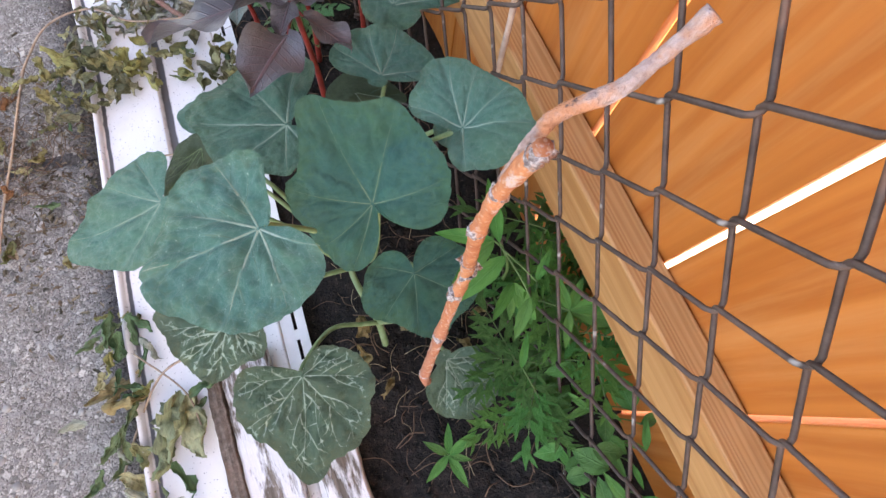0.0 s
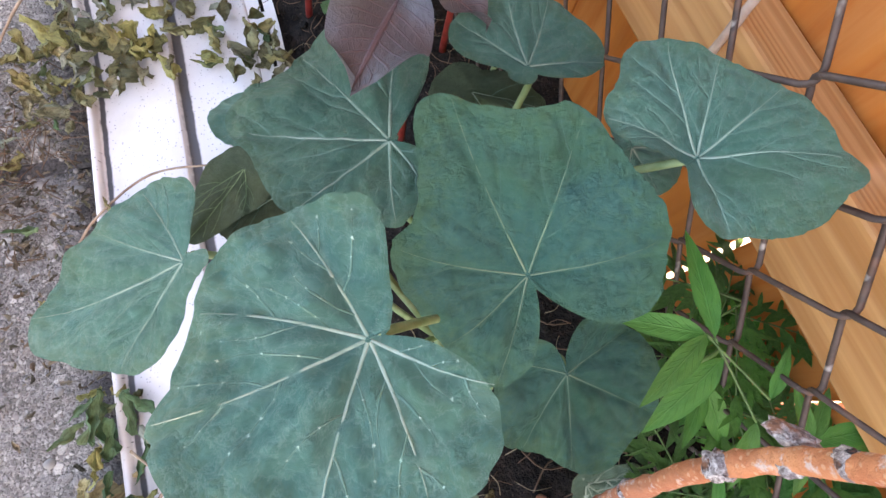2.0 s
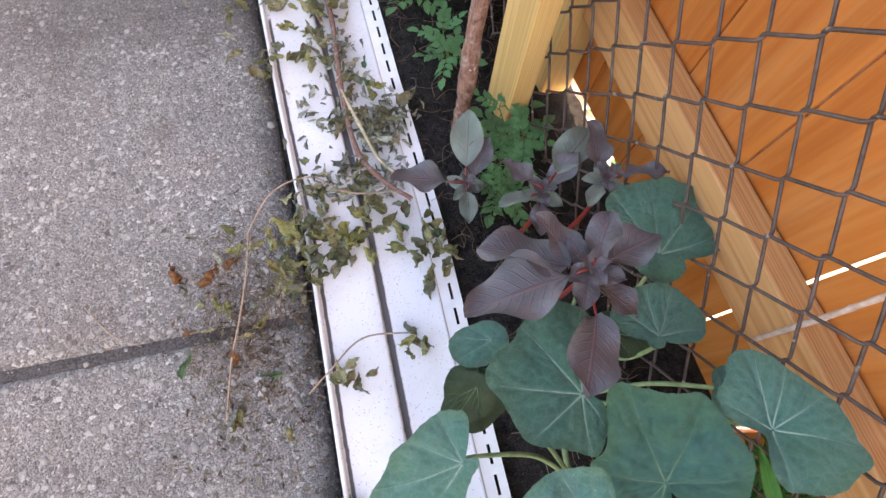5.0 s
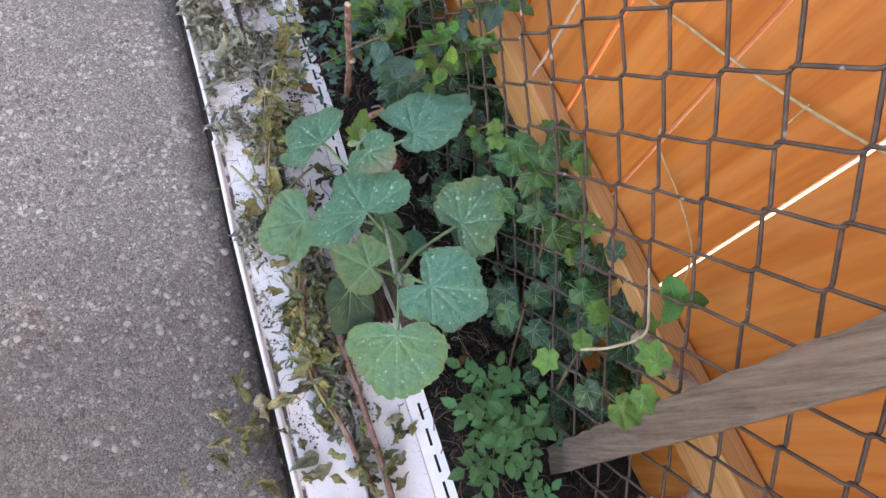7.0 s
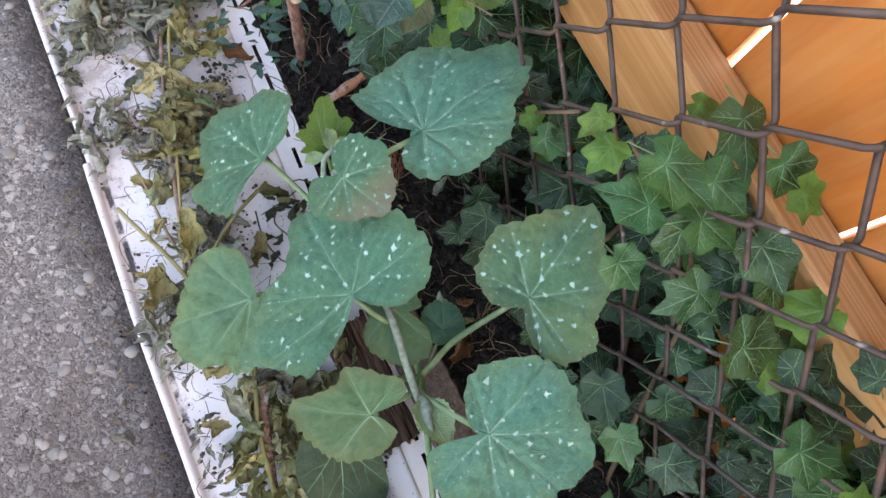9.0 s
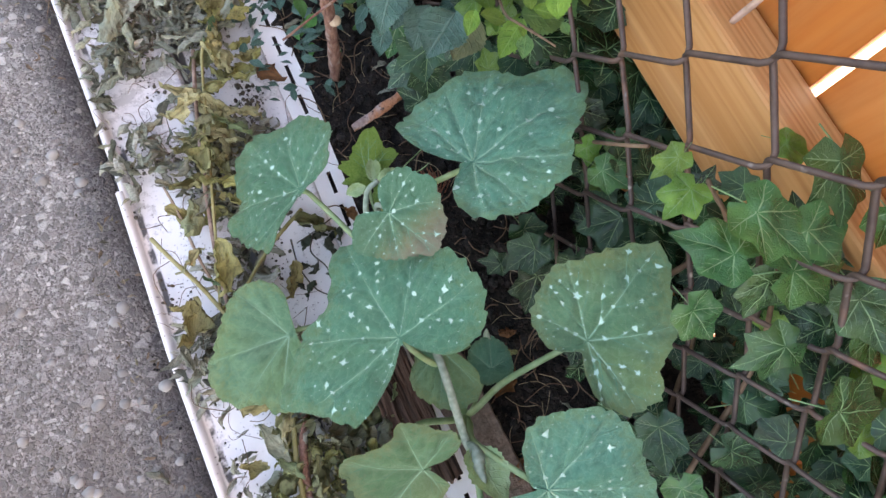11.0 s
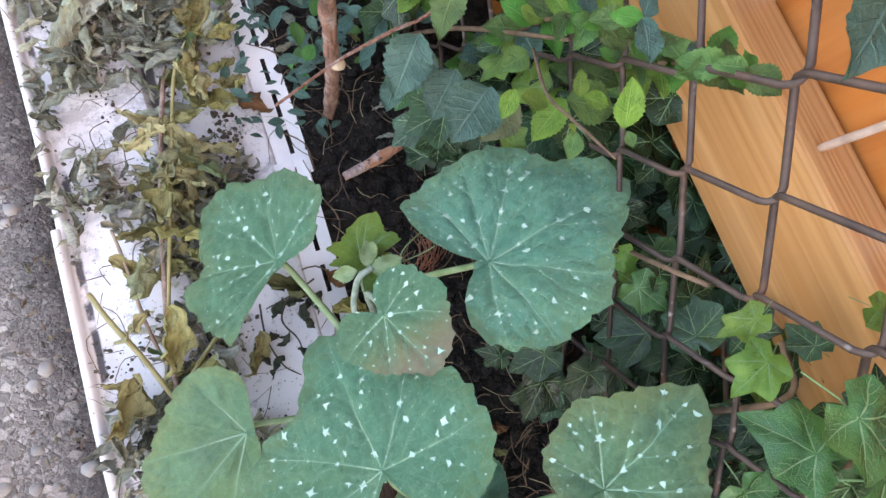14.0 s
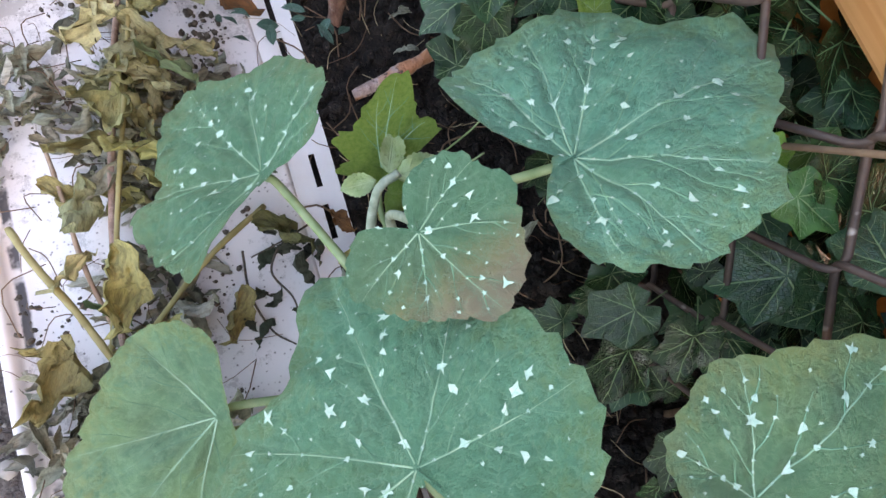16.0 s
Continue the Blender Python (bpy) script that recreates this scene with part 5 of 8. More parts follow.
squash_leaf(second, (0.293, 1.441, 0.100), (0.10, -0.10), 63, (29, 29, 28, 27, 24, 21, 19, 18, 17, 16, 15, 14, 19, 21, 21, 22, 23, 24, 26, 27), (-63, 0, 52,), HUB2[0], blade_mat="squash_green", vein_mat="vein_green", width=0.0006, thick=0.0015)
squash_leaf(second, (0.264, 1.643, 0.130), (-0.33, -1.33), 68, (60, 40, 30, 33, 19, 24, 14, 14, 11, 10, 9, 8, 8, 10, 14, 12, 24, 20, 40, 38), (-26, 0, 14,), HUB2[2], blade_mat="squash_young", vein_mat="vein_green", width=0.0007, thick=0.0018, cup=-0.4)

# furled buds at the shoot tips of the second plant


def furled_bud(at, tip, r, mat, label):
    a, b = Vector(at), Vector(tip)
    line = smooth_path([a, a + (b - a) * 0.35 + Vector((0.003, 0, 0.003)), a + (b - a) * 0.7, b], 5)
    k = len(line)
    radii = [r * (0.35 + 1.0 * math.sin(math.pi * min(1.0, (i / (k - 1)) ** 0.8)) ) if i < k - 1 else r * 0.1 for i in range(k)]
    rng = random.Random(int(r * 1e5))
    v, fc = tube(line, radii, 10, True, 0.16, rng)
    world_part("furled_leaf", v, fc, M[mat], a, second, label)


furled_bud((0.241, 1.4, 0.122), (0.237, 1.372, 0.15), 0.004, "silver_stem", "furled pale green young leaf")
furled_bud((0.262, 1.622, 0.115), (0.276, 1.64, 0.142), 0.006, "squash_young", "furled pale green young leaf")
furled_bud((0.3, 1.455, 0.08), (0.304, 1.475, 0.108), 0.0028, "silver_stem", "small silvery bud")
rng = random.Random(21)
for k in range(3):
    a = Vector((0.262, 1.63, 0.12))
    pts = [a]
    for i in range(22):
        t = i / 22 * 9
        pts.append(a + Vector((0.02 + 0.0022 * i * (0.5 + k * 0.4), (-0.012 + 0.014 * k) * i / 10, 0.01)) + Vector((math.cos(t), 0, math.sin(t))) * 0.003)
    v, fc = tube(smooth_path(pts, 2), 0.0006, 5)
    world_part("tendril", v, fc, M["petiole"], a, second)


# ---- leaves of other plants ----


def ovate(length, width, widest=0.4, fold=0.15, curl=0.2, teeth=0.0, tooth_count=9, rows=14, cols=7, wav=0.0, seed=0, tipness=1.0):
    """Blade along +x with its base at the origin; u runs along it, v from edge to edge."""
    verts, faces, idx = [], [], []
    rng = random.Random(seed)
    ph = rng.uniform(0, 6)

    def half(t):
        a = (t / widest) if t < widest else (1 - t) / (1 - widest)
        a = max(0.0, min(1.0, a))
        w = math.sin(a * math.pi / 2) ** (0.75 if t < widest else 0.9 * tipness)
        return max(0.0004, width / 2 * w * (1 + teeth * (abs((t * tooth_count) % 1 - 0.5) * 2 - 0.5)))

    def surf(t, s, lift=0.0):
        y = half(t) * s
        x = length * t
        z = fold * abs(y) - curl * length * t * t + wav * width * math.sin(t * 9 + ph + (2 if s > 0 else 0)) * abs(s) ** 2 + lift
        return Vector((x, y, z))
    for i in range(rows + 1):
        for j in range(cols + 1):
            verts.append(surf(i / rows, 2 * j / cols - 1))
    w = cols + 1
    for i in range(rows):
        for j in range(cols):
            faces.append((i * w + j, i * w + j + 1, (i + 1) * w + j + 1, (i + 1) * w + j))
            idx.append(0)
    uvs = [(i / rows, 2 * j / cols - 1) for i in range(rows + 1) for j in range(cols + 1)]
    return verts, faces, idx, uvs


def ovate_mesh(name, mats, **shape):
    v, fc, idx, uvs = ovate(**shape)
    return mesh_of(name, v, fc, M[mats], uvs=uvs)


def aim(at, direction, up=(0, 0, 1), size=1.0, twist=0.0):
    """A pose whose x axis runs along the direction and whose z axis leans to up."""
    x = Vector(direction).normalized()
    u = Vector(up)
    y = u.cross(x)
    y = y.normalized() if y.length > 1e-6 else Vector((0, 1, 0))
    z = x.cross(y)
    m = Matrix((x, y, z)).transposed() @ Matrix.Rotation(twist, 3, "X")
    return Matrix.LocRotScale(Vector(at), m.to_quaternion(), Vector((size, size, size)))


def set_leaf(name, me, m, parent, label=""):
    """One leaf of a plant, at a pose of the world."""
    ob = new(name, me)
    ob.parent = parent
    ob.matrix_basis = Matrix.Translation(-ORIGIN[parent.name]) @ m
    return tagged(ob, label)


# crinkled young leaves at the second squash plant's tip
young = ovate_mesh("young_leaf", "squash_tip", length=1.0, width=0.62, widest=0.45, fold=0.5, curl=-0.1, teeth=0.16, tooth_count=8, rows=28, wav=0.12, seed=3)
for at, d, size in (((0.266, 1.631, 0.144), (1.0, 0.05, 0.25), 0.025), ((0.242, 1.394, 0.13), (0.0, -0.85, 0.5), 0.05), ((0.243, 1.396, 0.128), (0.2, -0.8, 0.3), 0.04), ((0.24, 1.396, 0.13), (-0.25, -0.6, 0.4), 0.03), ((0.258, 1.636, 0.135), (-0.7, 0.1, -0.3), 0.02), ((0.264, 1.636, 0.14), (0.4, 0.9, 0.3), 0.022)):
    set_leaf("leaf", young, aim(at, d, (0.1, -0.3, 1), size), second, "small crinkled pale green leaf at the growing tip")

# purple amaranth
AM = [ovate_mesh("amaranth_leaf", "amaranth", length=1.0, width=0.64, widest=0.46, fold=0.36, curl=0.06, wav=0.16, seed=k, tipness=0.8) for k in range(3)]
AG = [ovate_mesh("amaranth_leaf", "amaranth_green", length=1.0, width=0.56, widest=0.46, fold=0.3, curl=0.14, wav=0.1, seed=k, tipness=0.85) for k in range(3)]


def amaranth(base, hub, leaves, label, green=False, low=None):
    ob = thing("amaranth_plant", base, label, "plant", "amaranth plants")
    pts = smooth_path([base, Vector(base) + (Vector(hub) - Vector(base)) * 0.5 + Vector((0.006, -0.004, 0)), hub], 6)
    v, fc = tube(pts, tapered(len(pts), 0.0048, 0.0028), 8)
    world_part("stem", v, fc, M["red_stem"], base, ob, "bright red stem")
    rng = random.Random(int(hub[1] * 1000))
    for k, tip in enumerate(leaves):
        h = Vector(hub) - Vector((0, 0, 0.012 * (k % 3)))
        d = Vector(tip) - h
        ln = d.length
        foot = h + d * (0.26 if green else 0.16)
        v, fc = tube(smooth_path([h, h + d * 0.08 + Vector((0, 0, 0.003)), foot], 4), tapered(9, 0.0024, 0.0015), 6)
        world_part("leaf_stalk", v, fc, M["red_stem"], h, ob)
        me = (AG if green and k % 2 else AM)[k % 3]
        d.z += ln * 0.05
        set_leaf("leaf", me, aim(foot, d, (0.1, 0.45, 1), ln * 0.78, rng.uniform(-0.2, 0.2)), ob)
    if low:  # the lowest leaf, on a longer stalk, lying over a squash leaf
        h, foot, tip = Vector(hub) - Vector((0, 0, 0.03)), Vector(low[0]), Vector(low[1])
        v, fc = tube(smooth_path([h, h.lerp(foot, 0.5) + Vector((0, 0, 0.004)), foot], 5), tapered(11, 0.0024, 0.0015), 6)
        world_part("leaf_stalk", v, fc, M["red_stem"], h, ob)
        set_leaf("leaf", AM[0], aim(foot, tip - foot, (0.05, -0.3, 1), (tip - foot).length * 1.02, 0.0), ob)
    for k in range(10):
        a = k * 2.4 + hub[1] * 9
        set_leaf("leaf", AM[k % 3] if k < 6 or not green else AG[k % 3], aim(Vector(hub) + Vector((0, 0, 0.004 - 0.002 * k)), (math.cos(a), math.sin(a), 0.9 - 0.11 * k), (0, 0, 1), (0.018 + 0.0035 * k) * (1.0 if hub[2] > 0.25 else 0.75), rng.uniform(-0.4, 0.4)), ob)
    return ob


amaranth((0.315, 0.44, 0.0), (0.309, 0.424, 0.3), [(0.154, 0.42, 0.285), (0.197, 0.494, 0.28), (0.273, 0.508, 0.295), (0.36, 0.484, 0.3), (0.408, 0.443, 0.295), (0.356, 0.36, 0.265)],
         "purple amaranth with a red stem and broad dusky leaves", low=((0.294, 0.376, 0.297), (0.2455, 0.305, 0.325)))
amaranth((0.34, 0.575, 0.0), (0.335, 0.567, 0.195), [(0.296, 0.62, 0.2), (0.272, 0.566, 0.195), (0.395, 0.6, 0.21), (0.434, 0.64, 0.2), (0.31, 0.51, 0.19)],
         "smaller amaranth with grey-green leaves and red stem", True)
amaranth((0.262, 0.65, 0.0), (0.258, 0.645, 0.11), [(0.15, 0.677, 0.125), (0.292, 0.752, 0.14), (0.312, 0.705, 0.125), (0.24, 0.58, 0.12)],
         "smaller amaranth with grey-green leaves and red stem", True)
amaranth((0.41, 0.55, 0.0), (0.406, 0.545, 0.24), [(0.475, 0.525, 0.25), (0.363, 0.515, 0.245), (0.41, 0.62, 0.25)],
         "smaller amaranth with grey-green leaves and red stem", True)

# plants at the foot of the wire fence
FR = [ovate_mesh("leaflet", "fresh_broad", length=1.0, width=w, widest=0.38, fold=0.25, curl=0.12, teeth=0.05, tooth_count=11, wav=0.03, seed=k) for k, w in enumerate((0.22, 0.26, 0.28))]
WD = [ovate_mesh("leaflet", "weed_broad", length=1.0, width=w, widest=0.4, fold=0.2, curl=0.15, teeth=0.1, tooth_count=6, wav=0.04, seed=k) for k, w in enumerate((0.45, 0.58, 0.66))]

creeper = thing("box_elder_seedling", (0.44, 0.1, 0.0), "fresh green seedling with pointed leaflets beside the wire fence", "plant")
node = Vector((0.427, 0.112, 0.218))
pts = smooth_path([(0.445, 0.1, 0.0), (0.44, 0.1, 0.14), (0.434, 0.106, 0.19), node], 6)
v, fc = tube(pts, tapered(len(pts), 0.0024, 0.0011), 7)
world_part("stem", v, fc, M["green_stem"], pts[0], creeper)
for k, (foot, tip) in enumerate((((0.425, 0.12, 0.222), (0.443, 0.194, 0.228)), ((0.42, 0.125, 0.222), (0.366, 0.156, 0.222)), ((0.421, 0.124, 0.222), (0.36, 0.097, 0.22)), ((0.427, 0.106, 0.216), (0.358, 0.08, 0.21)), ((0.438, 0.058, 0.2), (0.404, 0.022, 0.19)), ((0.448, 0.07, 0.21), (0.476, 0.096, 0.22)))):
    d = Vector(tip) - Vector(foot)
    set_leaf("leaflet", FR[(0, 2, 1, 2, 2, 1)[k]], aim(foot, d, (-0.2, -0.1, 1), d.length), creeper)
    pts = smooth_path([node, (node + Vector(foot)) / 2 + Vector((0.002, 0, -0.003)), foot], 4) if (node - Vector(foot)).length > 0.004 else [node, Vector(foot) + Vector((0, 0, 0.0015))]
    v, fc = tube(pts, 0.0009, 6)
    world_part("leaf_stalk", v, fc, M["green_stem"], node, creeper)
for k, (c, tips) in enumerate([((0.44, 0.085, 0.16), [(0.425, 0.05, 0.13), (0.402, 0.056, 0.17), (0.45, 0.03, 0.13)]), ((0.475, 0.03, 0.19), [(0.47, 0.065, 0.21), (0.5, 0.055, 0.2), (0.46, -0.005, 0.17), (0.53, -0.01, 0.19), (0.53, 0.02, 0.2)]),
                               ((0.47, 0.1, 0.1), [(0.44, 0.14, 0.1), (0.5, 0.14, 0.12), (0.5, 0.08, 0.11)])]):
    pts = smooth_path([(0.445, 0.09, 0.04 + 0.03 * k), (Vector((0.445, 0.09, 0.06 + 0.03 * k)) + Vector(c)) / 2, c], 5)
    v, fc = tube(pts, 0.0012, 6)
    world_part("leaf_stalk", v, fc, M["green_stem"], pts[0], creeper)
    for q, tip in enumerate(tips):
        d = Vector(tip) - Vector(c)
        set_leaf("leaflet", FR[(q + k) % 3], aim(c, d, (-0.3, -0.1, 1), d.length * 1.1), creeper)


def frond(pairs, length, leaf_len, leaf_w, lobed, seed, teeth=0.12):
    """A feathered leaf along +x: leaflets in pairs on a thin stalk, all one mesh."""
    rng = random.Random(seed)
    verts, faces, idx, uvs = [], [], [], []

    def take(v, fc, ix, uv=None):
        o = len(verts)
        verts.extend(v)
        uvs.extend(uv or [(0.0, 0.0)] * len(v))
        faces.extend(tuple(i + o for i in q) for q in fc)
        idx.extend(ix)
    spine = [Vector((length * t, 0, -0.18 * length * t * t)) for t in np.linspace(0, 1, 9)]
    v, fc = tube(spine, tapered(9, 0.0013, 0.0006), 5)
    take(v, fc, [1] * len(fc))
    for k in range(pairs + 1):
        t = 0.22 + 0.78 * k / pairs
        c = Vector((length * t, 0, -0.18 * length * t * t))
        sides = (0,) if k == pairs else (-1, 1)
        for s in sides:
            ang = 0.0 if s == 0 else s * rng.uniform(0.75, 1.1)
            ln = leaf_len * (1 - 0.45 * abs(t - 0.6)) * rng.uniform(0.85, 1.1) * (1.25 if s == 0 else 1)
            sub = [(ang, c, ln, leaf_w)]
            if lobed:
                for q in (0.45,):
                    for s2 in (-1, 1):
                        sub.append((ang + s2 * 0.75, c + Vector((math.cos(ang), math.sin(ang), 0)) * ln * q, ln * 0.6, leaf_w * 0.8))
            for a, at, l2, w2 in sub:
                v, fc, ix, uv = ovate(l2, l2 * w2, 0.42, 0.2, 0.22, teeth, 5, 8, 4, 0.05, rng.randint(0, 99))
                m = Matrix.Translation(at) @ Matrix.Rotation(a, 4, "Z") @ Matrix.Rotation(rng.uniform(-0.3, 0.3), 4, "X")
                take([m @ p for p in v], fc, ix, uv)
    return verts, faces, idx, uvs


def frond_mesh(name, mats, *shape, **more):
    v, fc, ix, uvs = frond(*shape, **more)
    return mesh_of(name, v, fc, [M[m] for m in mats], ix, uvs=uvs)


RAG = [frond_mesh("feathered_leaf", ("fresh" if k == 1 else "weed", "green_stem"), 4, 0.08, 0.038, 0.3, True, 40 + k) for k in range(3)]
TOM = [frond_mesh("feathered_leaf", ("tomato", "green_stem"), 3, 0.06, 0.029, 0.6, False, 50 + k, teeth=0.25) for k in range(3)]


def frond_plant(name, base, tops, meshes, label, rng, size=1.0, lean=(-0.3, 0, 1), spread=5, mat="green_stem"):
    ob = thing(name, base, label, "plant", "weeds in the bed")
    for top in tops:
        t = Vector(top)
        pts = smooth_path([base, (Vector(base) + t) / 2 + Vector((rng.uniform(-0.008, 0.008), rng.uniform(-0.008, 0.008), 0.01)), t], 6)
        v, fc = tube(pts, tapered(len(pts), 0.0019, 0.0009), 6)
        world_part("stem", v, fc, M[mat], base, ob)
        off = rng.uniform(0, 6)
        for k in range(spread):
            a = off + 2 * math.pi * k / spread + rng.uniform(-0.3, 0.3)
            s = pts[-1 - (k % 4)]
            set_leaf("leaf", meshes[k % len(meshes)], aim(s, (math.cos(a), math.sin(a), rng.uniform(0.05, 0.5)), lean, size * rng.uniform(0.75, 1.1), rng.uniform(-0.3, 0.3)), ob)
    return ob


rng = random.Random(61)
frond_plant("ragweed_plant", (0.42, -0.01, 0.0), [(0.42, 0.0, 0.11), (0.45, -0.01, 0.13), (0.415, -0.045, 0.09)], RAG, "green ragweed with feathered leaves beside the wire fence", rng, 0.95, spread=4)
frond_plant("ragweed_plant", (0.5, 0.12, 0.0), [(0.505, 0.13, 0.16), (0.49, 0.09, 0.12)], RAG, "dark green ragweed growing behind the wire fence", rng, 1.0, spread=4)
frond_plant("ragweed_plant", (0.49, 0.02, 0.0), [(0.5, 0.0, 0.15), (0.5, 0.05, 0.12)], RAG, "dark green ragweed growing behind the wire fence", rng, 0.9)
frond_plant("tomato_seedling", (0.33, 1.13, 0.0), [(0.31, 1.14, 0.07), (0.33, 1.19, 0.08), (0.36, 1.1, 0.08), (0.3, 1.09, 0.06)], TOM, "small tomato seedling with lobed green leaves", rng, 1.0, spread=5)
frond_plant("tomato_seedling", (0.33, 0.93, 0.0), [(0.32, 0.93, 0.06), (0.33, 0.99, 0.05)], TOM, "small tomato seedling with lobed green leaves", rng, 0.9)
frond_plant("tomato_seedling", (0.36, 0.73, 0.0), [(0.368, 0.735, 0.06), (0.34, 0.69, 0.05), (0.37, 0.79, 0.07), (0.39, 0.72, 0.08)], TOM, "small tomato seedling with lobed green leaves", rng, 0.9)
frond_plant("tomato_seedling", (0.31, 0.62, 0.0), [(0.315, 0.64, 0.06), (0.35, 0.63, 0.05)], TOM, "small tomato seedling with lobed green leaves", rng, 0.8)

# broad weeds low behind the mesh
broad = thing("broad_leaf_weed", (0.46, -0.13, 0.0), "bright green broad-leaved weeds at the wire fence", "plant", "weeds in the bed")
for k in range(70):
    c = Vector((rng.uniform(0.41, 0.52), rng.uniform(-0.3, 0.0), rng.uniform(0.05, 0.15)))
    a = rng.uniform(0, 6.28)
    set_leaf("leaf", (WD + FR)[k % 6], aim(c, (math.cos(a), math.sin(a), rng.uniform(-0.2, 0.4)), (-0.3, -0.1, 1), rng.uniform(0.025, 0.048)), broad)
    if k % 2 == 0:
        v, fc = tube(smooth_path([(c.x + 0.01, c.y, 0.0), (c.x + 0.008, c.y, c.z * 0.6), c], 4), 0.0011, 5)
        world_part("stem", v, fc, M["green_stem"], c, broad)
set_leaf("leaf", FR[2], aim((0.45, -0.06, 0.1), (-1, 0.05, -0.1), (0, -0.3, 1), 0.085), broad)

pepper = thing("pepper_seedling", (0.3, -0.07, 0.0), "small pepper seedling with glossy green leaves in the soil", "plant")
v, fc = tube(smooth_path([(0.3, -0.075, -0.005), (0.302, -0.07, 0.03), (0.304, -0.07, 0.05)], 5), 0.0013, 6)
world_part("stem", v, fc, M["green_stem"], (0.3, -0.07, 0), pepper)
for k, (a, l) in enumerate(((1.2, 0.038), (2.3, 0.036), (3.6, 0.042), (4.9, 0.044), (5.7, 0.03), (0.3, 0.045))):
    set_leaf("leaf", FR[2], aim((0.304, -0.07, 0.045 + 0.002 * k), (math.cos(a), math.sin(a), 0.15), (0, 0, 1), l), pepper)

# ---- ivy ----


def ivy_mesh(name, mats, seed, depth=0.34):
    """Five-lobed ivy leaf, 1 long, stalk end at the origin, tip along +x."""
    rng = random.Random(seed)
    lobes = [(0.0, rng.uniform(0.98, 1.12)), (0.84 + rng.uniform(-0.1, 0.1), 0.76 + rng.uniform(-0.06, 0.08)), (-0.84 + rng.uniform(-0.1, 0.1), 0.76 + rng.uniform(-0.06, 0.08)), (1.85, 0.56), (-1.85, 0.53)]
    ph, bow, fold = rng.uniform(0, 6), rng.uniform(-0.3, 0.05), rng.uniform(-0.6, 1.2)

    corners = []
    for at_, size in sorted(lobes):
        corners.append((at_, size * rng.uniform(0.68, 0.74)))
    tips = list(corners)
    for (a0, r0), (a1, r1) in zip(tips, tips[1:]):
        corners.append(((a0 + a1) / 2 + (0.06 if a0 + a1 < 0 else -0.06), min(r0, r1) * (1.2 - depth)))
    corners += [(-2.75, 0.3), (2.75, 0.3), (-math.pi, 0.13), (math.pi, 0.13)]
    corners.sort()

    def radius(a):
        for (a0, r0), (a1, r1) in zip(corners, corners[1:]):
            if a0 <= a <= a1:
                r = r0 * r1 * math.sin(a1 - a0) / (r0 * math.sin(a - a0) + r1 * math.sin(a1 - a))
                return r * (1 + 0.03 * math.sin(math.pi * (a - a0) / (a1 - a0)) + 0.02 * noise.noise(Vector((a * 4, ph, 1))))
        return 0.13

    def at(r, a, lift=0.0):
        z = bow * r * r + 0.13 * fold * abs(r * math.sin(a)) + 0.06 * math.sin(2 * a + ph) * r + lift + 0.06 * noise.noise(Vector((r * math.cos(a) * 4, r * math.sin(a) * 4, ph)))
        for q, size in lobes:
            d = abs((a - q + math.pi) % (2 * math.pi) - math.pi)
            if d < 1.2:
                z -= 0.011 * math.exp(-(r * math.sin(d) / 0.035) ** 2) * min(1, r * 5)
        return Vector((0.08 + r * math.cos(a), r * math.sin(a), z))
    rings, sides = 6, 80
    verts, faces, idx = [at(0, 0)], [], []
    for i in range(1, rings + 1):
        for k in range(sides):
            a = -math.pi + 2 * math.pi * k / sides
            verts.append(at(radius(a) * i / rings, a))
    for k in range(sides):
        faces.append((0, 1 + k, 1 + (k + 1) % sides))
    for i in range(rings - 1):
        for k in range(sides):
            a, b = 1 + i * sides + k, 1 + i * sides + (k + 1) % sides
            faces.append((a, a + sides, b + sides, b))
    idx = [0] * len(faces)
    for lobe, size in lobes:
        lines = [[(radius(lobe) * t, lobe) for t in np.linspace(0.02, 0.92, 8)]]
        for s in (0.3, 0.52, 0.72):
            for side in (-1, 1):
                r0 = radius(lobe) * s
                pts = []
                for q in np.linspace(0, 1, 4):
                    x, y = r0 * math.cos(lobe) + q * 0.24 * size * math.cos(lobe + side * (0.85 - 0.3 * q)), r0 * math.sin(lobe) + q * 0.24 * size * math.sin(lobe + side * (0.85 - 0.3 * q))
                    r, a = math.hypot(x, y), math.atan2(y, x)
                    if r < radius(a) * 0.95:
                        pts.append((r, a))
                if len(pts) > 1:
                    lines.append(pts)
        for q, line in enumerate(lines):
            o = len(verts)
            for e, (r, a) in enumerate(line):
                w = (0.0095 if q == 0 else 0.0033) * (1 - 0.7 * e / len(line))
                da = w / max(r, 0.05)
                verts += [at(r, a - da, 0.006), at(r, a + da, 0.006)]
            for e in range(len(line) - 1):
                faces.append((o + 2 * e, o + 2 * e + 1, o + 2 * e + 3, o + 2 * e + 2))
                idx.append(1)
    v, fc = tube([(0.08, 0, -0.004), (-0.1, 0.02, -0.05), (-0.35, 0.03, -0.2)], 0.009, 5)
    o = len(verts)
    verts += v
    faces += [tuple(i + o for i in q) for q in fc]
    idx += [1] * len(fc)
    return mesh_of(name, verts, faces, [M[m] for m in mats], idx)


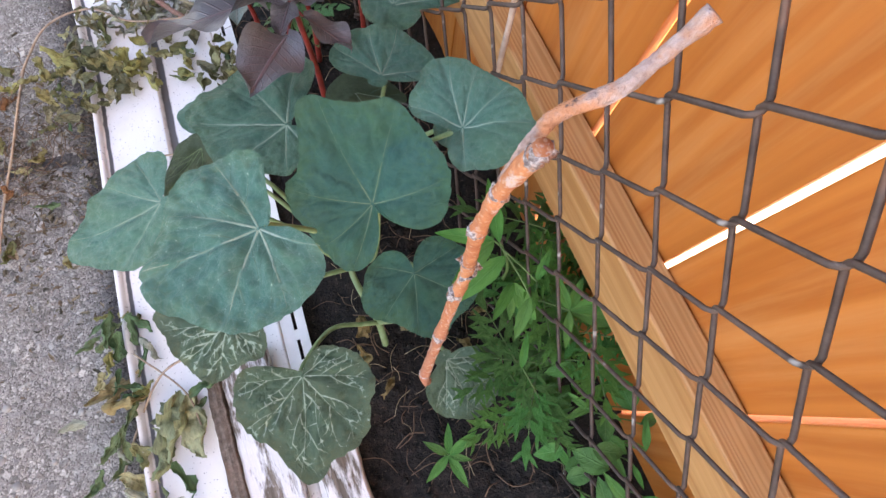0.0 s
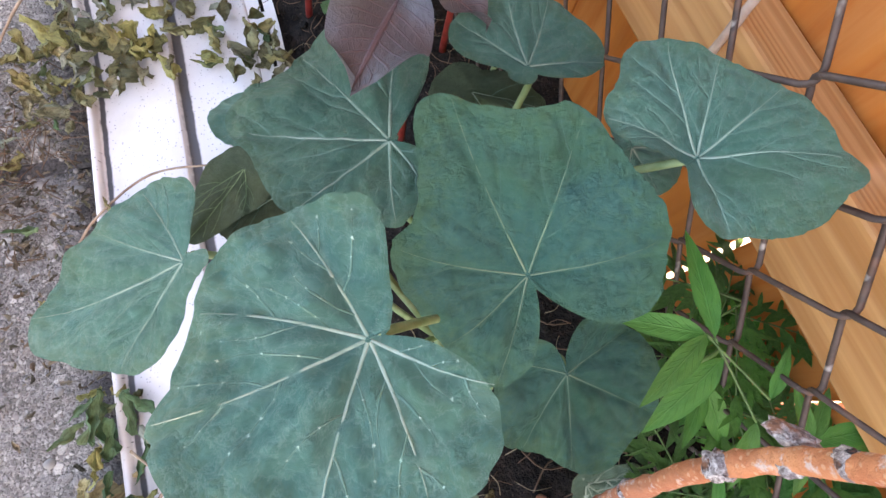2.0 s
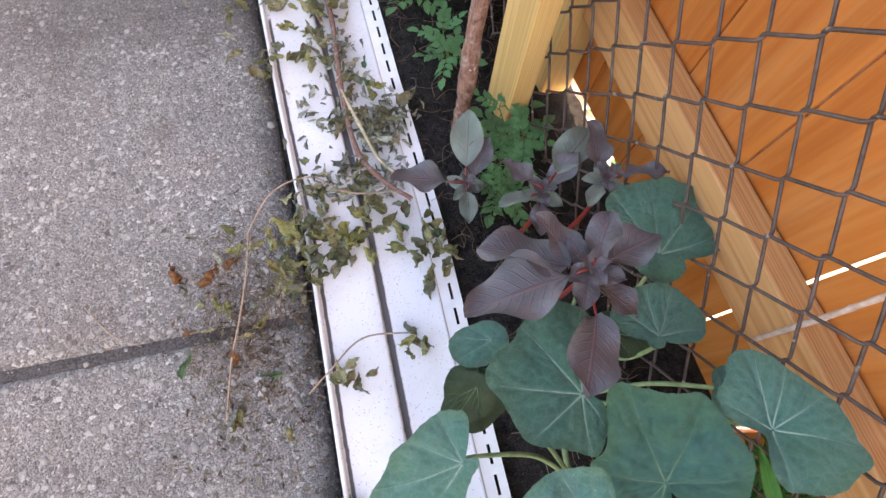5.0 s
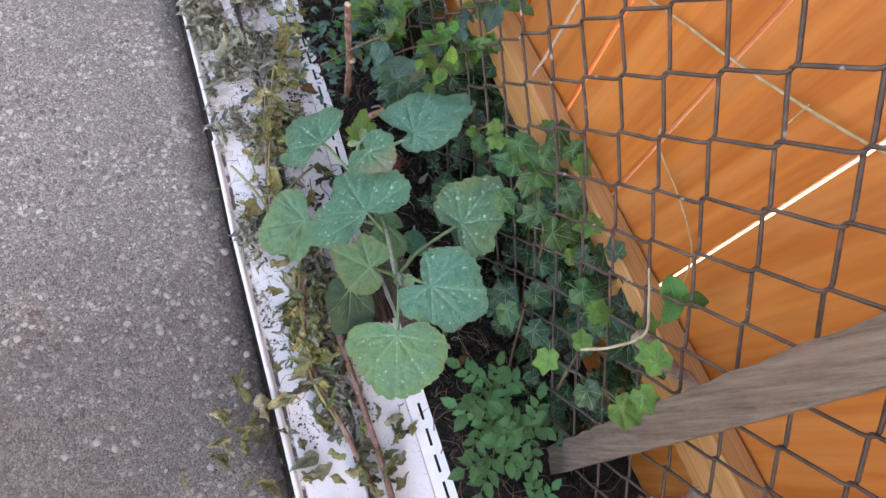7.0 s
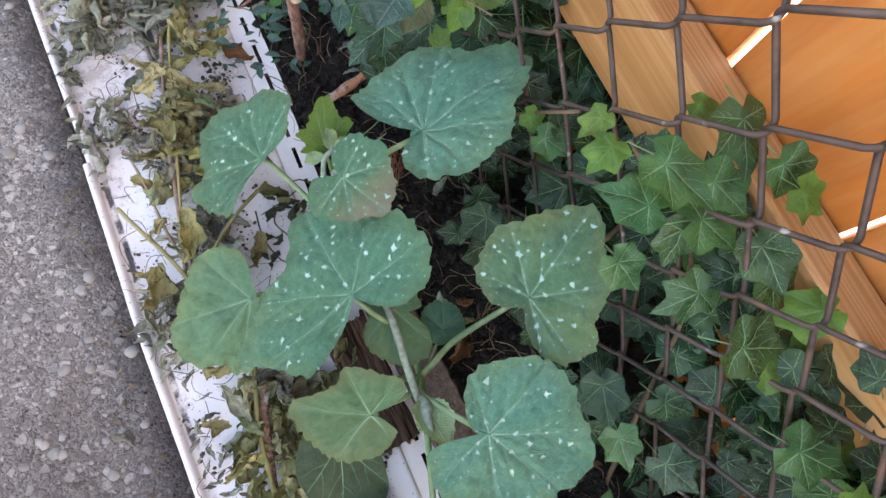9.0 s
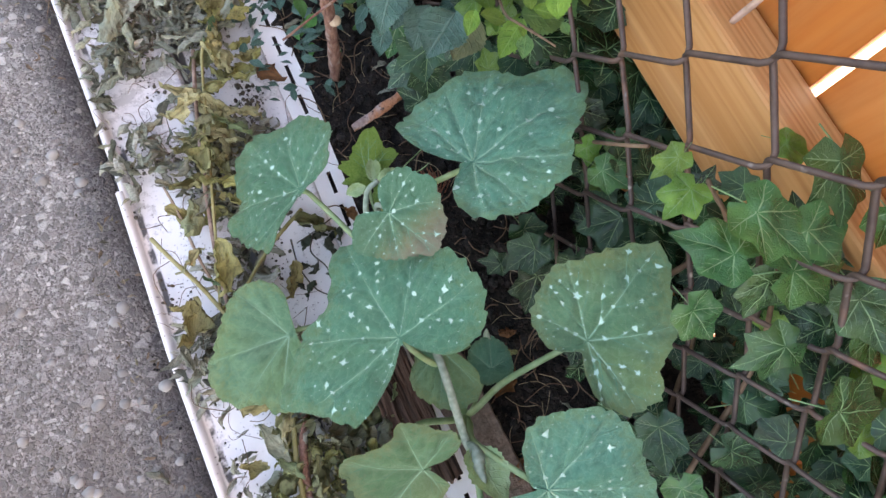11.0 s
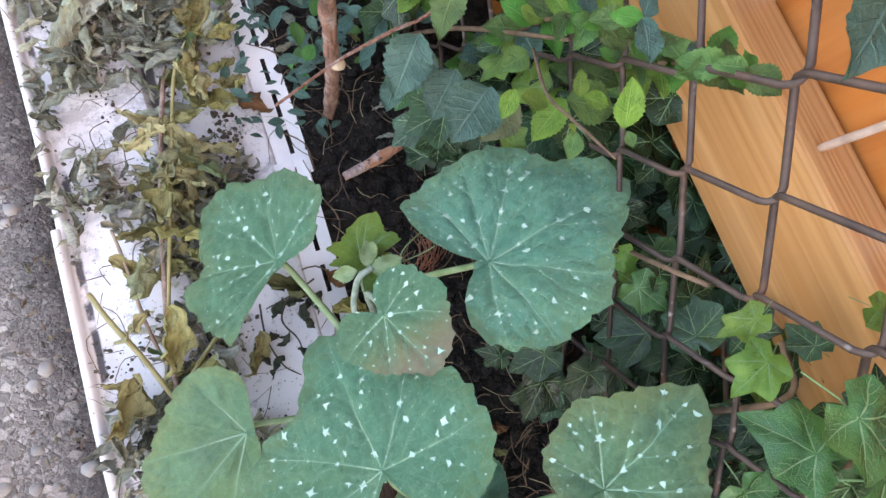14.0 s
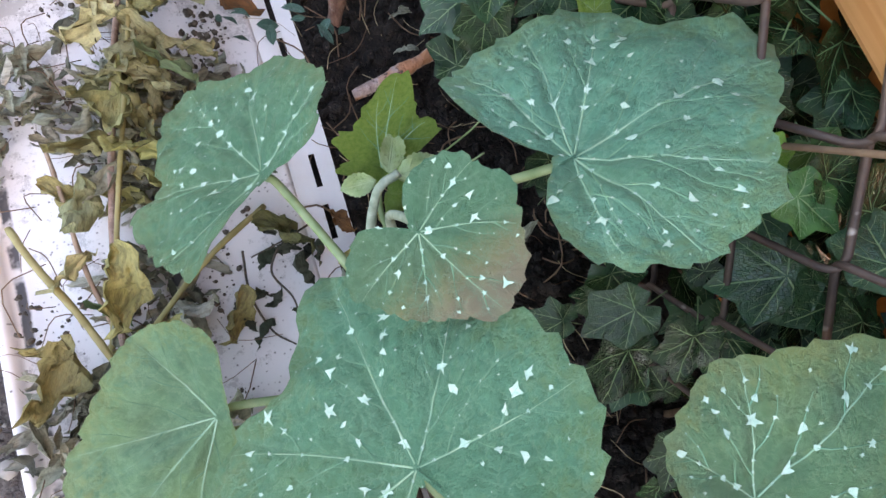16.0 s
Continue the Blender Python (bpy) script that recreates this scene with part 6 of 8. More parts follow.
IV = [ivy_mesh("ivy_leaf", ("ivy", "vein_ivy"), 70 + k, 0.26 + 0.04 * k) for k in range(4)]
IM = [ivy_mesh("ivy_leaf", ("ivy_mid", "vein_ivy"), 76 + k, 0.26 + 0.05 * k) for k in range(3)]
IL = [ivy_mesh("ivy_leaf", ("ivy_light", "vein_ivy"), 80 + k, 0.28 + 0.05 * k) for k in range(3)]


def ivy_plant(base, label):
    return thing("ivy_plant", base, label, "ivy", "ivy on the fence")


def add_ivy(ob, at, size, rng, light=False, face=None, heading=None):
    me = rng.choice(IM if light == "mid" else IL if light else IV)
    n = Vector(face) if face else Vector((rng.uniform(-1.3, 0.4), rng.uniform(-1.0, 0.6), 1.0))
    a = rng.uniform(0, 6.28) if heading is None else radians(heading)
    d = Vector((math.cos(a), math.sin(a), 0)) - n * (Vector((math.cos(a), math.sin(a), 0)).dot(n) / n.length_squared)
    d += Vector((0, 0, -0.25))
    set_leaf("leaf", me, aim(at, d, n, size), ob)


rng = random.Random(90)
ivy = ivy_plant((0.44, 1.4, 0.0), "dark glossy ivy climbing through the wire fence")
for line in ([(0.4, 1.2, 0.0), (0.43, 1.28, 0.1), (0.46, 1.36, 0.2), (0.45, 1.44, 0.29)], [(0.44, 1.42, 0.0), (0.445, 1.44, 0.12), (0.45, 1.46, 0.25), (0.44, 1.5, 0.28)], [(0.42, 1.1, 0.0), (0.44, 1.16, 0.12), (0.45, 1.2, 0.22)], [(0.45, 1.62, 0.0), (0.44, 1.6, 0.14), (0.43, 1.54, 0.26)], [(0.47, 1.3, 0.02), (0.48, 1.4, 0.14), (0.48, 1.5, 0.2)]):
    pts = smooth_path(line, 6)
    v, fc = tube(pts, tapered(len(pts), 0.003, 0.0016), 6, True, 0.15, rng)
    world_part("stem", v, fc, M["brown_stem"], pts[0], ivy)
for x, y, z, heading, size in ((0.419, 1.5, 0.29, -159, 0.046), (0.422, 1.521, 0.292, -158, 0.036), (0.486, 1.478, 0.325, -103, 0.069), (0.485, 1.5, 0.3, -54, 0.038), (0.434, 1.43, 0.3, -16, 0.075), (0.401, 1.43, 0.25, -71, 0.055), (0.423, 1.346, 0.287, -27, 0.075), (0.487, 1.417, 0.33, -52, 0.048), (0.427, 1.551, 0.2, -50, 0.05), (0.426, 1.574, 0.2, -58, 0.036), (0.437, 1.384, 0.27, -178, 0.057), (0.442, 1.262, 0.26, -49, 0.069), (0.384, 1.289, 0.14, -94, 0.061), (0.473, 1.375, 0.29, -54, 0.075)):
    add_ivy(ivy, (x, y, z), size * 0.82, rng, True if size < 0.05 else "mid", (rng.uniform(-0.5, 0.1), rng.uniform(-0.5, 0.2), 1), heading)
# Leaves at or below z 0.2 take the dark ivy: depth shade as colour.
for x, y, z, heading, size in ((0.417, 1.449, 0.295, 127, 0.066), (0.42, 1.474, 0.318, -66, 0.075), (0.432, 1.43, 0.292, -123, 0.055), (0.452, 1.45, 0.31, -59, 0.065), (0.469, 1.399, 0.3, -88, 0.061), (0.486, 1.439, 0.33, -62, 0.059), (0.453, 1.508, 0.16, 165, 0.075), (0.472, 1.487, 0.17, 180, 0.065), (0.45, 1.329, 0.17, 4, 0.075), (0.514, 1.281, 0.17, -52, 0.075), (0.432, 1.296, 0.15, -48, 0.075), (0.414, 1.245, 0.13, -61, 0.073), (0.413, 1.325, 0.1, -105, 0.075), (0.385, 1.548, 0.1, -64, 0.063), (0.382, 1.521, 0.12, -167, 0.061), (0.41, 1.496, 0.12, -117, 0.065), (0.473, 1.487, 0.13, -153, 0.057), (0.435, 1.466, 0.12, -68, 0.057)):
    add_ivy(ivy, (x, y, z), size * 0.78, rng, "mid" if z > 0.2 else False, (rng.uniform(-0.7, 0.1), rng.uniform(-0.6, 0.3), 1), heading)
for x, y, z, heading, size in ((0.525, 1.671, 0.16, -172, 0.073), (0.379, 1.501, 0.1, -127, 0.059), (0.365, 1.525, 0.06, 144, 0.036)):
    add_ivy(ivy, (x, y, z), size, rng, False, (rng.uniform(-0.45, -0.05), rng.uniform(-0.35, 0.1), 1), heading)
# Only leaves near the top get lighter greens; depth shade is in the colour.
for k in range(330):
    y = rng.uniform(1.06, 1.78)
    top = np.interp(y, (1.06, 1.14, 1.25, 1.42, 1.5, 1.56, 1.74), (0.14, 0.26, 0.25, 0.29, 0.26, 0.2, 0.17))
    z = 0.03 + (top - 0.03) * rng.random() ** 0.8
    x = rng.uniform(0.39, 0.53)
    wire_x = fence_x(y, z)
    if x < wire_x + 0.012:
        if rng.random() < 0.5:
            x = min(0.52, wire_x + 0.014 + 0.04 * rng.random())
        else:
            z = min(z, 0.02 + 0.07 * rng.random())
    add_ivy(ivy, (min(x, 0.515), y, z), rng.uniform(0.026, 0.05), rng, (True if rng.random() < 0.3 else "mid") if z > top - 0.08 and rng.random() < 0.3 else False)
for at, size in (((0.398, 1.113, 0.3), 0.06), ((0.426, 1.143, 0.37), 0.055), ((0.415, 1.12, 0.33), 0.05), ((0.382, 1.2, 0.215), 0.05), ((0.432, 1.226, 0.284), 0.05), ((0.41, 1.19, 0.26), 0.04), ((0.45, 1.31, 0.26), 0.04)):
    add_ivy(ivy, at, size * 0.85, rng, True, (-0.4, -0.1, 1))
for k in range(46):
    y = rng.uniform(1.14, 1.45)
    x = rng.uniform(0.455, 0.515)
    add_ivy(ivy, (max(x, fence_x(y, 0.28) + 0.012), y, rng.uniform(0.2, 0.3) - 0.1 * max(0, 1.25 - y)), rng.uniform(0.034, 0.052), rng, rng.random() < 0.1, (rng.uniform(-0.7, 0), rng.uniform(-0.5, 0.2), 1))
for at in ((0.43, 1.68, 0.2), (0.47, 1.67, 0.215), (0.49, 1.64, 0.2), (0.5, 1.66, 0.23), (0.485, 1.685, 0.19), (0.44, 1.66, 0.17), (0.51, 1.62, 0.2), (0.505, 1.69, 0.21)):
    add_ivy(ivy, at, rng.uniform(0.055, 0.068), rng, False, (rng.uniform(-0.5, 0), rng.uniform(-0.4, 0.1), 1))
# Dark filler leaves low behind the mesh, coloured for the hollow's shade.
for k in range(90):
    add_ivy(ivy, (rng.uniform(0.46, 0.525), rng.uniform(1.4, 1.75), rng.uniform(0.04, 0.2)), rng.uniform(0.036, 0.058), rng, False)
add_ivy(ivy, (0.387, 1.143, 0.262), 0.05, rng, False, (-0.4, -0.3, 1))
for y in (1.35, 1.375, 1.395):
    add_ivy(ivy, (0.51, y, 0.085), 0.055, rng, False, (-1.2, -0.1, 0.8))

ivy2 = ivy_plant((0.42, 1.86, 0.0), "dark ivy and seedlings crowding the corner of the bed")
for line in ([(0.4, 1.9, 0.0), (0.42, 1.82, 0.12), (0.43, 1.72, 0.24)], [(0.46, 2.0, 0.0), (0.45, 1.9, 0.14), (0.46, 1.8, 0.26)]):
    pts = smooth_path(line, 6)
    v, fc = tube(pts, tapered(len(pts), 0.0028, 0.0015), 6, True, 0.15, rng)
    world_part("stem", v, fc, M["brown_stem"], pts[0], ivy2)
for k in range(130):
    y = rng.uniform(1.7, 2.25)
    add_ivy(ivy2, (rng.uniform(0.36, 0.53), y, rng.uniform(0.03, 0.2)), rng.uniform(0.03, 0.055), rng, rng.random() < 0.1)

# shrub with toothed leaves over the ivy
SH = [ovate_mesh("shrub_leaf", m, length=1.0, width=w, widest=0.42, fold=0.25, curl=0.2, teeth=0.13, tooth_count=10, rows=40, wav=0.1, seed=k) for k, (m, w) in enumerate((("shrub", 0.62), ("shrub", 0.7), ("shrub_blue", 0.72), ("fresh_broad", 0.6), ("shrub_lime", 0.66)))]
IV_LEAF = ovate_mesh("shrub_leaf", "weed_broad", length=1.0, width=0.6, widest=0.42, fold=0.2, curl=0.18, teeth=0.14, tooth_count=8, wav=0.04, seed=9)
shrub = thing("rose_of_sharon_shoots", (0.42, 1.8, 0.0), "leafy shrub shoots with toothed light green leaves by the fence", "shrub")
SHOOTS = (((0.42, 1.9, 0.0), (0.4, 1.84, 0.2), (0.39, 1.78, 0.28)), ((0.45, 1.84, 0.0), (0.44, 1.76, 0.2), (0.43, 1.69, 0.3)), ((0.47, 1.78, 0.0), (0.47, 1.7, 0.22), (0.455, 1.64, 0.32)), ((0.38, 1.96, 0.0), (0.36, 1.92, 0.16), (0.345, 1.86, 0.22)),
          ((0.46, 2.0, 0.0), (0.45, 1.94, 0.25), (0.44, 1.86, 0.36)), ((0.5, 1.86, 0.0), (0.5, 1.76, 0.26), (0.5, 1.66, 0.36)), ((0.42, 2.08, 0.0), (0.4, 2.02, 0.2), (0.39, 1.96, 0.28)), ((0.34, 2.1, 0.0), (0.32, 2.06, 0.16), (0.31, 2.0, 0.2)))
for s, line in enumerate(SHOOTS):
    pts = smooth_path(line, 9)
    v, fc = tube(pts, tapered(len(pts), 0.0032, 0.0011), 6, True, 0.1, rng)
    world_part("stem", v, fc, M["brown_stem"], pts[0], shrub)
    for k in range(3, len(pts)):
        for side in (0, 1, 2):
            a = k * 1.9 + side * 2.1 + rng.uniform(-0.4, 0.4)
            big = rng.uniform(0.02, 0.038) * (1.15 - 0.5 * k / len(pts))
            set_leaf("leaf", rng.choice(SH), aim(pts[k], (math.cos(a), math.sin(a), rng.uniform(-0.2, 0.5)), (-0.35, -0.35, 1), big, rng.uniform(-0.4, 0.4)), shrub)
for k, (x, y, z, heading, size) in enumerate(((0.34, 1.759, 0.22, -131, 0.055), (0.34, 1.773, 0.145, -125, 0.034), (0.433, 1.632, 0.4, -131, 0.048))):
    set_leaf("leaf", SH[2], aim((x, y, z), (math.cos(radians(heading)), math.sin(radians(heading)), -0.25), (rng.uniform(-0.6, 0.2), rng.uniform(-0.7, 0), 1), size * 0.82), shrub)
for k, (x, y, z, heading, size) in enumerate(((0.443, 1.707, 0.195, -127, 0.034), (0.506, 1.684, 0.185, -66, 0.024))):
    set_leaf("leaf", SH[(4, 0, 4)[k % 3]], aim((x, y, z), (math.cos(radians(heading)), math.sin(radians(heading)), -0.25), (rng.uniform(-0.4, 0), rng.uniform(-0.5, -0.1), 1), size), shrub)
for k, (x, y, z, heading, size) in enumerate(((0.346, 1.747, 0.28, -129, 0.055),)):
    set_leaf("leaf", SH[(0, 1, 3)[k % 3]], aim((x, y, z), (math.cos(radians(heading)), math.sin(radians(heading)), -0.25), (rng.uniform(-0.6, 0.2), rng.uniform(-0.7, 0), 1), min(size, 0.032)), shrub)
for at, d, size in (((0.48, 1.23, 0.387), (-0.1, -1, -0.2), 0.05), ((0.482, 1.2, 0.385), (0.9, -0.5, 0.2), 0.035), ((0.478, 1.2, 0.385), (-0.8, -0.5, -0.2), 0.035)):
    set_leaf("leaf", IV_LEAF, aim(at, d, (-0.5, 0, 1), size), shrub)

# leaves of the shrub and ivy that crowd over the second squash plant
WIDE = [ovate_mesh("shrub_leaf", m, length=1.0, width=w, widest=0.45, fold=0.22, curl=0.08, teeth=0.11, tooth_count=11, rows=44, cols=9, wav=0.05, seed=20 + k) for k, (m, w) in enumerate((("shrub_blue", 0.8), ("shrub", 0.7), ("shrub_lime", 0.62), ("shrub_olive", 0.85), ("fresh_broad", 0.66)))]
for k, foot, tip in ((0, (0.367, 1.706, 0.23), (0.329, 1.679, 0.234)), (0, (0.361, 1.735, 0.208), (0.336, 1.711, 0.195)), (3, (0.386, 1.697, 0.222), (0.356, 1.681, 0.212)), (2, (0.427, 1.691, 0.214), (0.398, 1.673, 0.203)),
                     (2, (0.377, 1.696, 0.24), (0.364, 1.682, 0.235)), (2, (0.379, 1.691, 0.24), (0.399, 1.682, 0.235)), (4, (0.387, 1.69, 0.235), (0.397, 1.684, 0.222)), (1, (0.41, 1.681, 0.238), (0.447, 1.668, 0.233)),
                     (2, (0.415, 1.677, 0.245), (0.418, 1.691, 0.253)), (2, (0.417, 1.677, 0.246), (0.433, 1.667, 0.245)), (1, (0.393, 1.653, 0.257), (0.3835, 1.639, 0.254)), (2, (0.391, 1.652, 0.258), (0.386, 1.656, 0.264)),
                     (2, (0.397, 1.637, 0.29), (0.398, 1.654, 0.309)), (1, (0.4, 1.636, 0.287), (0.402, 1.627, 0.285)), (0, (0.352, 1.76, 0.2), (0.33, 1.738, 0.19)), (1, (0.4, 1.72, 0.235), (0.376, 1.712, 0.24)), (1, (0.44, 1.7, 0.23), (0.462, 1.685, 0.23))):
    d = Vector(tip) - Vector(foot)
    set_leaf("leaf", WIDE[k], aim(foot, d, (-0.25, -0.1, 1), d.length * 1.05, rng.uniform(-0.2, 0.2)), shrub)
twig_line = smooth_path([(0.43, 1.74, 0.2), (0.404, 1.692, 0.23), (0.399, 1.667, 0.248), (0.394, 1.642, 0.268), (0.392, 1.625, 0.28)], 7)
v, fc = tube(twig_line, tapered(len(twig_line), 0.0014, 0.0007), 6, True, 0.1, rng)
world_part("stem", v, fc, M["brown_stem"], twig_line[0], shrub)
for k, foot, tip, size in ((IM[0], (0.355, 1.773, 0.145), (0.338, 1.761, 0.11), 0.05), (IV[0], (0.36, 1.721, 0.137), (0.36, 1.708, 0.105), 0.044), (IV[2], (0.371, 1.734, 0.15), (0.332, 1.727, 0.142), 0.056), (IV[3], (0.42, 1.727, 0.14), (0.382, 1.717, 0.13), 0.056),
                           (IL[1], (0.403, 1.683, 0.163), (0.402, 1.697, 0.176), 0.028), (IV[1], (0.36, 1.742, 0.12), (0.33, 1.735, 0.105), 0.05), (IV[0], (0.46, 1.7, 0.15), (0.43, 1.688, 0.14), 0.055), (IV[2], (0.5, 1.7, 0.15), (0.48, 1.68, 0.14), 0.055)):
    set_leaf("leaf", k, aim(foot, Vector(tip) - Vector(foot), (-0.3, -0.25, 1), size), ivy2)

clover = thing("small_seedling", (0.25, 1.9, 0.0), "tiny green seedlings at the edge of the siding", "plant", "weeds in the bed")
CL = [ovate_mesh("leaflet", "shrub_blue", length=1.0, width=w, widest=0.5, fold=0.3, curl=0.2, rows=6, cols=4, wav=0.05, seed=k) for k, w in enumerate((0.38, 0.5))]
for k in range(110):
    c = Vector((rng.uniform(0.215, 0.3), rng.uniform(1.8, 2.15), rng.uniform(0.012, 0.05)))
    a = rng.uniform(0, 6.28)
    set_leaf("leaf", CL[k % 2], aim(c, (math.cos(a), math.sin(a), rng.uniform(-0.2, 0.5)), (rng.uniform(-0.6, 0.6), rng.uniform(-0.6, 0.6), 1), rng.uniform(0.01, 0.02)), clover)

for k in range(70):
    c = Vector((rng.uniform(0.275, 0.37), rng.uniform(1.84, 2.0), rng.uniform(0.02, 0.08)))
    a = rng.uniform(0, 6.28)
    set_leaf("leaf", WD[k % 2] if k % 3 == 0 else CL[1], aim(c, (math.cos(a), math.sin(a), rng.uniform(-0.2, 0.4)), (rng.uniform(-0.5, 0.5), rng.uniform(-0.6, 0.3), 1), rng.uniform(0.016, 0.028)), clover)

# ---- woody stems and twigs ----


def burl(at, out, along, r, rng):
    """A wrinkled bark scar with a sunken middle, lying on a branch."""
    ball = bmesh.new()
    bmesh.ops.create_icosphere(ball, subdivisions=3, radius=1)
    ball.verts.index_update()
    across = out.cross(along).normalized()
    off = Vector((rng.uniform(0, 9), rng.uniform(0, 9), rng.uniform(0, 9)))
    verts = []
    for q in ball.verts:
        p = q.co * (1 + 0.4 * noise.noise(q.co * 1.6 + off) + 0.3 * noise.noise(q.co * 4 + off))
        dip = 0.35 * math.exp(-((p.x * p.x + p.y * p.y) / 0.12)) if p.z > 0 else 0.0
        verts.append(at + along * (p.x * r * 1.15) + across * (p.y * r * 0.9) + out * ((p.z - dip) * r * 0.55))
    faces = [tuple(w.index for w in p.verts) for p in ball.faces]
    ball.free()
    return verts, faces


def stick(name, pts, r0, r1, mat, label, rng, knots=(), cut=True, cat="twig"):
    ob = thing(name, pts[0], label, cat, "twigs and sticks")
    line = smooth_path(pts, 10)
    k = len(line)
    radii = []
    for i in range(k):
        r = r0 + (r1 - r0) * i / (k - 1)
        near = sum(math.exp(-((i / (k - 1) - t) * k / 3.0) ** 2) for t, size in knots)
        radii.append(r * (1 + 0.2 * noise.noise(line[i] * 60) + 0.12 * noise.noise(line[i] * 200) + 0.16 * near))
    v, fc = tube(line, radii, 12, True, 0.07, rng)
    v = [p + noise.noise_vector(p * 150) * (r0 * 0.12) for p in v]
    world_part("stick_body", v, fc, M[mat], line[0], ob)
    for t, size in knots:
        i = min(k - 2, int(t * (k - 1)))
        c = line[i]
        d = (line[i + 1] - line[i]).normalized()
        side = Vector((rng.uniform(-1, 1), rng.uniform(-1, 1), rng.uniform(-0.2, 1)))
        side = (side - d * side.dot(d)).normalized()
        ring = tube([c - d * size * 0.5, c - d * size * 0.2, c + d * size * 0.15, c + d * size * 0.45], [radii[i] * q for q in (0.95, 1.08, 1.1, 0.95)], 14, False)
        ring = ([p + noise.noise_vector(p * 170) * (size * 0.3) for p in ring[0]], ring[1])
        v, fc = joined([burl(c + side * radii[i] * 0.86, side, d, size * 0.85, rng)] + ([ring] if mat == "bark_orange" else []))
        world_part("knot", v, fc, M["bark_knot"], c, ob, "pale grey bark knot")
    if cut:
        d = (line[-1] - line[-2]).normalized()
        v, fc = tube([line[-1] - d * 0.0005, line[-1] + d * 0.0008], [radii[-1] * 0.93, radii[-1] * 0.88], 12)
        world_part("cut_end", v, fc, M["cut_wood"], line[-1], ob)
    return ob


rng = random.Random(33)
main = stick("bare_branch", [(0.318, 0.017, -0.012), (0.313, 0.02, 0.06), (0.308, 0.028, 0.117), (0.326, 0.049, 0.19), (0.343, 0.068, 0.263), (0.354, 0.079, 0.329), (0.353, 0.082, 0.4), (0.352, 0.083, 0.442), (0.358, 0.084, 0.485), (0.3645, 0.079, 0.532)], 0.0059, 0.0042, "bark_orange",
             "reddish orange forked bare branch with grey knots stuck in the soil", rng, ((0.12, 0.004), (0.24, 0.004), (0.375, 0.0055), (0.5, 0.0085), (0.62, 0.0045), (0.76, 0.0055), (0.88, 0.004), (0.98, 0.0045)), cut=False, cat="branch")
v, fc = burl(Vector((0.3642, 0.0778, 0.529)), Vector((0.1, -0.15, 1)).normalized(), Vector((1, 0.1, 0)).normalized(), 0.0052, rng)
world_part("cut_end", v, fc, M["bark_knot"], (0.3645, 0.078, 0.528), main, "grey weathered cut end")
line = smooth_path([(0.357, 0.087, 0.468), (0.364, 0.09, 0.492), (0.372, 0.0915, 0.518), (0.378, 0.091, 0.531), (0.395, 0.085, 0.547), (0.404, 0.085, 0.557), (0.42, 0.086, 0.578)], 10)
v, fc = joined([burl(Vector((0.3615, 0.0865, 0.334)), Vector((0.7, 0.5, 0.4)).normalized(), Vector((0.4, -0.6, 0.3)).normalized(), 0.0085, rng), burl(Vector((0.3, 0.0, 0.0)) + Vector((0.0565, 0.079, 0.338)), Vector((-0.2, 0.9, 0.4)).normalized(), Vector((0.8, 0.1, 0.5)).normalized(), 0.0075, rng)])
world_part("side_stub", v, fc, M["bark_knot"], (0.357, 0.083, 0.33), main, "grey stub of a cut side branch")
radii = [0.0036 * (1 + 0.22 * noise.noise(p * 90) + 0.3 * math.exp(-((i / len(line) - 0.62) / 0.05) ** 2) + 0.3 * math.exp(-((i / len(line) - 0.97) / 0.04) ** 2)) * (1 - 0.12 * i / len(line)) for i, p in enumerate(line)]
v, fc = tube(line, radii, 12, True, 0.1, rng)
world_part("upper_shoot", v, fc, M["bark_pale"], line[0], main, "paler greyish pink upper shoot")

stick("woody_stem", [(0.304, 0.803, -0.02), (0.306, 0.8, 0.12), (0.308, 0.798, 0.3), (0.312, 0.778, 0.45), (0.318, 0.76, 0.56)], 0.0135, 0.0105, "bark_brown", "thick brown woody stem standing in the bed", rng, ((0.35, 0.007), (0.62, 0.006), (0.97, 0.01)), cat="stem")
stem = stick("woody_stem", [(0.302, 1.826, -0.02), (0.303, 1.82, 0.05), (0.298, 1.805, 0.13), (0.292, 1.8, 0.2), (0.287, 1.795, 0.27)], 0.0066, 0.0054, "bark_brown", "slim brown woody stem with a pruning scar in the dark soil", rng, ((0.3, 0.004),), cat="stem")
scar = Vector((0.45, -0.6, 0.55)).normalized()
tip = Vector((0.298, 1.804, 0.134)) + scar * 0.0065
v, fc = joined([tube([tip - scar * 0.003, tip, tip + scar * 0.0035, tip + scar * 0.002], [0.0055, 0.0052, 0.0045, 0.0026], 12, False), burl(tip - scar * 0.001, scar, Vector((0, 0.6, 0.7)).normalized(), 0.004, rng)])
world_part("pruning_scar", v, fc, M["cut_wood"], tip, stem, "pale ring of a pruned side shoot")
stick("dry_twig", [(0.43, 1.84, 0.2), (0.36, 1.775, 0.222), (0.32, 1.762, 0.224), (0.282, 1.75, 0.225), (0.235, 1.725, 0.235)], 0.0015, 0.0008, "bark_brown", "thin reddish twig reaching across from the shrub", rng, cut=False)
stick("broken_twig", [(0.293, 1.751, 0.012), (0.33, 1.757, 0.019), (0.36, 1.764, 0.023), (0.386, 1.772, 0.029)], 0.0046, 0.0054, "bark_pale", "short broken pinkish twig lying on the soil", rng, ((0.4, 0.004), (0.8, 0.004)))
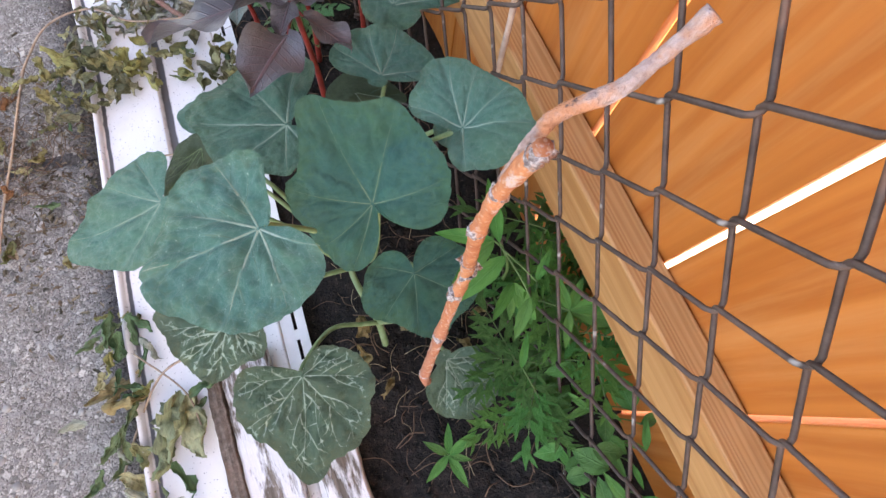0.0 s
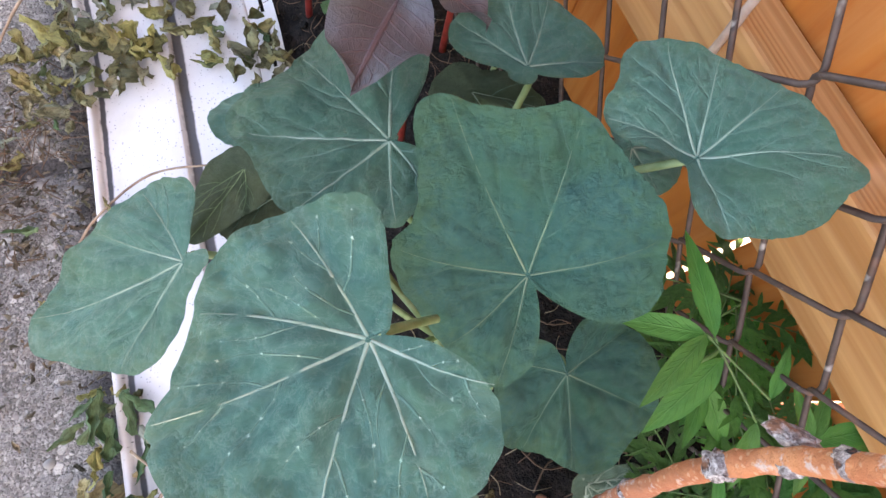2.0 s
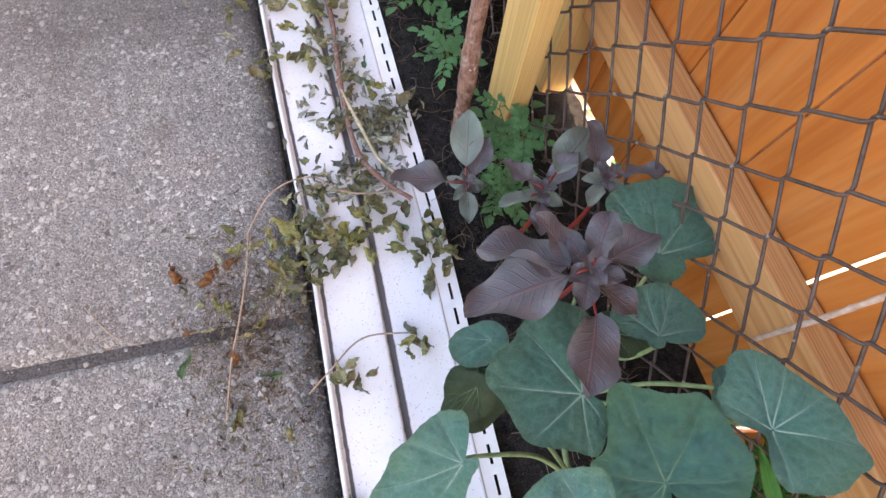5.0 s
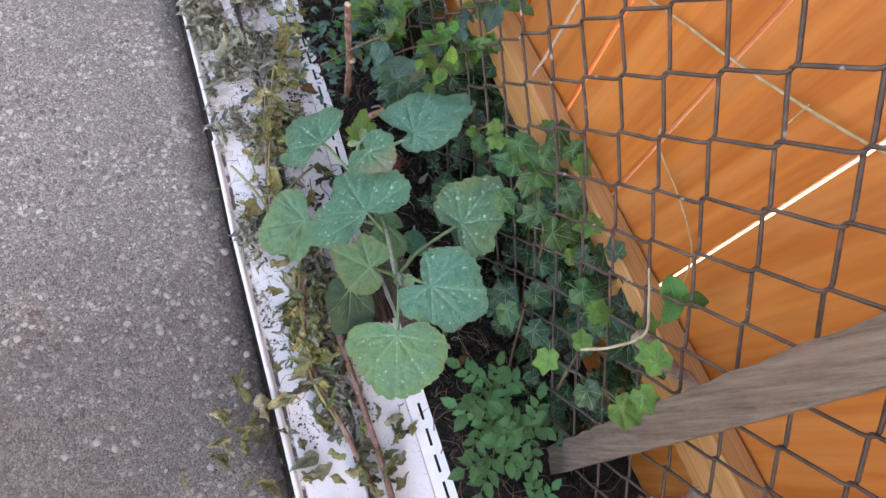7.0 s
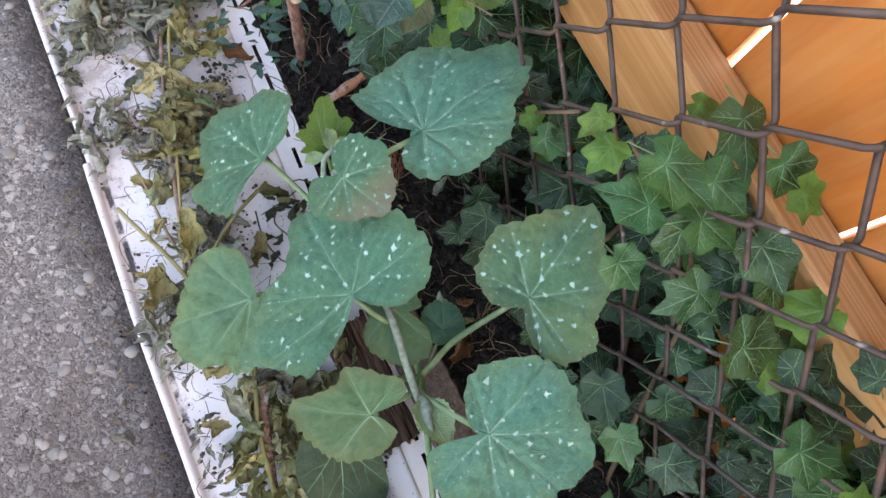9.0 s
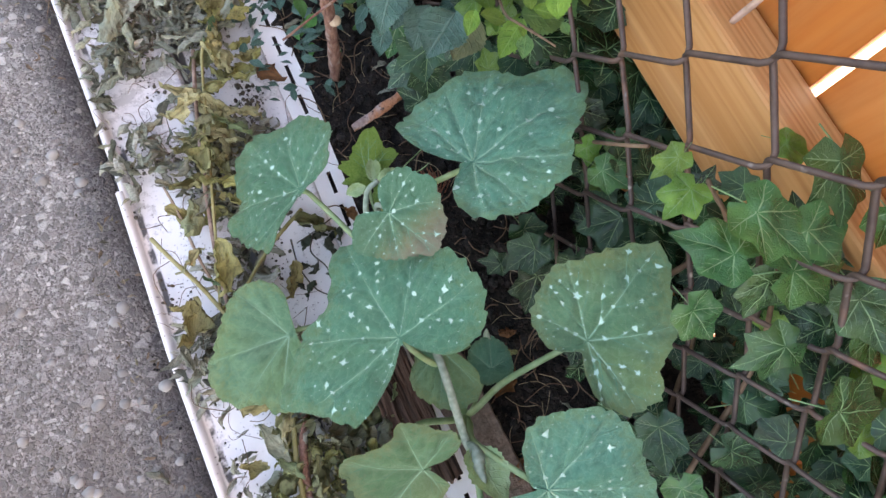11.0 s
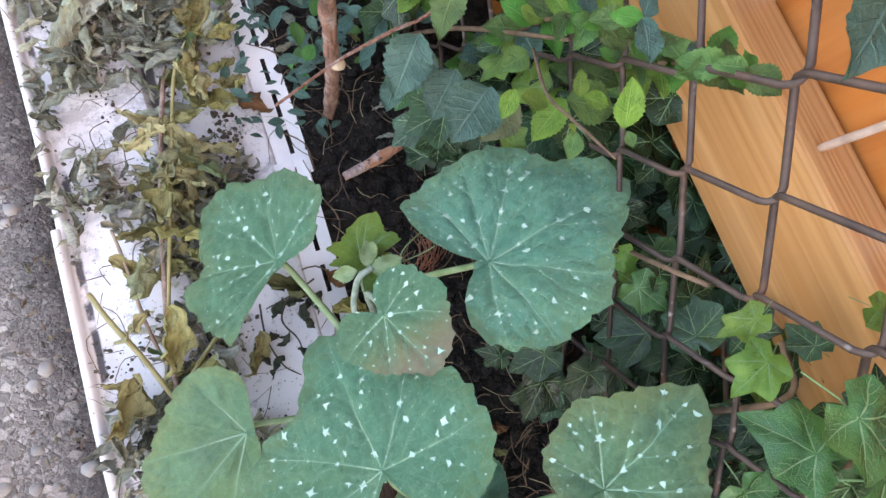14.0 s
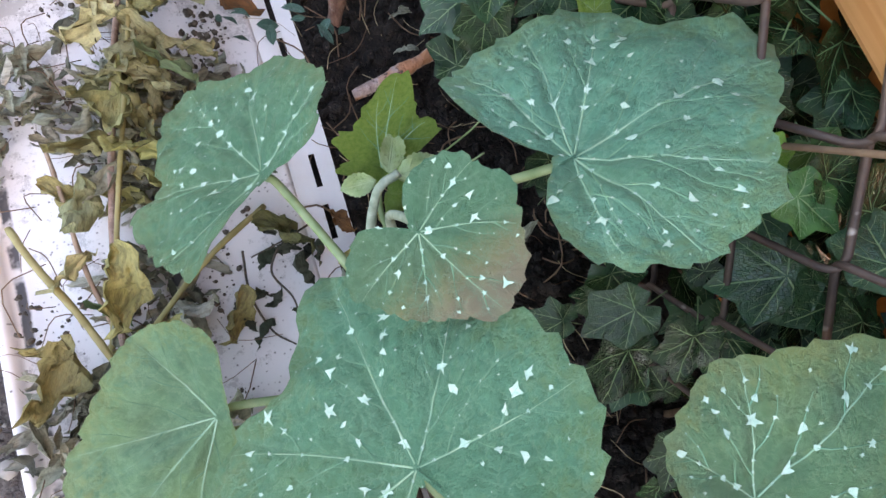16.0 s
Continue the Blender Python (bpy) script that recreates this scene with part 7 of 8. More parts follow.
stick("broken_twig", [(0.455, 1.244, 0.393), (0.451, 1.21, 0.37), (0.446, 1.178, 0.342), (0.42, 1.178, 0.305), (0.394, 1.189, 0.281)], 0.0012, 0.002, "straw", "bleached dry twig caught in the wire fence", rng, cut=False)
stick("dry_twig", [(0.5, 0.3, 0.22), (0.5, 0.304, 0.33), (0.5, 0.309, 0.42), (0.5, 0.315, 0.6)], 0.0034, 0.0026, "twig_pale", "pale dry twig standing between the fences", rng, cut=False)
stick("dry_branch", [(0.142, 1.42, 0.024), (0.136, 1.33, 0.026), (0.137, 1.2, 0.024), (0.134, 1.083, 0.022), (0.115, 0.93, 0.024), (0.112, 0.8, 0.024), (0.14, 0.73, 0.026), (0.178, 0.682, 0.026)], 0.0055, 0.0042, "bark_brown", "dry brown branch lying along the siding", rng, ((0.55, 0.004), (0.75, 0.004)), cat="branch")
stick("dry_branch", [(0.115, 0.93, 0.026), (0.13, 0.84, 0.03), (0.15, 0.76, 0.026), (0.2, 0.71, 0.02)], 0.0035, 0.0028, "straw", "dry pale branch lying along the siding", rng, cat="branch")
stick("dry_branch", [(0.125, 1.5, 0.02), (0.098, 1.43, 0.024), (0.08, 1.33, 0.024), (0.1, 1.2, 0.022), (0.115, 1.1, 0.02)], 0.0045, 0.0038, "bark_brown", "dry brown branch lying along the siding", rng, cat="branch")
# grey root-like branch behind the wires
stick("dry_branch", [(0.45, 1.178, 0.325), (0.482, 1.13, 0.308), (0.508, 1.09, 0.298), (0.515, 1.0, 0.26), (0.505, 0.93, 0.15), (0.5, 0.9, 0.0)], 0.01, 0.009, "bark_grey", "crooked grey branch wedged behind the wire fence", rng, cat="branch")

tendrils = thing("dry_tendril", (0.53, 1.4, 0.45), "thin pale dry tendrils clinging to the orange boards", "vine")
for pts, r in (([(0.534, 1.6, 0.46), (0.531, 1.551, 0.49), (0.534, 1.47, 0.52), (0.531, 1.382, 0.55), (0.533, 1.27, 0.593), (0.533, 1.18, 0.64)], 0.0013), ([(0.534, 1.39, 0.43), (0.532, 1.37, 0.416), (0.534, 1.3, 0.4), (0.533, 1.242, 0.376), (0.534, 1.2, 0.31)], 0.0009),
               ([(0.534, 1.31, 0.58), (0.53, 1.305, 0.55)], 0.0008)):
    line = smooth_path(pts, 8)
    v, fc = tube(line, r, 6, True, 0.2, rng)
    world_part("tendril", v, fc, M["straw"], line[0], tendrils)
stick("dry_twig", [(0.515, 1.59, 0.29), (0.516, 1.586, 0.36), (0.52, 1.588, 0.46), (0.525, 1.6, 0.6)], 0.0024, 0.002, "twig_pale", "pale dry twig standing between the fences", rng, cut=False)

# straws, roots and twiglets on the soil
bits = []
for k in range(760):
    x, y = rng.uniform(0.235, 0.47), rng.uniform(-0.25, 2.15)
    a, ln = rng.uniform(0, 6.28), rng.uniform(0.015, 0.06)
    z = soil_height(x, y) + 0.004
    p = [Vector((x, y, z)), Vector((x + math.cos(a) * ln * 0.5, y + math.sin(a) * ln * 0.5, z + rng.uniform(0, 0.008))), Vector((x + math.cos(a + 0.4) * ln, y + math.sin(a + 0.4) * ln, z + rng.uniform(-0.002, 0.006)))]
    bits.append(tube(smooth_path(p, 3), rng.uniform(0.0003, 0.0009), 4))
v, fc = joined(bits)
tagged(world_part("straw_litter", v, fc, M["brown_stem"], (0.35, 0.9, 0.0)), "fine dry roots and twiglets scattered on the soil", "litter", kind="stuff")

bits = []
for k in range(200):
    x, y = rng.uniform(0.25, 0.42), rng.uniform(1.1, 2.1) if k % 3 else rng.uniform(-0.1, 0.7)
    a, ln = rng.uniform(0, 6.28), rng.uniform(0.012, 0.05)
    z = soil_height(x, y) + 0.006
    p = [Vector((x, y, z)), Vector((x + math.cos(a) * ln * 0.5, y + math.sin(a) * ln * 0.5, z + rng.uniform(0, 0.006))), Vector((x + math.cos(a + 0.3) * ln, y + math.sin(a + 0.3) * ln, z + rng.uniform(-0.002, 0.006)))]
    bits.append(tube(smooth_path(p, 3), rng.uniform(0.00018, 0.00045), 4))
v, fc = joined(bits)
tagged(world_part("pale_straw", v, fc, M["straw"], (0.33, 1.2, 0.0)), "pale bits of straw scattered on the dark soil", "litter", kind="stuff")

# ---- dried leaves ----


def crumpled(length, width, seed, roll=1.6, rough=0.16, rows=11, cols=8):
    """A shrivelled leaf along +x: rolled across and crumpled."""
    rng = random.Random(seed)
    off = Vector((rng.uniform(0, 50), rng.uniform(0, 50), 0))
    bend = rng.uniform(-1.0, 1.2)
    twist = rng.uniform(-2.0, 2.0)
    hook = rng.uniform(-1.1, 1.4)
    verts, faces = [], []
    for i in range(rows + 1):
        t = i / rows
        w = width / 2 * max(0.05, math.sin(math.pi * min(1, 0.05 + 0.95 * t) ** 0.8)) * (1 + 0.22 * math.sin(11 * t + bend * 3))
        for j in range(cols + 1):
            s = 2 * j / cols - 1
            a = s * roll
            rad = w / max(roll, 0.2)
            y, z = rad * math.sin(a), rad * (1 - math.cos(a)) * (1 if seed % 3 else -1)
            c, q = math.cos(twist * t), math.sin(twist * t)
            y, z = y * c - z * q, y * q + z * c
            curl = hook * t * t
            p = Vector((length * (t - 0.25 * abs(hook) * t ** 3) + z * math.sin(curl), y, z * math.cos(curl) + bend * length * (t - 0.5) ** 2 - 0.3 * hook * length * t ** 2))
            p.z += 0.05 * width * math.sin(8 * s + 2.5 * t + bend * 4) * math.sin(math.pi * t)
            p += noise.noise_vector(p * (5.0 / max(length, 1e-3)) + off) * (rough * width)
            p += noise.noise_vector(p * (12.0 / max(length, 1e-3)) + off) * (rough * 0.5 * width)
            verts.append(p)
    k = cols + 1
    for i in range(rows):
        for j in range(cols):
            faces.append((i * k + j, i * k + j + 1, (i + 1) * k + j + 1, (i + 1) * k + j))
    return verts, faces


DRY = {m: [mesh_of("dried_leaf", *crumpled(1.0, 0.36 if m in ("dry_green", "dry_grey", "dry_sage") else 0.56, 100 + 7 * k + len(m), 1.3 + 0.45 * (k % 4), 0.27, 14, 10), M[m]) for k in range(7)] for m in ("dry_olive", "dry_yellow", "dry_pale", "dry_limp", "dry_sage", "dry_green", "dry_rust", "dry_grey", "dry_dark")}


def dried(at, size, mat, rng, label, lift=0.0, parent=None, heading=None):
    a = rng.uniform(0, 6.28) if heading is None else heading
    m = aim(Vector(at) + Vector((0, 0, lift)), (math.cos(a), math.sin(a), rng.uniform(-0.15, 0.2)), (rng.uniform(-0.5, 0.5), rng.uniform(-0.5, 0.5), 1), size)
    me = rng.choice(DRY[mat])
    if parent is not None:
        return set_leaf("leaf", me, m, parent)
    ob = new("dried_leaf", me)
    ob.matrix_basis = m
    return tagged(ob, label, "dead leaf", "dried leaves on the siding")


OLIVE = "shrivelled olive-brown leaf lying on the white siding"
CURLED, heap = [crumpled(1.0, 0.62, 150 + k, 1.2 + 0.4 * (k % 4), 0.24, 11, 8) for k in range(9)], []
rng = random.Random(44)
for x, y, n_leaves, spread in ((-0.02, 1.25, 10, 0.03), (0.09, 1.27, 8, 0.03), (0.155, 1.165, 6, 0.025), (0.0, 1.05, 9, 0.028), (0.11, 1.06, 9, 0.03), (0.14, 0.95, 5, 0.02), (0.15, 0.855, 10, 0.025), (0.075, 0.73, 8, 0.028),
                               (-0.005, 0.69, 9, 0.025), (0.125, 0.66, 9, 0.03), (0.18, 0.585, 9, 0.025), (0.02, 0.62, 8, 0.025), (0.045, 0.63, 5, 0.015), (-0.05, 0.63, 7, 0.02), (0.008, 0.42, 4, 0.012), (0.107, 0.44, 3, 0.012), (0.1, 1.16, 8, 0.03), (0.125, 1.43, 9, 0.02), (0.15, 1.395, 8, 0.02), (0.168, 1.45, 8, 0.018), (0.14, 1.35, 7, 0.02)):
    for k in range(n_leaves * 2):
        at, size = (x + rng.gauss(0, spread * 1.25), y + rng.gauss(0, spread * 1.3), 0.012), rng.uniform(0.024, 0.046)
        if k % 5 < 2:
            dried(at, size, rng.choice(("dry_olive", "dry_olive", "dry_olive", "dry_grey", "dry_green")), rng, OLIVE, rng.uniform(0.0, 0.018))
        else:
            a = rng.uniform(0, 6.28)
            m = aim(Vector(at) + Vector((0, 0, rng.uniform(0.0, 0.014))), (math.cos(a), math.sin(a), rng.uniform(-0.15, 0.2)), (rng.uniform(-0.5, 0.5), rng.uniform(-0.5, 0.5), 1), size)
            v, fc = rng.choice(CURLED)
            heap.append(([m @ p for p in v], fc))
v, fc = joined(heap)
tagged(world_part("leaf_heap", v, fc, M["heap"], (0.08, 0.9, 0.01)), "heaps of shrivelled olive leaves along the white siding", "litter", kind="stuff")
WILT = "wilted green leaf curled over the lip of the siding"
for at, size, m, h, lab in (((-0.05, 0.262, 0.012), 0.06, "dry_green", -1.7, WILT), ((-0.065, 0.245, 0.0), 0.055, "dry_green", -1.2, WILT), ((-0.025, 0.255, 0.015), 0.06, "dry_green", -1.5, WILT), ((-0.06, 0.19, 0.0), 0.05, "dry_green", -1.9, WILT),
                            ((-0.095, 0.155, 0.0), 0.065, "dry_yellow", 0.3, "curled dry yellow leaf at the siding's edge"), ((-0.06, 0.1, 0.0), 0.055, "dry_green", -2.2, WILT), ((-0.08, 0.06, -0.005), 0.05, "dry_olive", -1.0, OLIVE), ((0.01, 0.125, 0.02), 0.085, "dry_limp", -1.9, OLIVE),
                            ((-0.02, 0.095, 0.02), 0.075, "dry_limp", -1.7, OLIVE), ((0.02, 0.115, 0.025), 0.08, "dry_limp", -1.5, OLIVE), ((-0.01, 0.05, 0.02), 0.06, "dry_green", -1.4, WILT), ((0.0, 0.0, 0.02), 0.06, "dry_olive", -2.0, OLIVE), ((-0.05, 0.02, 0.0), 0.06, "dry_olive", -1.2, OLIVE),
                            ((0.03, 0.12, 0.03), 0.05, "dry_green", 0.2, WILT), ((-0.02, 0.22, 0.02), 0.05, "dry_grey", -1.3, WILT)):
    dried(at, size, m, rng, lab, 0.006, heading=h)
for x, y, size, heading, m in ((-0.046, 0.247, 0.063, -2.3, "dry_green"), (-0.037, 0.234, 0.054, -2.16, "dry_green"), (-0.009, 0.204, 0.051, -2.19, "dry_green"), (-0.085, 0.152, 0.058, -0.17, "dry_yellow"), (0.004, 0.127, 0.065, -2.61, "dry_limp"), (0.028, 0.12, 0.069, -2.41, "dry_limp"), (0.041, 0.111, 0.03, -2.72, "dry_green"), (-0.069, 0.188, 0.03, -2.32, "dry_olive"), (-0.059, 0.115, 0.034, -2.21, "dry_green")):
    dried((x, y, 0.012), size, m, rng, WILT if m == "dry_green" else OLIVE, 0.008, heading=heading)
for x, y, size, heading in ((-0.05, 0.705, 0.107, -0.81), (0.032, 0.671, 0.101, -1.44), (-0.074, 0.642, 0.081, -0.88), (-0.013, 0.594, 0.053, -1.26), (0.142, 0.649, 0.077, -1.34), (0.19, 0.635, 0.086, -1.54), (-0.067, 0.69, 0.081, -1.59), (0.055, 0.664, 0.095, -1.66)):
    dried((x, y, 0.014), size * 0.62, "dry_olive", rng, OLIVE, 0.008, heading=heading)
for x, y in ((0.21, 1.634), (0.195, 1.648), (0.168, 1.598), (0.193, 1.619), (0.219, 1.648), (0.195, 1.602), (0.158, 1.613), (0.184, 1.638), (0.232, 1.649), (0.201, 1.659), (0.169, 1.62), (0.181, 1.604)):
    dried((x, y, 0.011), rng.uniform(0.016, 0.026), "dry_dark", rng, "small blackened dead leaf lying on the white siding", 0.003)
for line in ([(0.176, 1.654, 0.016), (0.172, 1.623, 0.015), (0.178, 1.594, 0.014), (0.19, 1.579, 0.014)], [(0.2, 1.65, 0.016), (0.19, 1.632, 0.018), (0.198, 1.611, 0.016), (0.198, 1.593, 0.014)], [(0.23, 1.66, 0.016), (0.205, 1.652, 0.018), (0.18, 1.648, 0.014)]):
    pts = smooth_path(line, 8)
    ob = thing("dry_stalk", pts[0], "thin blackened stalk lying on the white siding", "stalk", "twigs and sticks")
    v, fc = tube(pts, tapered(len(pts), 0.0009, 0.0006), 6, True, 0.1, rng)
    world_part("stalk_body", v, fc, M["debris"], pts[0], ob)
for k in range(26):
    dried((lip_x(0.1) + rng.gauss(0.0, 0.028), rng.uniform(-0.04, 0.27), rng.uniform(0.0, 0.02)), rng.uniform(0.022, 0.05), rng.choice(("dry_green", "dry_green", "dry_olive", "dry_grey")), rng, WILT, 0.006)
for at, size, m in (((-0.246, 0.503, -0.015), 0.05, "dry_green"), ((-0.2, 0.64, -0.015), 0.05, "dry_rust"), ((-0.235, 0.655, -0.015), 0.04, "dry_rust"), ((-0.09, 0.46, -0.015), 0.045, "dry_green"), ((-0.1, 0.36, -0.015), 0.03, "dry_olive"), ((-0.15, 0.54, -0.015), 0.03, "dry_olive"),
                    ((-0.045, 1.5, -0.015), 0.035, "dry_grey"), ((-0.06, 1.26, -0.012), 0.045, "dry_olive"), ((-0.08, 1.31, -0.012), 0.04, "dry_olive"), ((-0.04, 1.33, -0.012), 0.04, "dry_olive")):
    dried(at, size, m, rng, "small dead leaf lying on the concrete path", 0.004)
for k in range(16):
    dried((rng.gauss(-0.15, 0.03), rng.uniform(0.42, 0.74), -0.015), rng.uniform(0.02, 0.04), rng.choice(("dry_olive", "dry_rust", "dry_grey", "dry_olive")), rng, "small dead leaf lying on the concrete path", 0.003)
for k in range(7):
    dried((rng.uniform(0.24, 0.42), rng.uniform(0.02, 0.12), 0.01), rng.uniform(0.03, 0.045), rng.choice(("dry_olive", "dry_grey", "dry_yellow")), rng, "dead brown leaf lying on the dark soil", 0.003)
for k in range(26):
    dried((rng.uniform(0.25, 0.4), rng.uniform(1.2, 2.0), 0.008), rng.uniform(0.014, 0.034), rng.choice(("dry_olive", "dry_grey", "dry_rust", "dry_grey")), rng, "dead brown leaf lying on the dark soil", 0.004)
dried((0.258, 0.138, 0.04), 0.045, "dry_yellow", rng, "withered yellow leaf hanging under the squash", 0.0)
dried((0.238, 1.63, 0.012), 0.05, "dry_pale", rng, "yellowed squash leaf lying under the stalks", 0.003, heading=-0.6)
dried((0.193, 1.67, 0.014), 0.045, "dry_olive", rng, OLIVE, 0.006, heading=-0.8)
dried((0.243, 1.663, 0.012), 0.026, "dry_rust", rng, "rust-brown dead leaf on the siding", 0.003, heading=-1.0)
dried((0.212, 1.64, 0.012), 0.03, "dry_dark", rng, "small blackened dead leaf lying on the white siding", 0.003, heading=-1.5)
dried((0.302, 1.405, 0.008), 0.05, "dry_rust", rng, "rust-brown dead leaf on the soil", 0.004, heading=0.2)
dried((0.276, 1.32, 0.008), 0.045, "dry_rust", rng, "rust-brown dead leaf on the soil", 0.004, heading=0.1)
needles = thing("dry_needle_tuft", (0.34, 1.645, 0.0), "tuft of reddish dry needles lying on the soil", "litter", "twigs and sticks")
for k in range(26):
    x, y = 0.335 + rng.gauss(0, 0.008), 1.63 + rng.uniform(-0.004, 0.01)
    a = 0.9 + rng.gauss(0, 0.35)
    z = soil_height(x, y) + 0.006
    pts = smooth_path([(x, y, z), (x + 0.018 * math.cos(a), y + 0.018 * math.sin(a), z + 0.012 * rng.random()), (x + 0.036 * math.cos(a + 0.2), y + 0.036 * math.sin(a + 0.2), z + 0.006 * rng.random())], 4)
    v, fc = tube(pts, 0.0005, 5)
    world_part("needle", v, fc, M["needle"], pts[0], needles)
dried((0.243, 1.842, 0.012), 0.06, "dry_rust", rng, "rust-brown dead leaf on the siding", 0.004)
dried((0.3, 1.24, 0.01), 0.05, "dry_rust", rng, "rust-brown dead leaf on the soil", 0.004)

for x, y, size, heading in ((0.109, 1.994, 0.072, -2.05), (0.127, 2.02, 0.06, -1.41), (0.109, 1.966, 0.05, -1.53), (0.179, 2.003, 0.04, -0.49), (0.076, 2.036, 0.042, -0.92), (0.114, 2.036, 0.045, -1.94), (0.119, 1.834, 0.028, 0.51), (0.05, 1.95, 0.032, 0.43), (0.087, 1.926, 0.036, -1.64), (0.156, 1.955, 0.038, 0.06), (0.079, 1.979, 0.034, -2.47), (0.148, 1.99, 0.036, -1.23)):
    dried((x, y, 0.022), size, "dry_sage", rng, "limp pale sage-green leaf lying on the siding", 0.006, heading=heading)
for k in range(20):
    y = rng.uniform(1.83, 2.2)
    dried((lip_x(y) + rng.uniform(0.045, 0.15), y, 0.012), rng.uniform(0.026, 0.05), "dry_grey", rng, "limp grey-green dried leaf lying on the siding", rng.uniform(0.0, 0.016))

# dried vine hung with curled leaves
vine = thing("dried_vine", (0.15, 1.85, 0.02), "dried olive vine with curled leaves lying over the siding", "vine")
VINES = (([(0.24, 2.05, 0.03), (0.222, 1.947, 0.04), (0.188, 1.905, 0.046), (0.17, 1.872, 0.046), (0.145, 1.792, 0.042), (0.121, 1.714, 0.042), (0.103, 1.66, 0.035), (0.085, 1.615, 0.022)], 0.0016, "rope_vine", 46, 0.022),
         ([(0.165, 1.9, 0.03), (0.14, 1.82, 0.03), (0.115, 1.72, 0.034), (0.098, 1.64, 0.032), (0.09, 1.59, 0.02)], 0.0022, "bark_grey", 4, 0.03),
         ([(0.05, 1.71, 0.025), (0.062, 1.68, 0.035), (0.078, 1.64, 0.035), (0.09, 1.6, 0.03), (0.105, 1.565, 0.02)], 0.0022, "rope_vine", 4, 0.02),
         ([(0.09, 1.6, 0.02), (0.12, 1.625, 0.03), (0.16, 1.655, 0.03), (0.2, 1.68, 0.02)], 0.002, "rope_vine", 5, 0.03),
         ([(0.12, 1.52, 0.02), (0.095, 1.44, 0.03), (0.085, 1.38, 0.03), (0.075, 1.3, 0.03), (0.1, 1.2, 0.02)], 0.0026, "rope_vine", 46, 0.026))
rng = random.Random(55)
for pts, r, m, count, spread in VINES:
    line = smooth_path(pts, 9)
    v, fc = tube(line, [r * (1 + 0.15 * noise.noise(p * 80)) for p in line], 7, True, 0.08, rng)
    world_part("stem", v, fc, M[m], line[0], vine)
    for k in range(count):
        p = rng.choice(line[:len(line) * 3 // 4])
        dried(p + Vector((rng.gauss(0.006, spread * 0.5), rng.gauss(0, 0.012), rng.uniform(-0.02, 0.01))), rng.uniform(0.03, 0.058), rng.choice(("dry_olive", "dry_olive", "dry_olive", "dry_olive", "dry_grey", "dry_green")) if m == "rope_vine" else "dry_olive", rng, "", 0.0, vine)
for x, y in ((0.186, 1.895), (0.205, 1.891), (0.172, 1.871), (0.187, 1.869), (0.203, 1.867), (0.168, 1.843), (0.184, 1.841), (0.163, 1.812), (0.175, 1.811), (0.151, 1.794), (0.158, 1.781), (0.136, 1.787), (0.143, 1.756), (0.127, 1.746), (0.15, 1.744), (0.141, 1.808), (0.218, 1.921), (0.233, 1.925), (0.127, 1.728), (0.103, 1.723), (0.078, 1.731), (0.132, 1.717), (0.155, 1.83), (0.146, 1.77), (0.192, 1.852)):
    dried((x, y, rng.uniform(0.02, 0.04)), rng.uniform(0.03, 0.046), rng.choice(("dry_olive", "dry_olive", "dry_olive", "dry_limp")), rng, "", 0.0, vine)
for line, r in (([(0.079, 1.761, 0.02), (0.085, 1.719, 0.032), (0.086, 1.668, 0.03), (0.09, 1.62, 0.018)], 0.0015), ([(-0.1, 0.72, 0.0), (-0.115, 0.64, 0.01), (-0.14, 0.57, 0.0), (-0.17, 0.5, -0.012), (-0.19, 0.42, -0.015)], 0.0018), ([(-0.11, 0.7, 0.0), (-0.05, 0.76, 0.02), (0.02, 0.77, 0.025), (0.08, 0.72, 0.03), (0.16, 0.7, 0.03)], 0.0016), ([(-0.06, 0.42, 0.0), (-0.02, 0.44, 0.025), (0.04, 0.475, 0.02), (0.12, 0.46, 0.025)], 0.0014),
                ([(-0.09, 0.06, -0.01), (-0.05, 0.12, 0.0), (0.0, 0.16, 0.03), (0.05, 0.17, 0.035)], 0.0016), ([(-0.03, 0.2, 0.025), (0.02, 0.13, 0.03), (0.03, 0.08, 0.03)], 0.0012), ([(-0.3, 0.57, -0.015), (-0.34, 0.6, -0.012), (-0.38, 0.66, -0.016)], 0.001)):
    pts = smooth_path(line, 9)
    ob = thing("dry_stalk", pts[0], "thin dry stalk lying across path and siding", "stalk", "twigs and sticks")
    v, fc = tube(pts, [r * (1 + 0.15 * noise.noise(p * 80)) for p in pts], 6, True, 0.1, rng)
    world_part("stalk_body", v, fc, M["stalk"], pts[0], ob)

# litter of small grey-green leaves over the siding
rng = random.Random(66)
BASE = [crumpled(1.0, 0.34 + 0.06 * (k % 4), 200 + k, 1.1 + 0.35 * (k % 4), 0.2, 7, 5) for k in range(12)]


def litter(name, spots, mat, label, at):
    bits = []
    for x, y, z, size in spots:
        v, fc = rng.choice(BASE)
        a = rng.uniform(0, 6.28)
        m = aim((x, y, z), (math.cos(a), math.sin(a), rng.uniform(-0.3, 0.3)), (rng.uniform(-0.7, 0.7), rng.uniform(-0.7, 0.7), 1), size)
        bits.append(([m @ p for p in v], fc))
    v, fc = joined(bits)
    return tagged(world_part(name, v, fc, mat, at), label, "litter", kind="stuff")


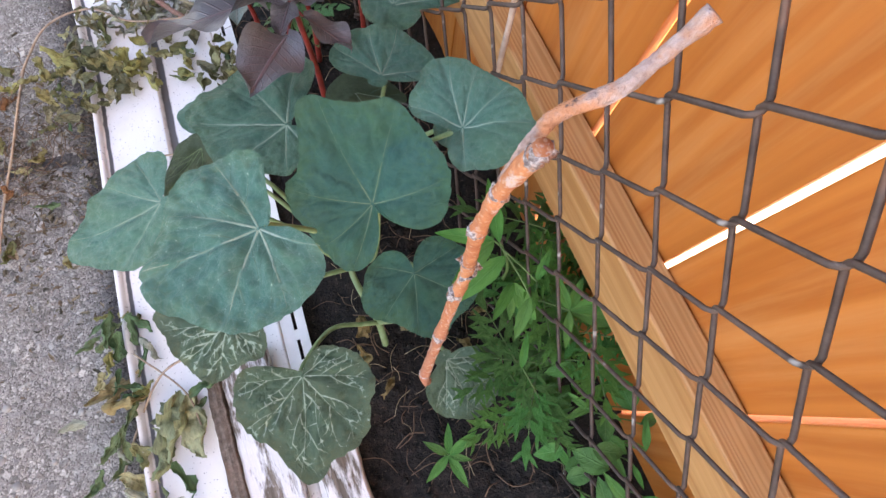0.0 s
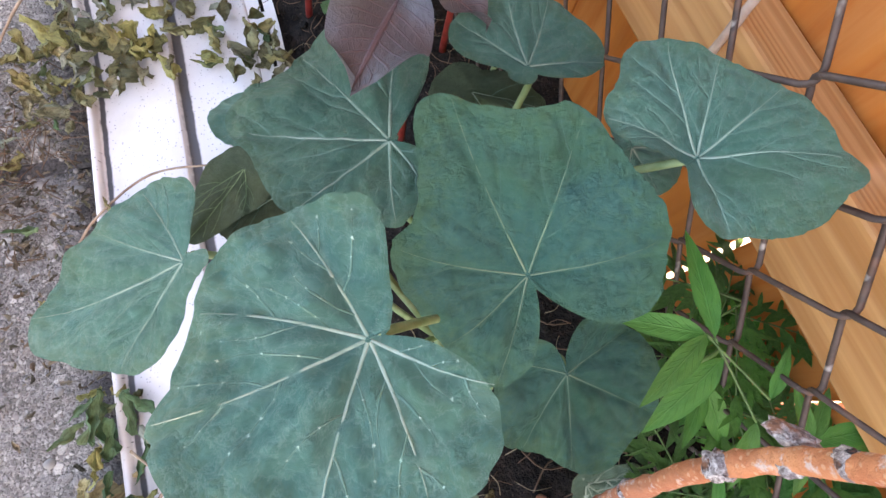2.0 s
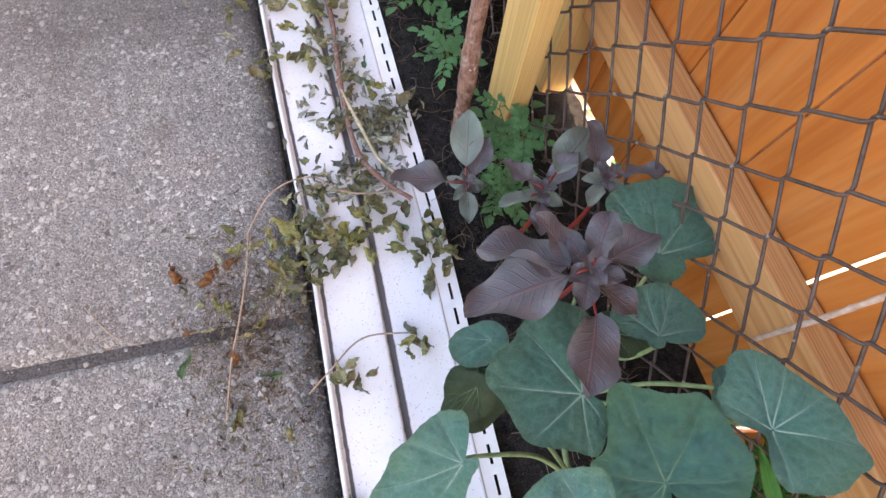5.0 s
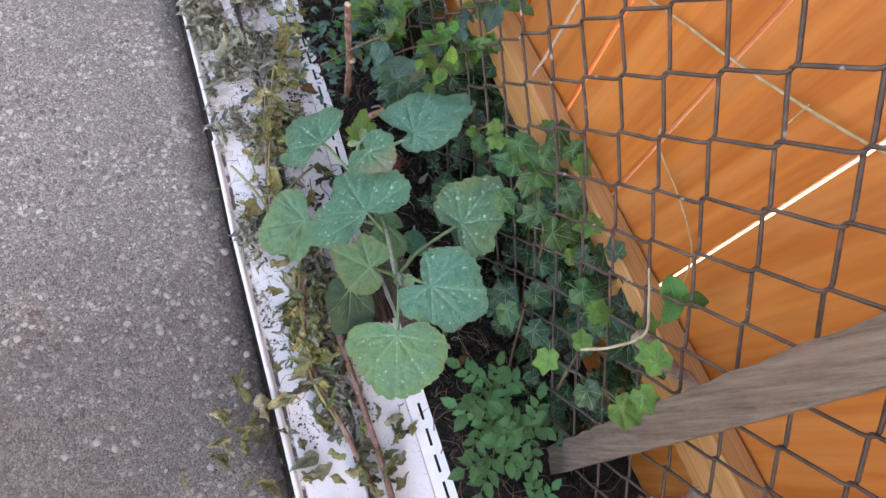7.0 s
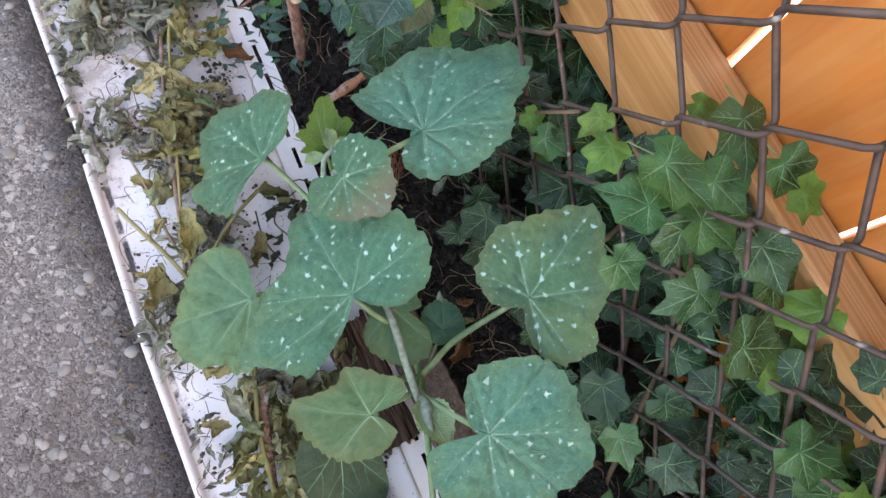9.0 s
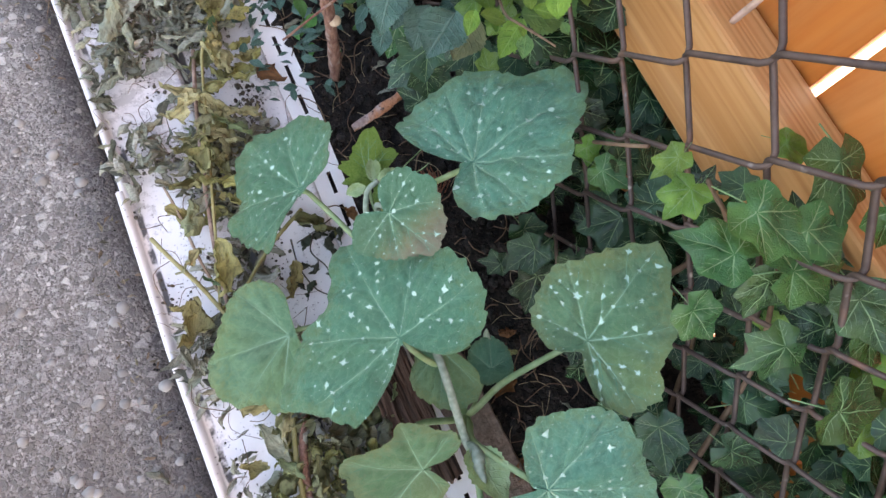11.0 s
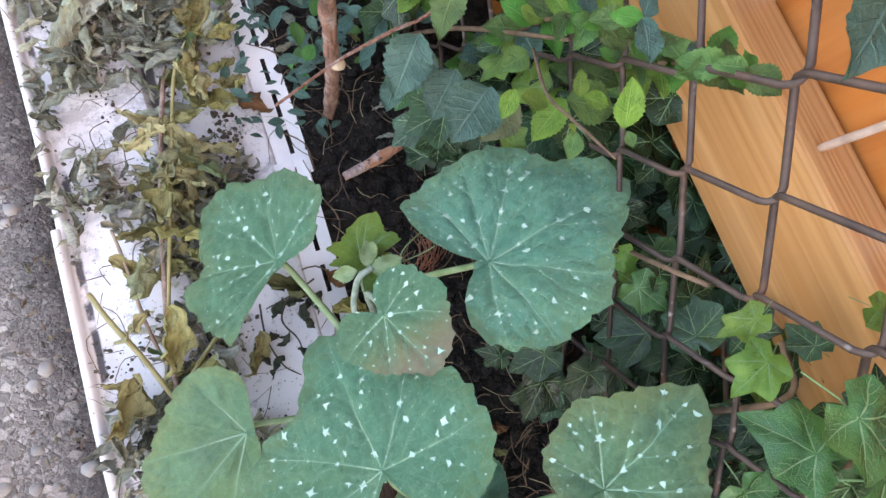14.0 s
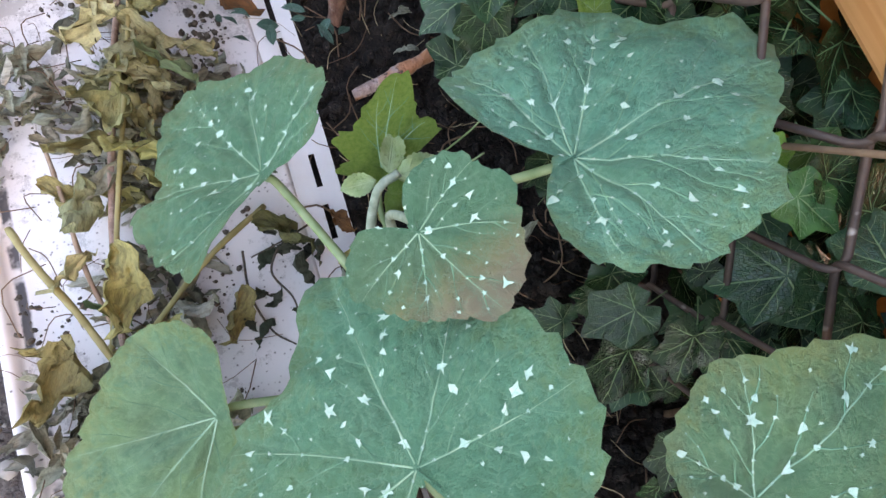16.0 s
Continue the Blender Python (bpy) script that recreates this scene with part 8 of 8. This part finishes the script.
def bare(x, y):
    """Where the white of the siding stays free of litter."""
    return any(math.hypot(x - cx, (y - cy) * 0.7) < r * (1 + 0.5 * noise.noise(Vector((x * 60, y * 60, 2.0)))) for cx, cy, r in ((0.077, 1.889, 0.018), (0.123, 1.892, 0.011), (0.23, 1.889, 0.026), (0.228, 1.807, 0.02), (0.07, 1.715, 0.042), (0.055, 1.985, 0.016), (0.1, 1.85, 0.012)))


CLUMPS = ((0.165, 0.85, 0.028, 0.032, 170), (0.13, 1.03, 0.025, 0.04, 60), (0.06, 0.75, 0.03, 0.02, 60), (0.15, 0.73, 0.025, 0.02, 50), (0.06, 0.9, 0.025, 0.05, 40))
spots = []
while len(spots) < 4200:
    y = rng.uniform(1.2, 2.7)
    u = rng.uniform(0.014, 0.225)
    cover = 0.32 + 1.5 * noise.noise(Vector((u * 16, y * 11, 4.0))) + 0.35 * (y - 1.6) - (0.7 if u > 0.135 and y < 1.72 else 0.9 if u > 0.18 else 0.3 if u > 0.135 else 0) - (0.5 if (y < 1.6 and u < 0.1) or (y < 1.73 and u < 0.065) else 0)
    if rng.random() < cover and not bare(u + lip_x(y), y):
        spots.append((lip_x(y) + u, y, 0.009 + 0.022 * rng.random() ** 2, 0.01 + 0.026 * rng.random() ** 1.5))
spots += [(lip_x(y) + rng.uniform(0.012, 0.05), y, 0.01 + 0.008 * rng.random(), rng.uniform(0.01, 0.022)) for y in (rng.gauss(1.4, 0.05) for k in range(55))]
for cx, cy, sx, sy, count in CLUMPS:
    spots += [(rng.gauss(cx, sx), rng.gauss(cy, sy), 0.012 + 0.02 * rng.random() ** 2, rng.uniform(0.012, 0.034)) for k in range(count)]
litter("leaf_litter", spots, M["litter"], "litter of small dried grey-green leaves on the siding", (0.1, 1.8, 0.01))
bits = []
while len(bits) < 3200:
    y, u = rng.uniform(1.2, 2.4), rng.uniform(0.012, 0.2)
    heap = math.exp(-((u - 0.165) / 0.022) ** 2 - ((y - 1.8) / 0.05) ** 2)
    if not bare(u + lip_x(y), y) and rng.random() < (-0.4 if (u > 0.15 and y < 1.72) or u > 0.185 else -0.1 if (y < 1.6 and u < 0.1) or (y < 1.73 and u < 0.065) else 0.2) + 0.9 * noise.noise(Vector((u * 22, y * 16, 9.0))) + 1.2 * heap:
        r = 0.0006 + 0.0026 * rng.random() ** 2.5
        bits.append(lump((lip_x(y) + u, y, 0.007 + 0.006 * rng.random() * (0.4 + heap)), r, rng))
v, fc = joined(bits)
tagged(world_part("dark_debris", v, fc, M["debris"], (0.1, 1.8, 0.01), smooth=False), "dark crumbs of rotted leaves scattered on the siding", "litter", kind="stuff")
spots = [(rng.gauss(-0.13, 0.06), rng.gauss(0.5, 0.11), -0.017 + 0.008 * rng.random(), rng.uniform(0.005, 0.017)) for k in range(620)]
spots += [(lip_x(y) - 0.03 + rng.gauss(0, 0.015), y, -0.016 + 0.008 * rng.random(), rng.uniform(0.006, 0.014)) for y in (rng.uniform(-0.2, 2.2) for k in range(240))]
spots += [(rng.uniform(-0.45, -0.08), rng.uniform(0.0, 2.1), -0.017, rng.uniform(0.004, 0.01)) for k in range(140)]
litter("leaf_crumb", spots, M["crumb"], "crumbs of dried leaves strewn on the concrete path", (-0.1, 0.8, -0.01))
bits = []
for k in range(90):
    x, y = rng.gauss(-0.12, 0.04), rng.gauss(0.59, 0.06)
    a, ln = rng.uniform(0, 6.28), rng.uniform(0.02, 0.06)
    p = [Vector((x, y, -0.016)), Vector((x + math.cos(a) * ln * 0.5, y + math.sin(a) * ln * 0.5, -0.01 + 0.01 * rng.random())), Vector((x + math.cos(a + 0.5) * ln, y + math.sin(a + 0.5) * ln, -0.014))]
    bits.append(tube(smooth_path(p, 3), 0.0006, 4))
for k in range(220):
    y = rng.uniform(1.25, 2.3)
    x = lip_x(y) + rng.uniform(0.012, 0.135 if y < 1.95 else 0.2)
    a, ln = rng.uniform(0, 6.28), rng.uniform(0.015, 0.05)
    p = [Vector((x, y, 0.012)), Vector((x + math.cos(a) * ln * 0.5, y + math.sin(a) * ln * 0.5, 0.018 + 0.012 * rng.random())), Vector((x + math.cos(a + 0.5) * ln, y + math.sin(a + 0.5) * ln, 0.014))]
    bits.append(tube(smooth_path(p, 3), rng.uniform(0.00018, 0.00045), 4))
v, fc = joined(bits)
tagged(world_part("dry_grass", v, fc, M["brown_stem"], (0.0, 0.9, 0.0)), "tangle of dry grass and stalks on path and siding", "litter", kind="stuff")

# greenery on the verge beyond the path, and behind the boards
verge = thing("verge_weed", (-0.63, 1.1, -0.03), "low green weeds on the verge beside the path", "plant", "weeds in the bed")
for k in range(46):
    y = rng.uniform(0.5, 2.2)
    c = Vector((rng.uniform(-0.72, -0.585), y, -0.02 + rng.uniform(0.0, 0.05)))
    a = rng.uniform(0, 6.28)
    set_leaf("leaf", (WD + SH)[k % 8], aim(c, (math.cos(a), math.sin(a), 0.3), (0, 0, 1), rng.uniform(0.02, 0.05)), verge)
back = thing("yard_weed", (0.66, 0.7, -0.07), "sunlit yellow-green weeds behind the wooden fence", "plant", "weeds in the bed")
for k in range(90):
    c = Vector((rng.uniform(0.58, 0.74), rng.uniform(0.58, 0.92), rng.uniform(-0.06, 0.05)))
    a = rng.uniform(0, 6.28)
    set_leaf("leaf", (IL + FR + SH[:2])[k % 8], aim(c, (math.cos(a), math.sin(a), 0.4), (0, 0, 1), rng.uniform(0.02, 0.04)), back)
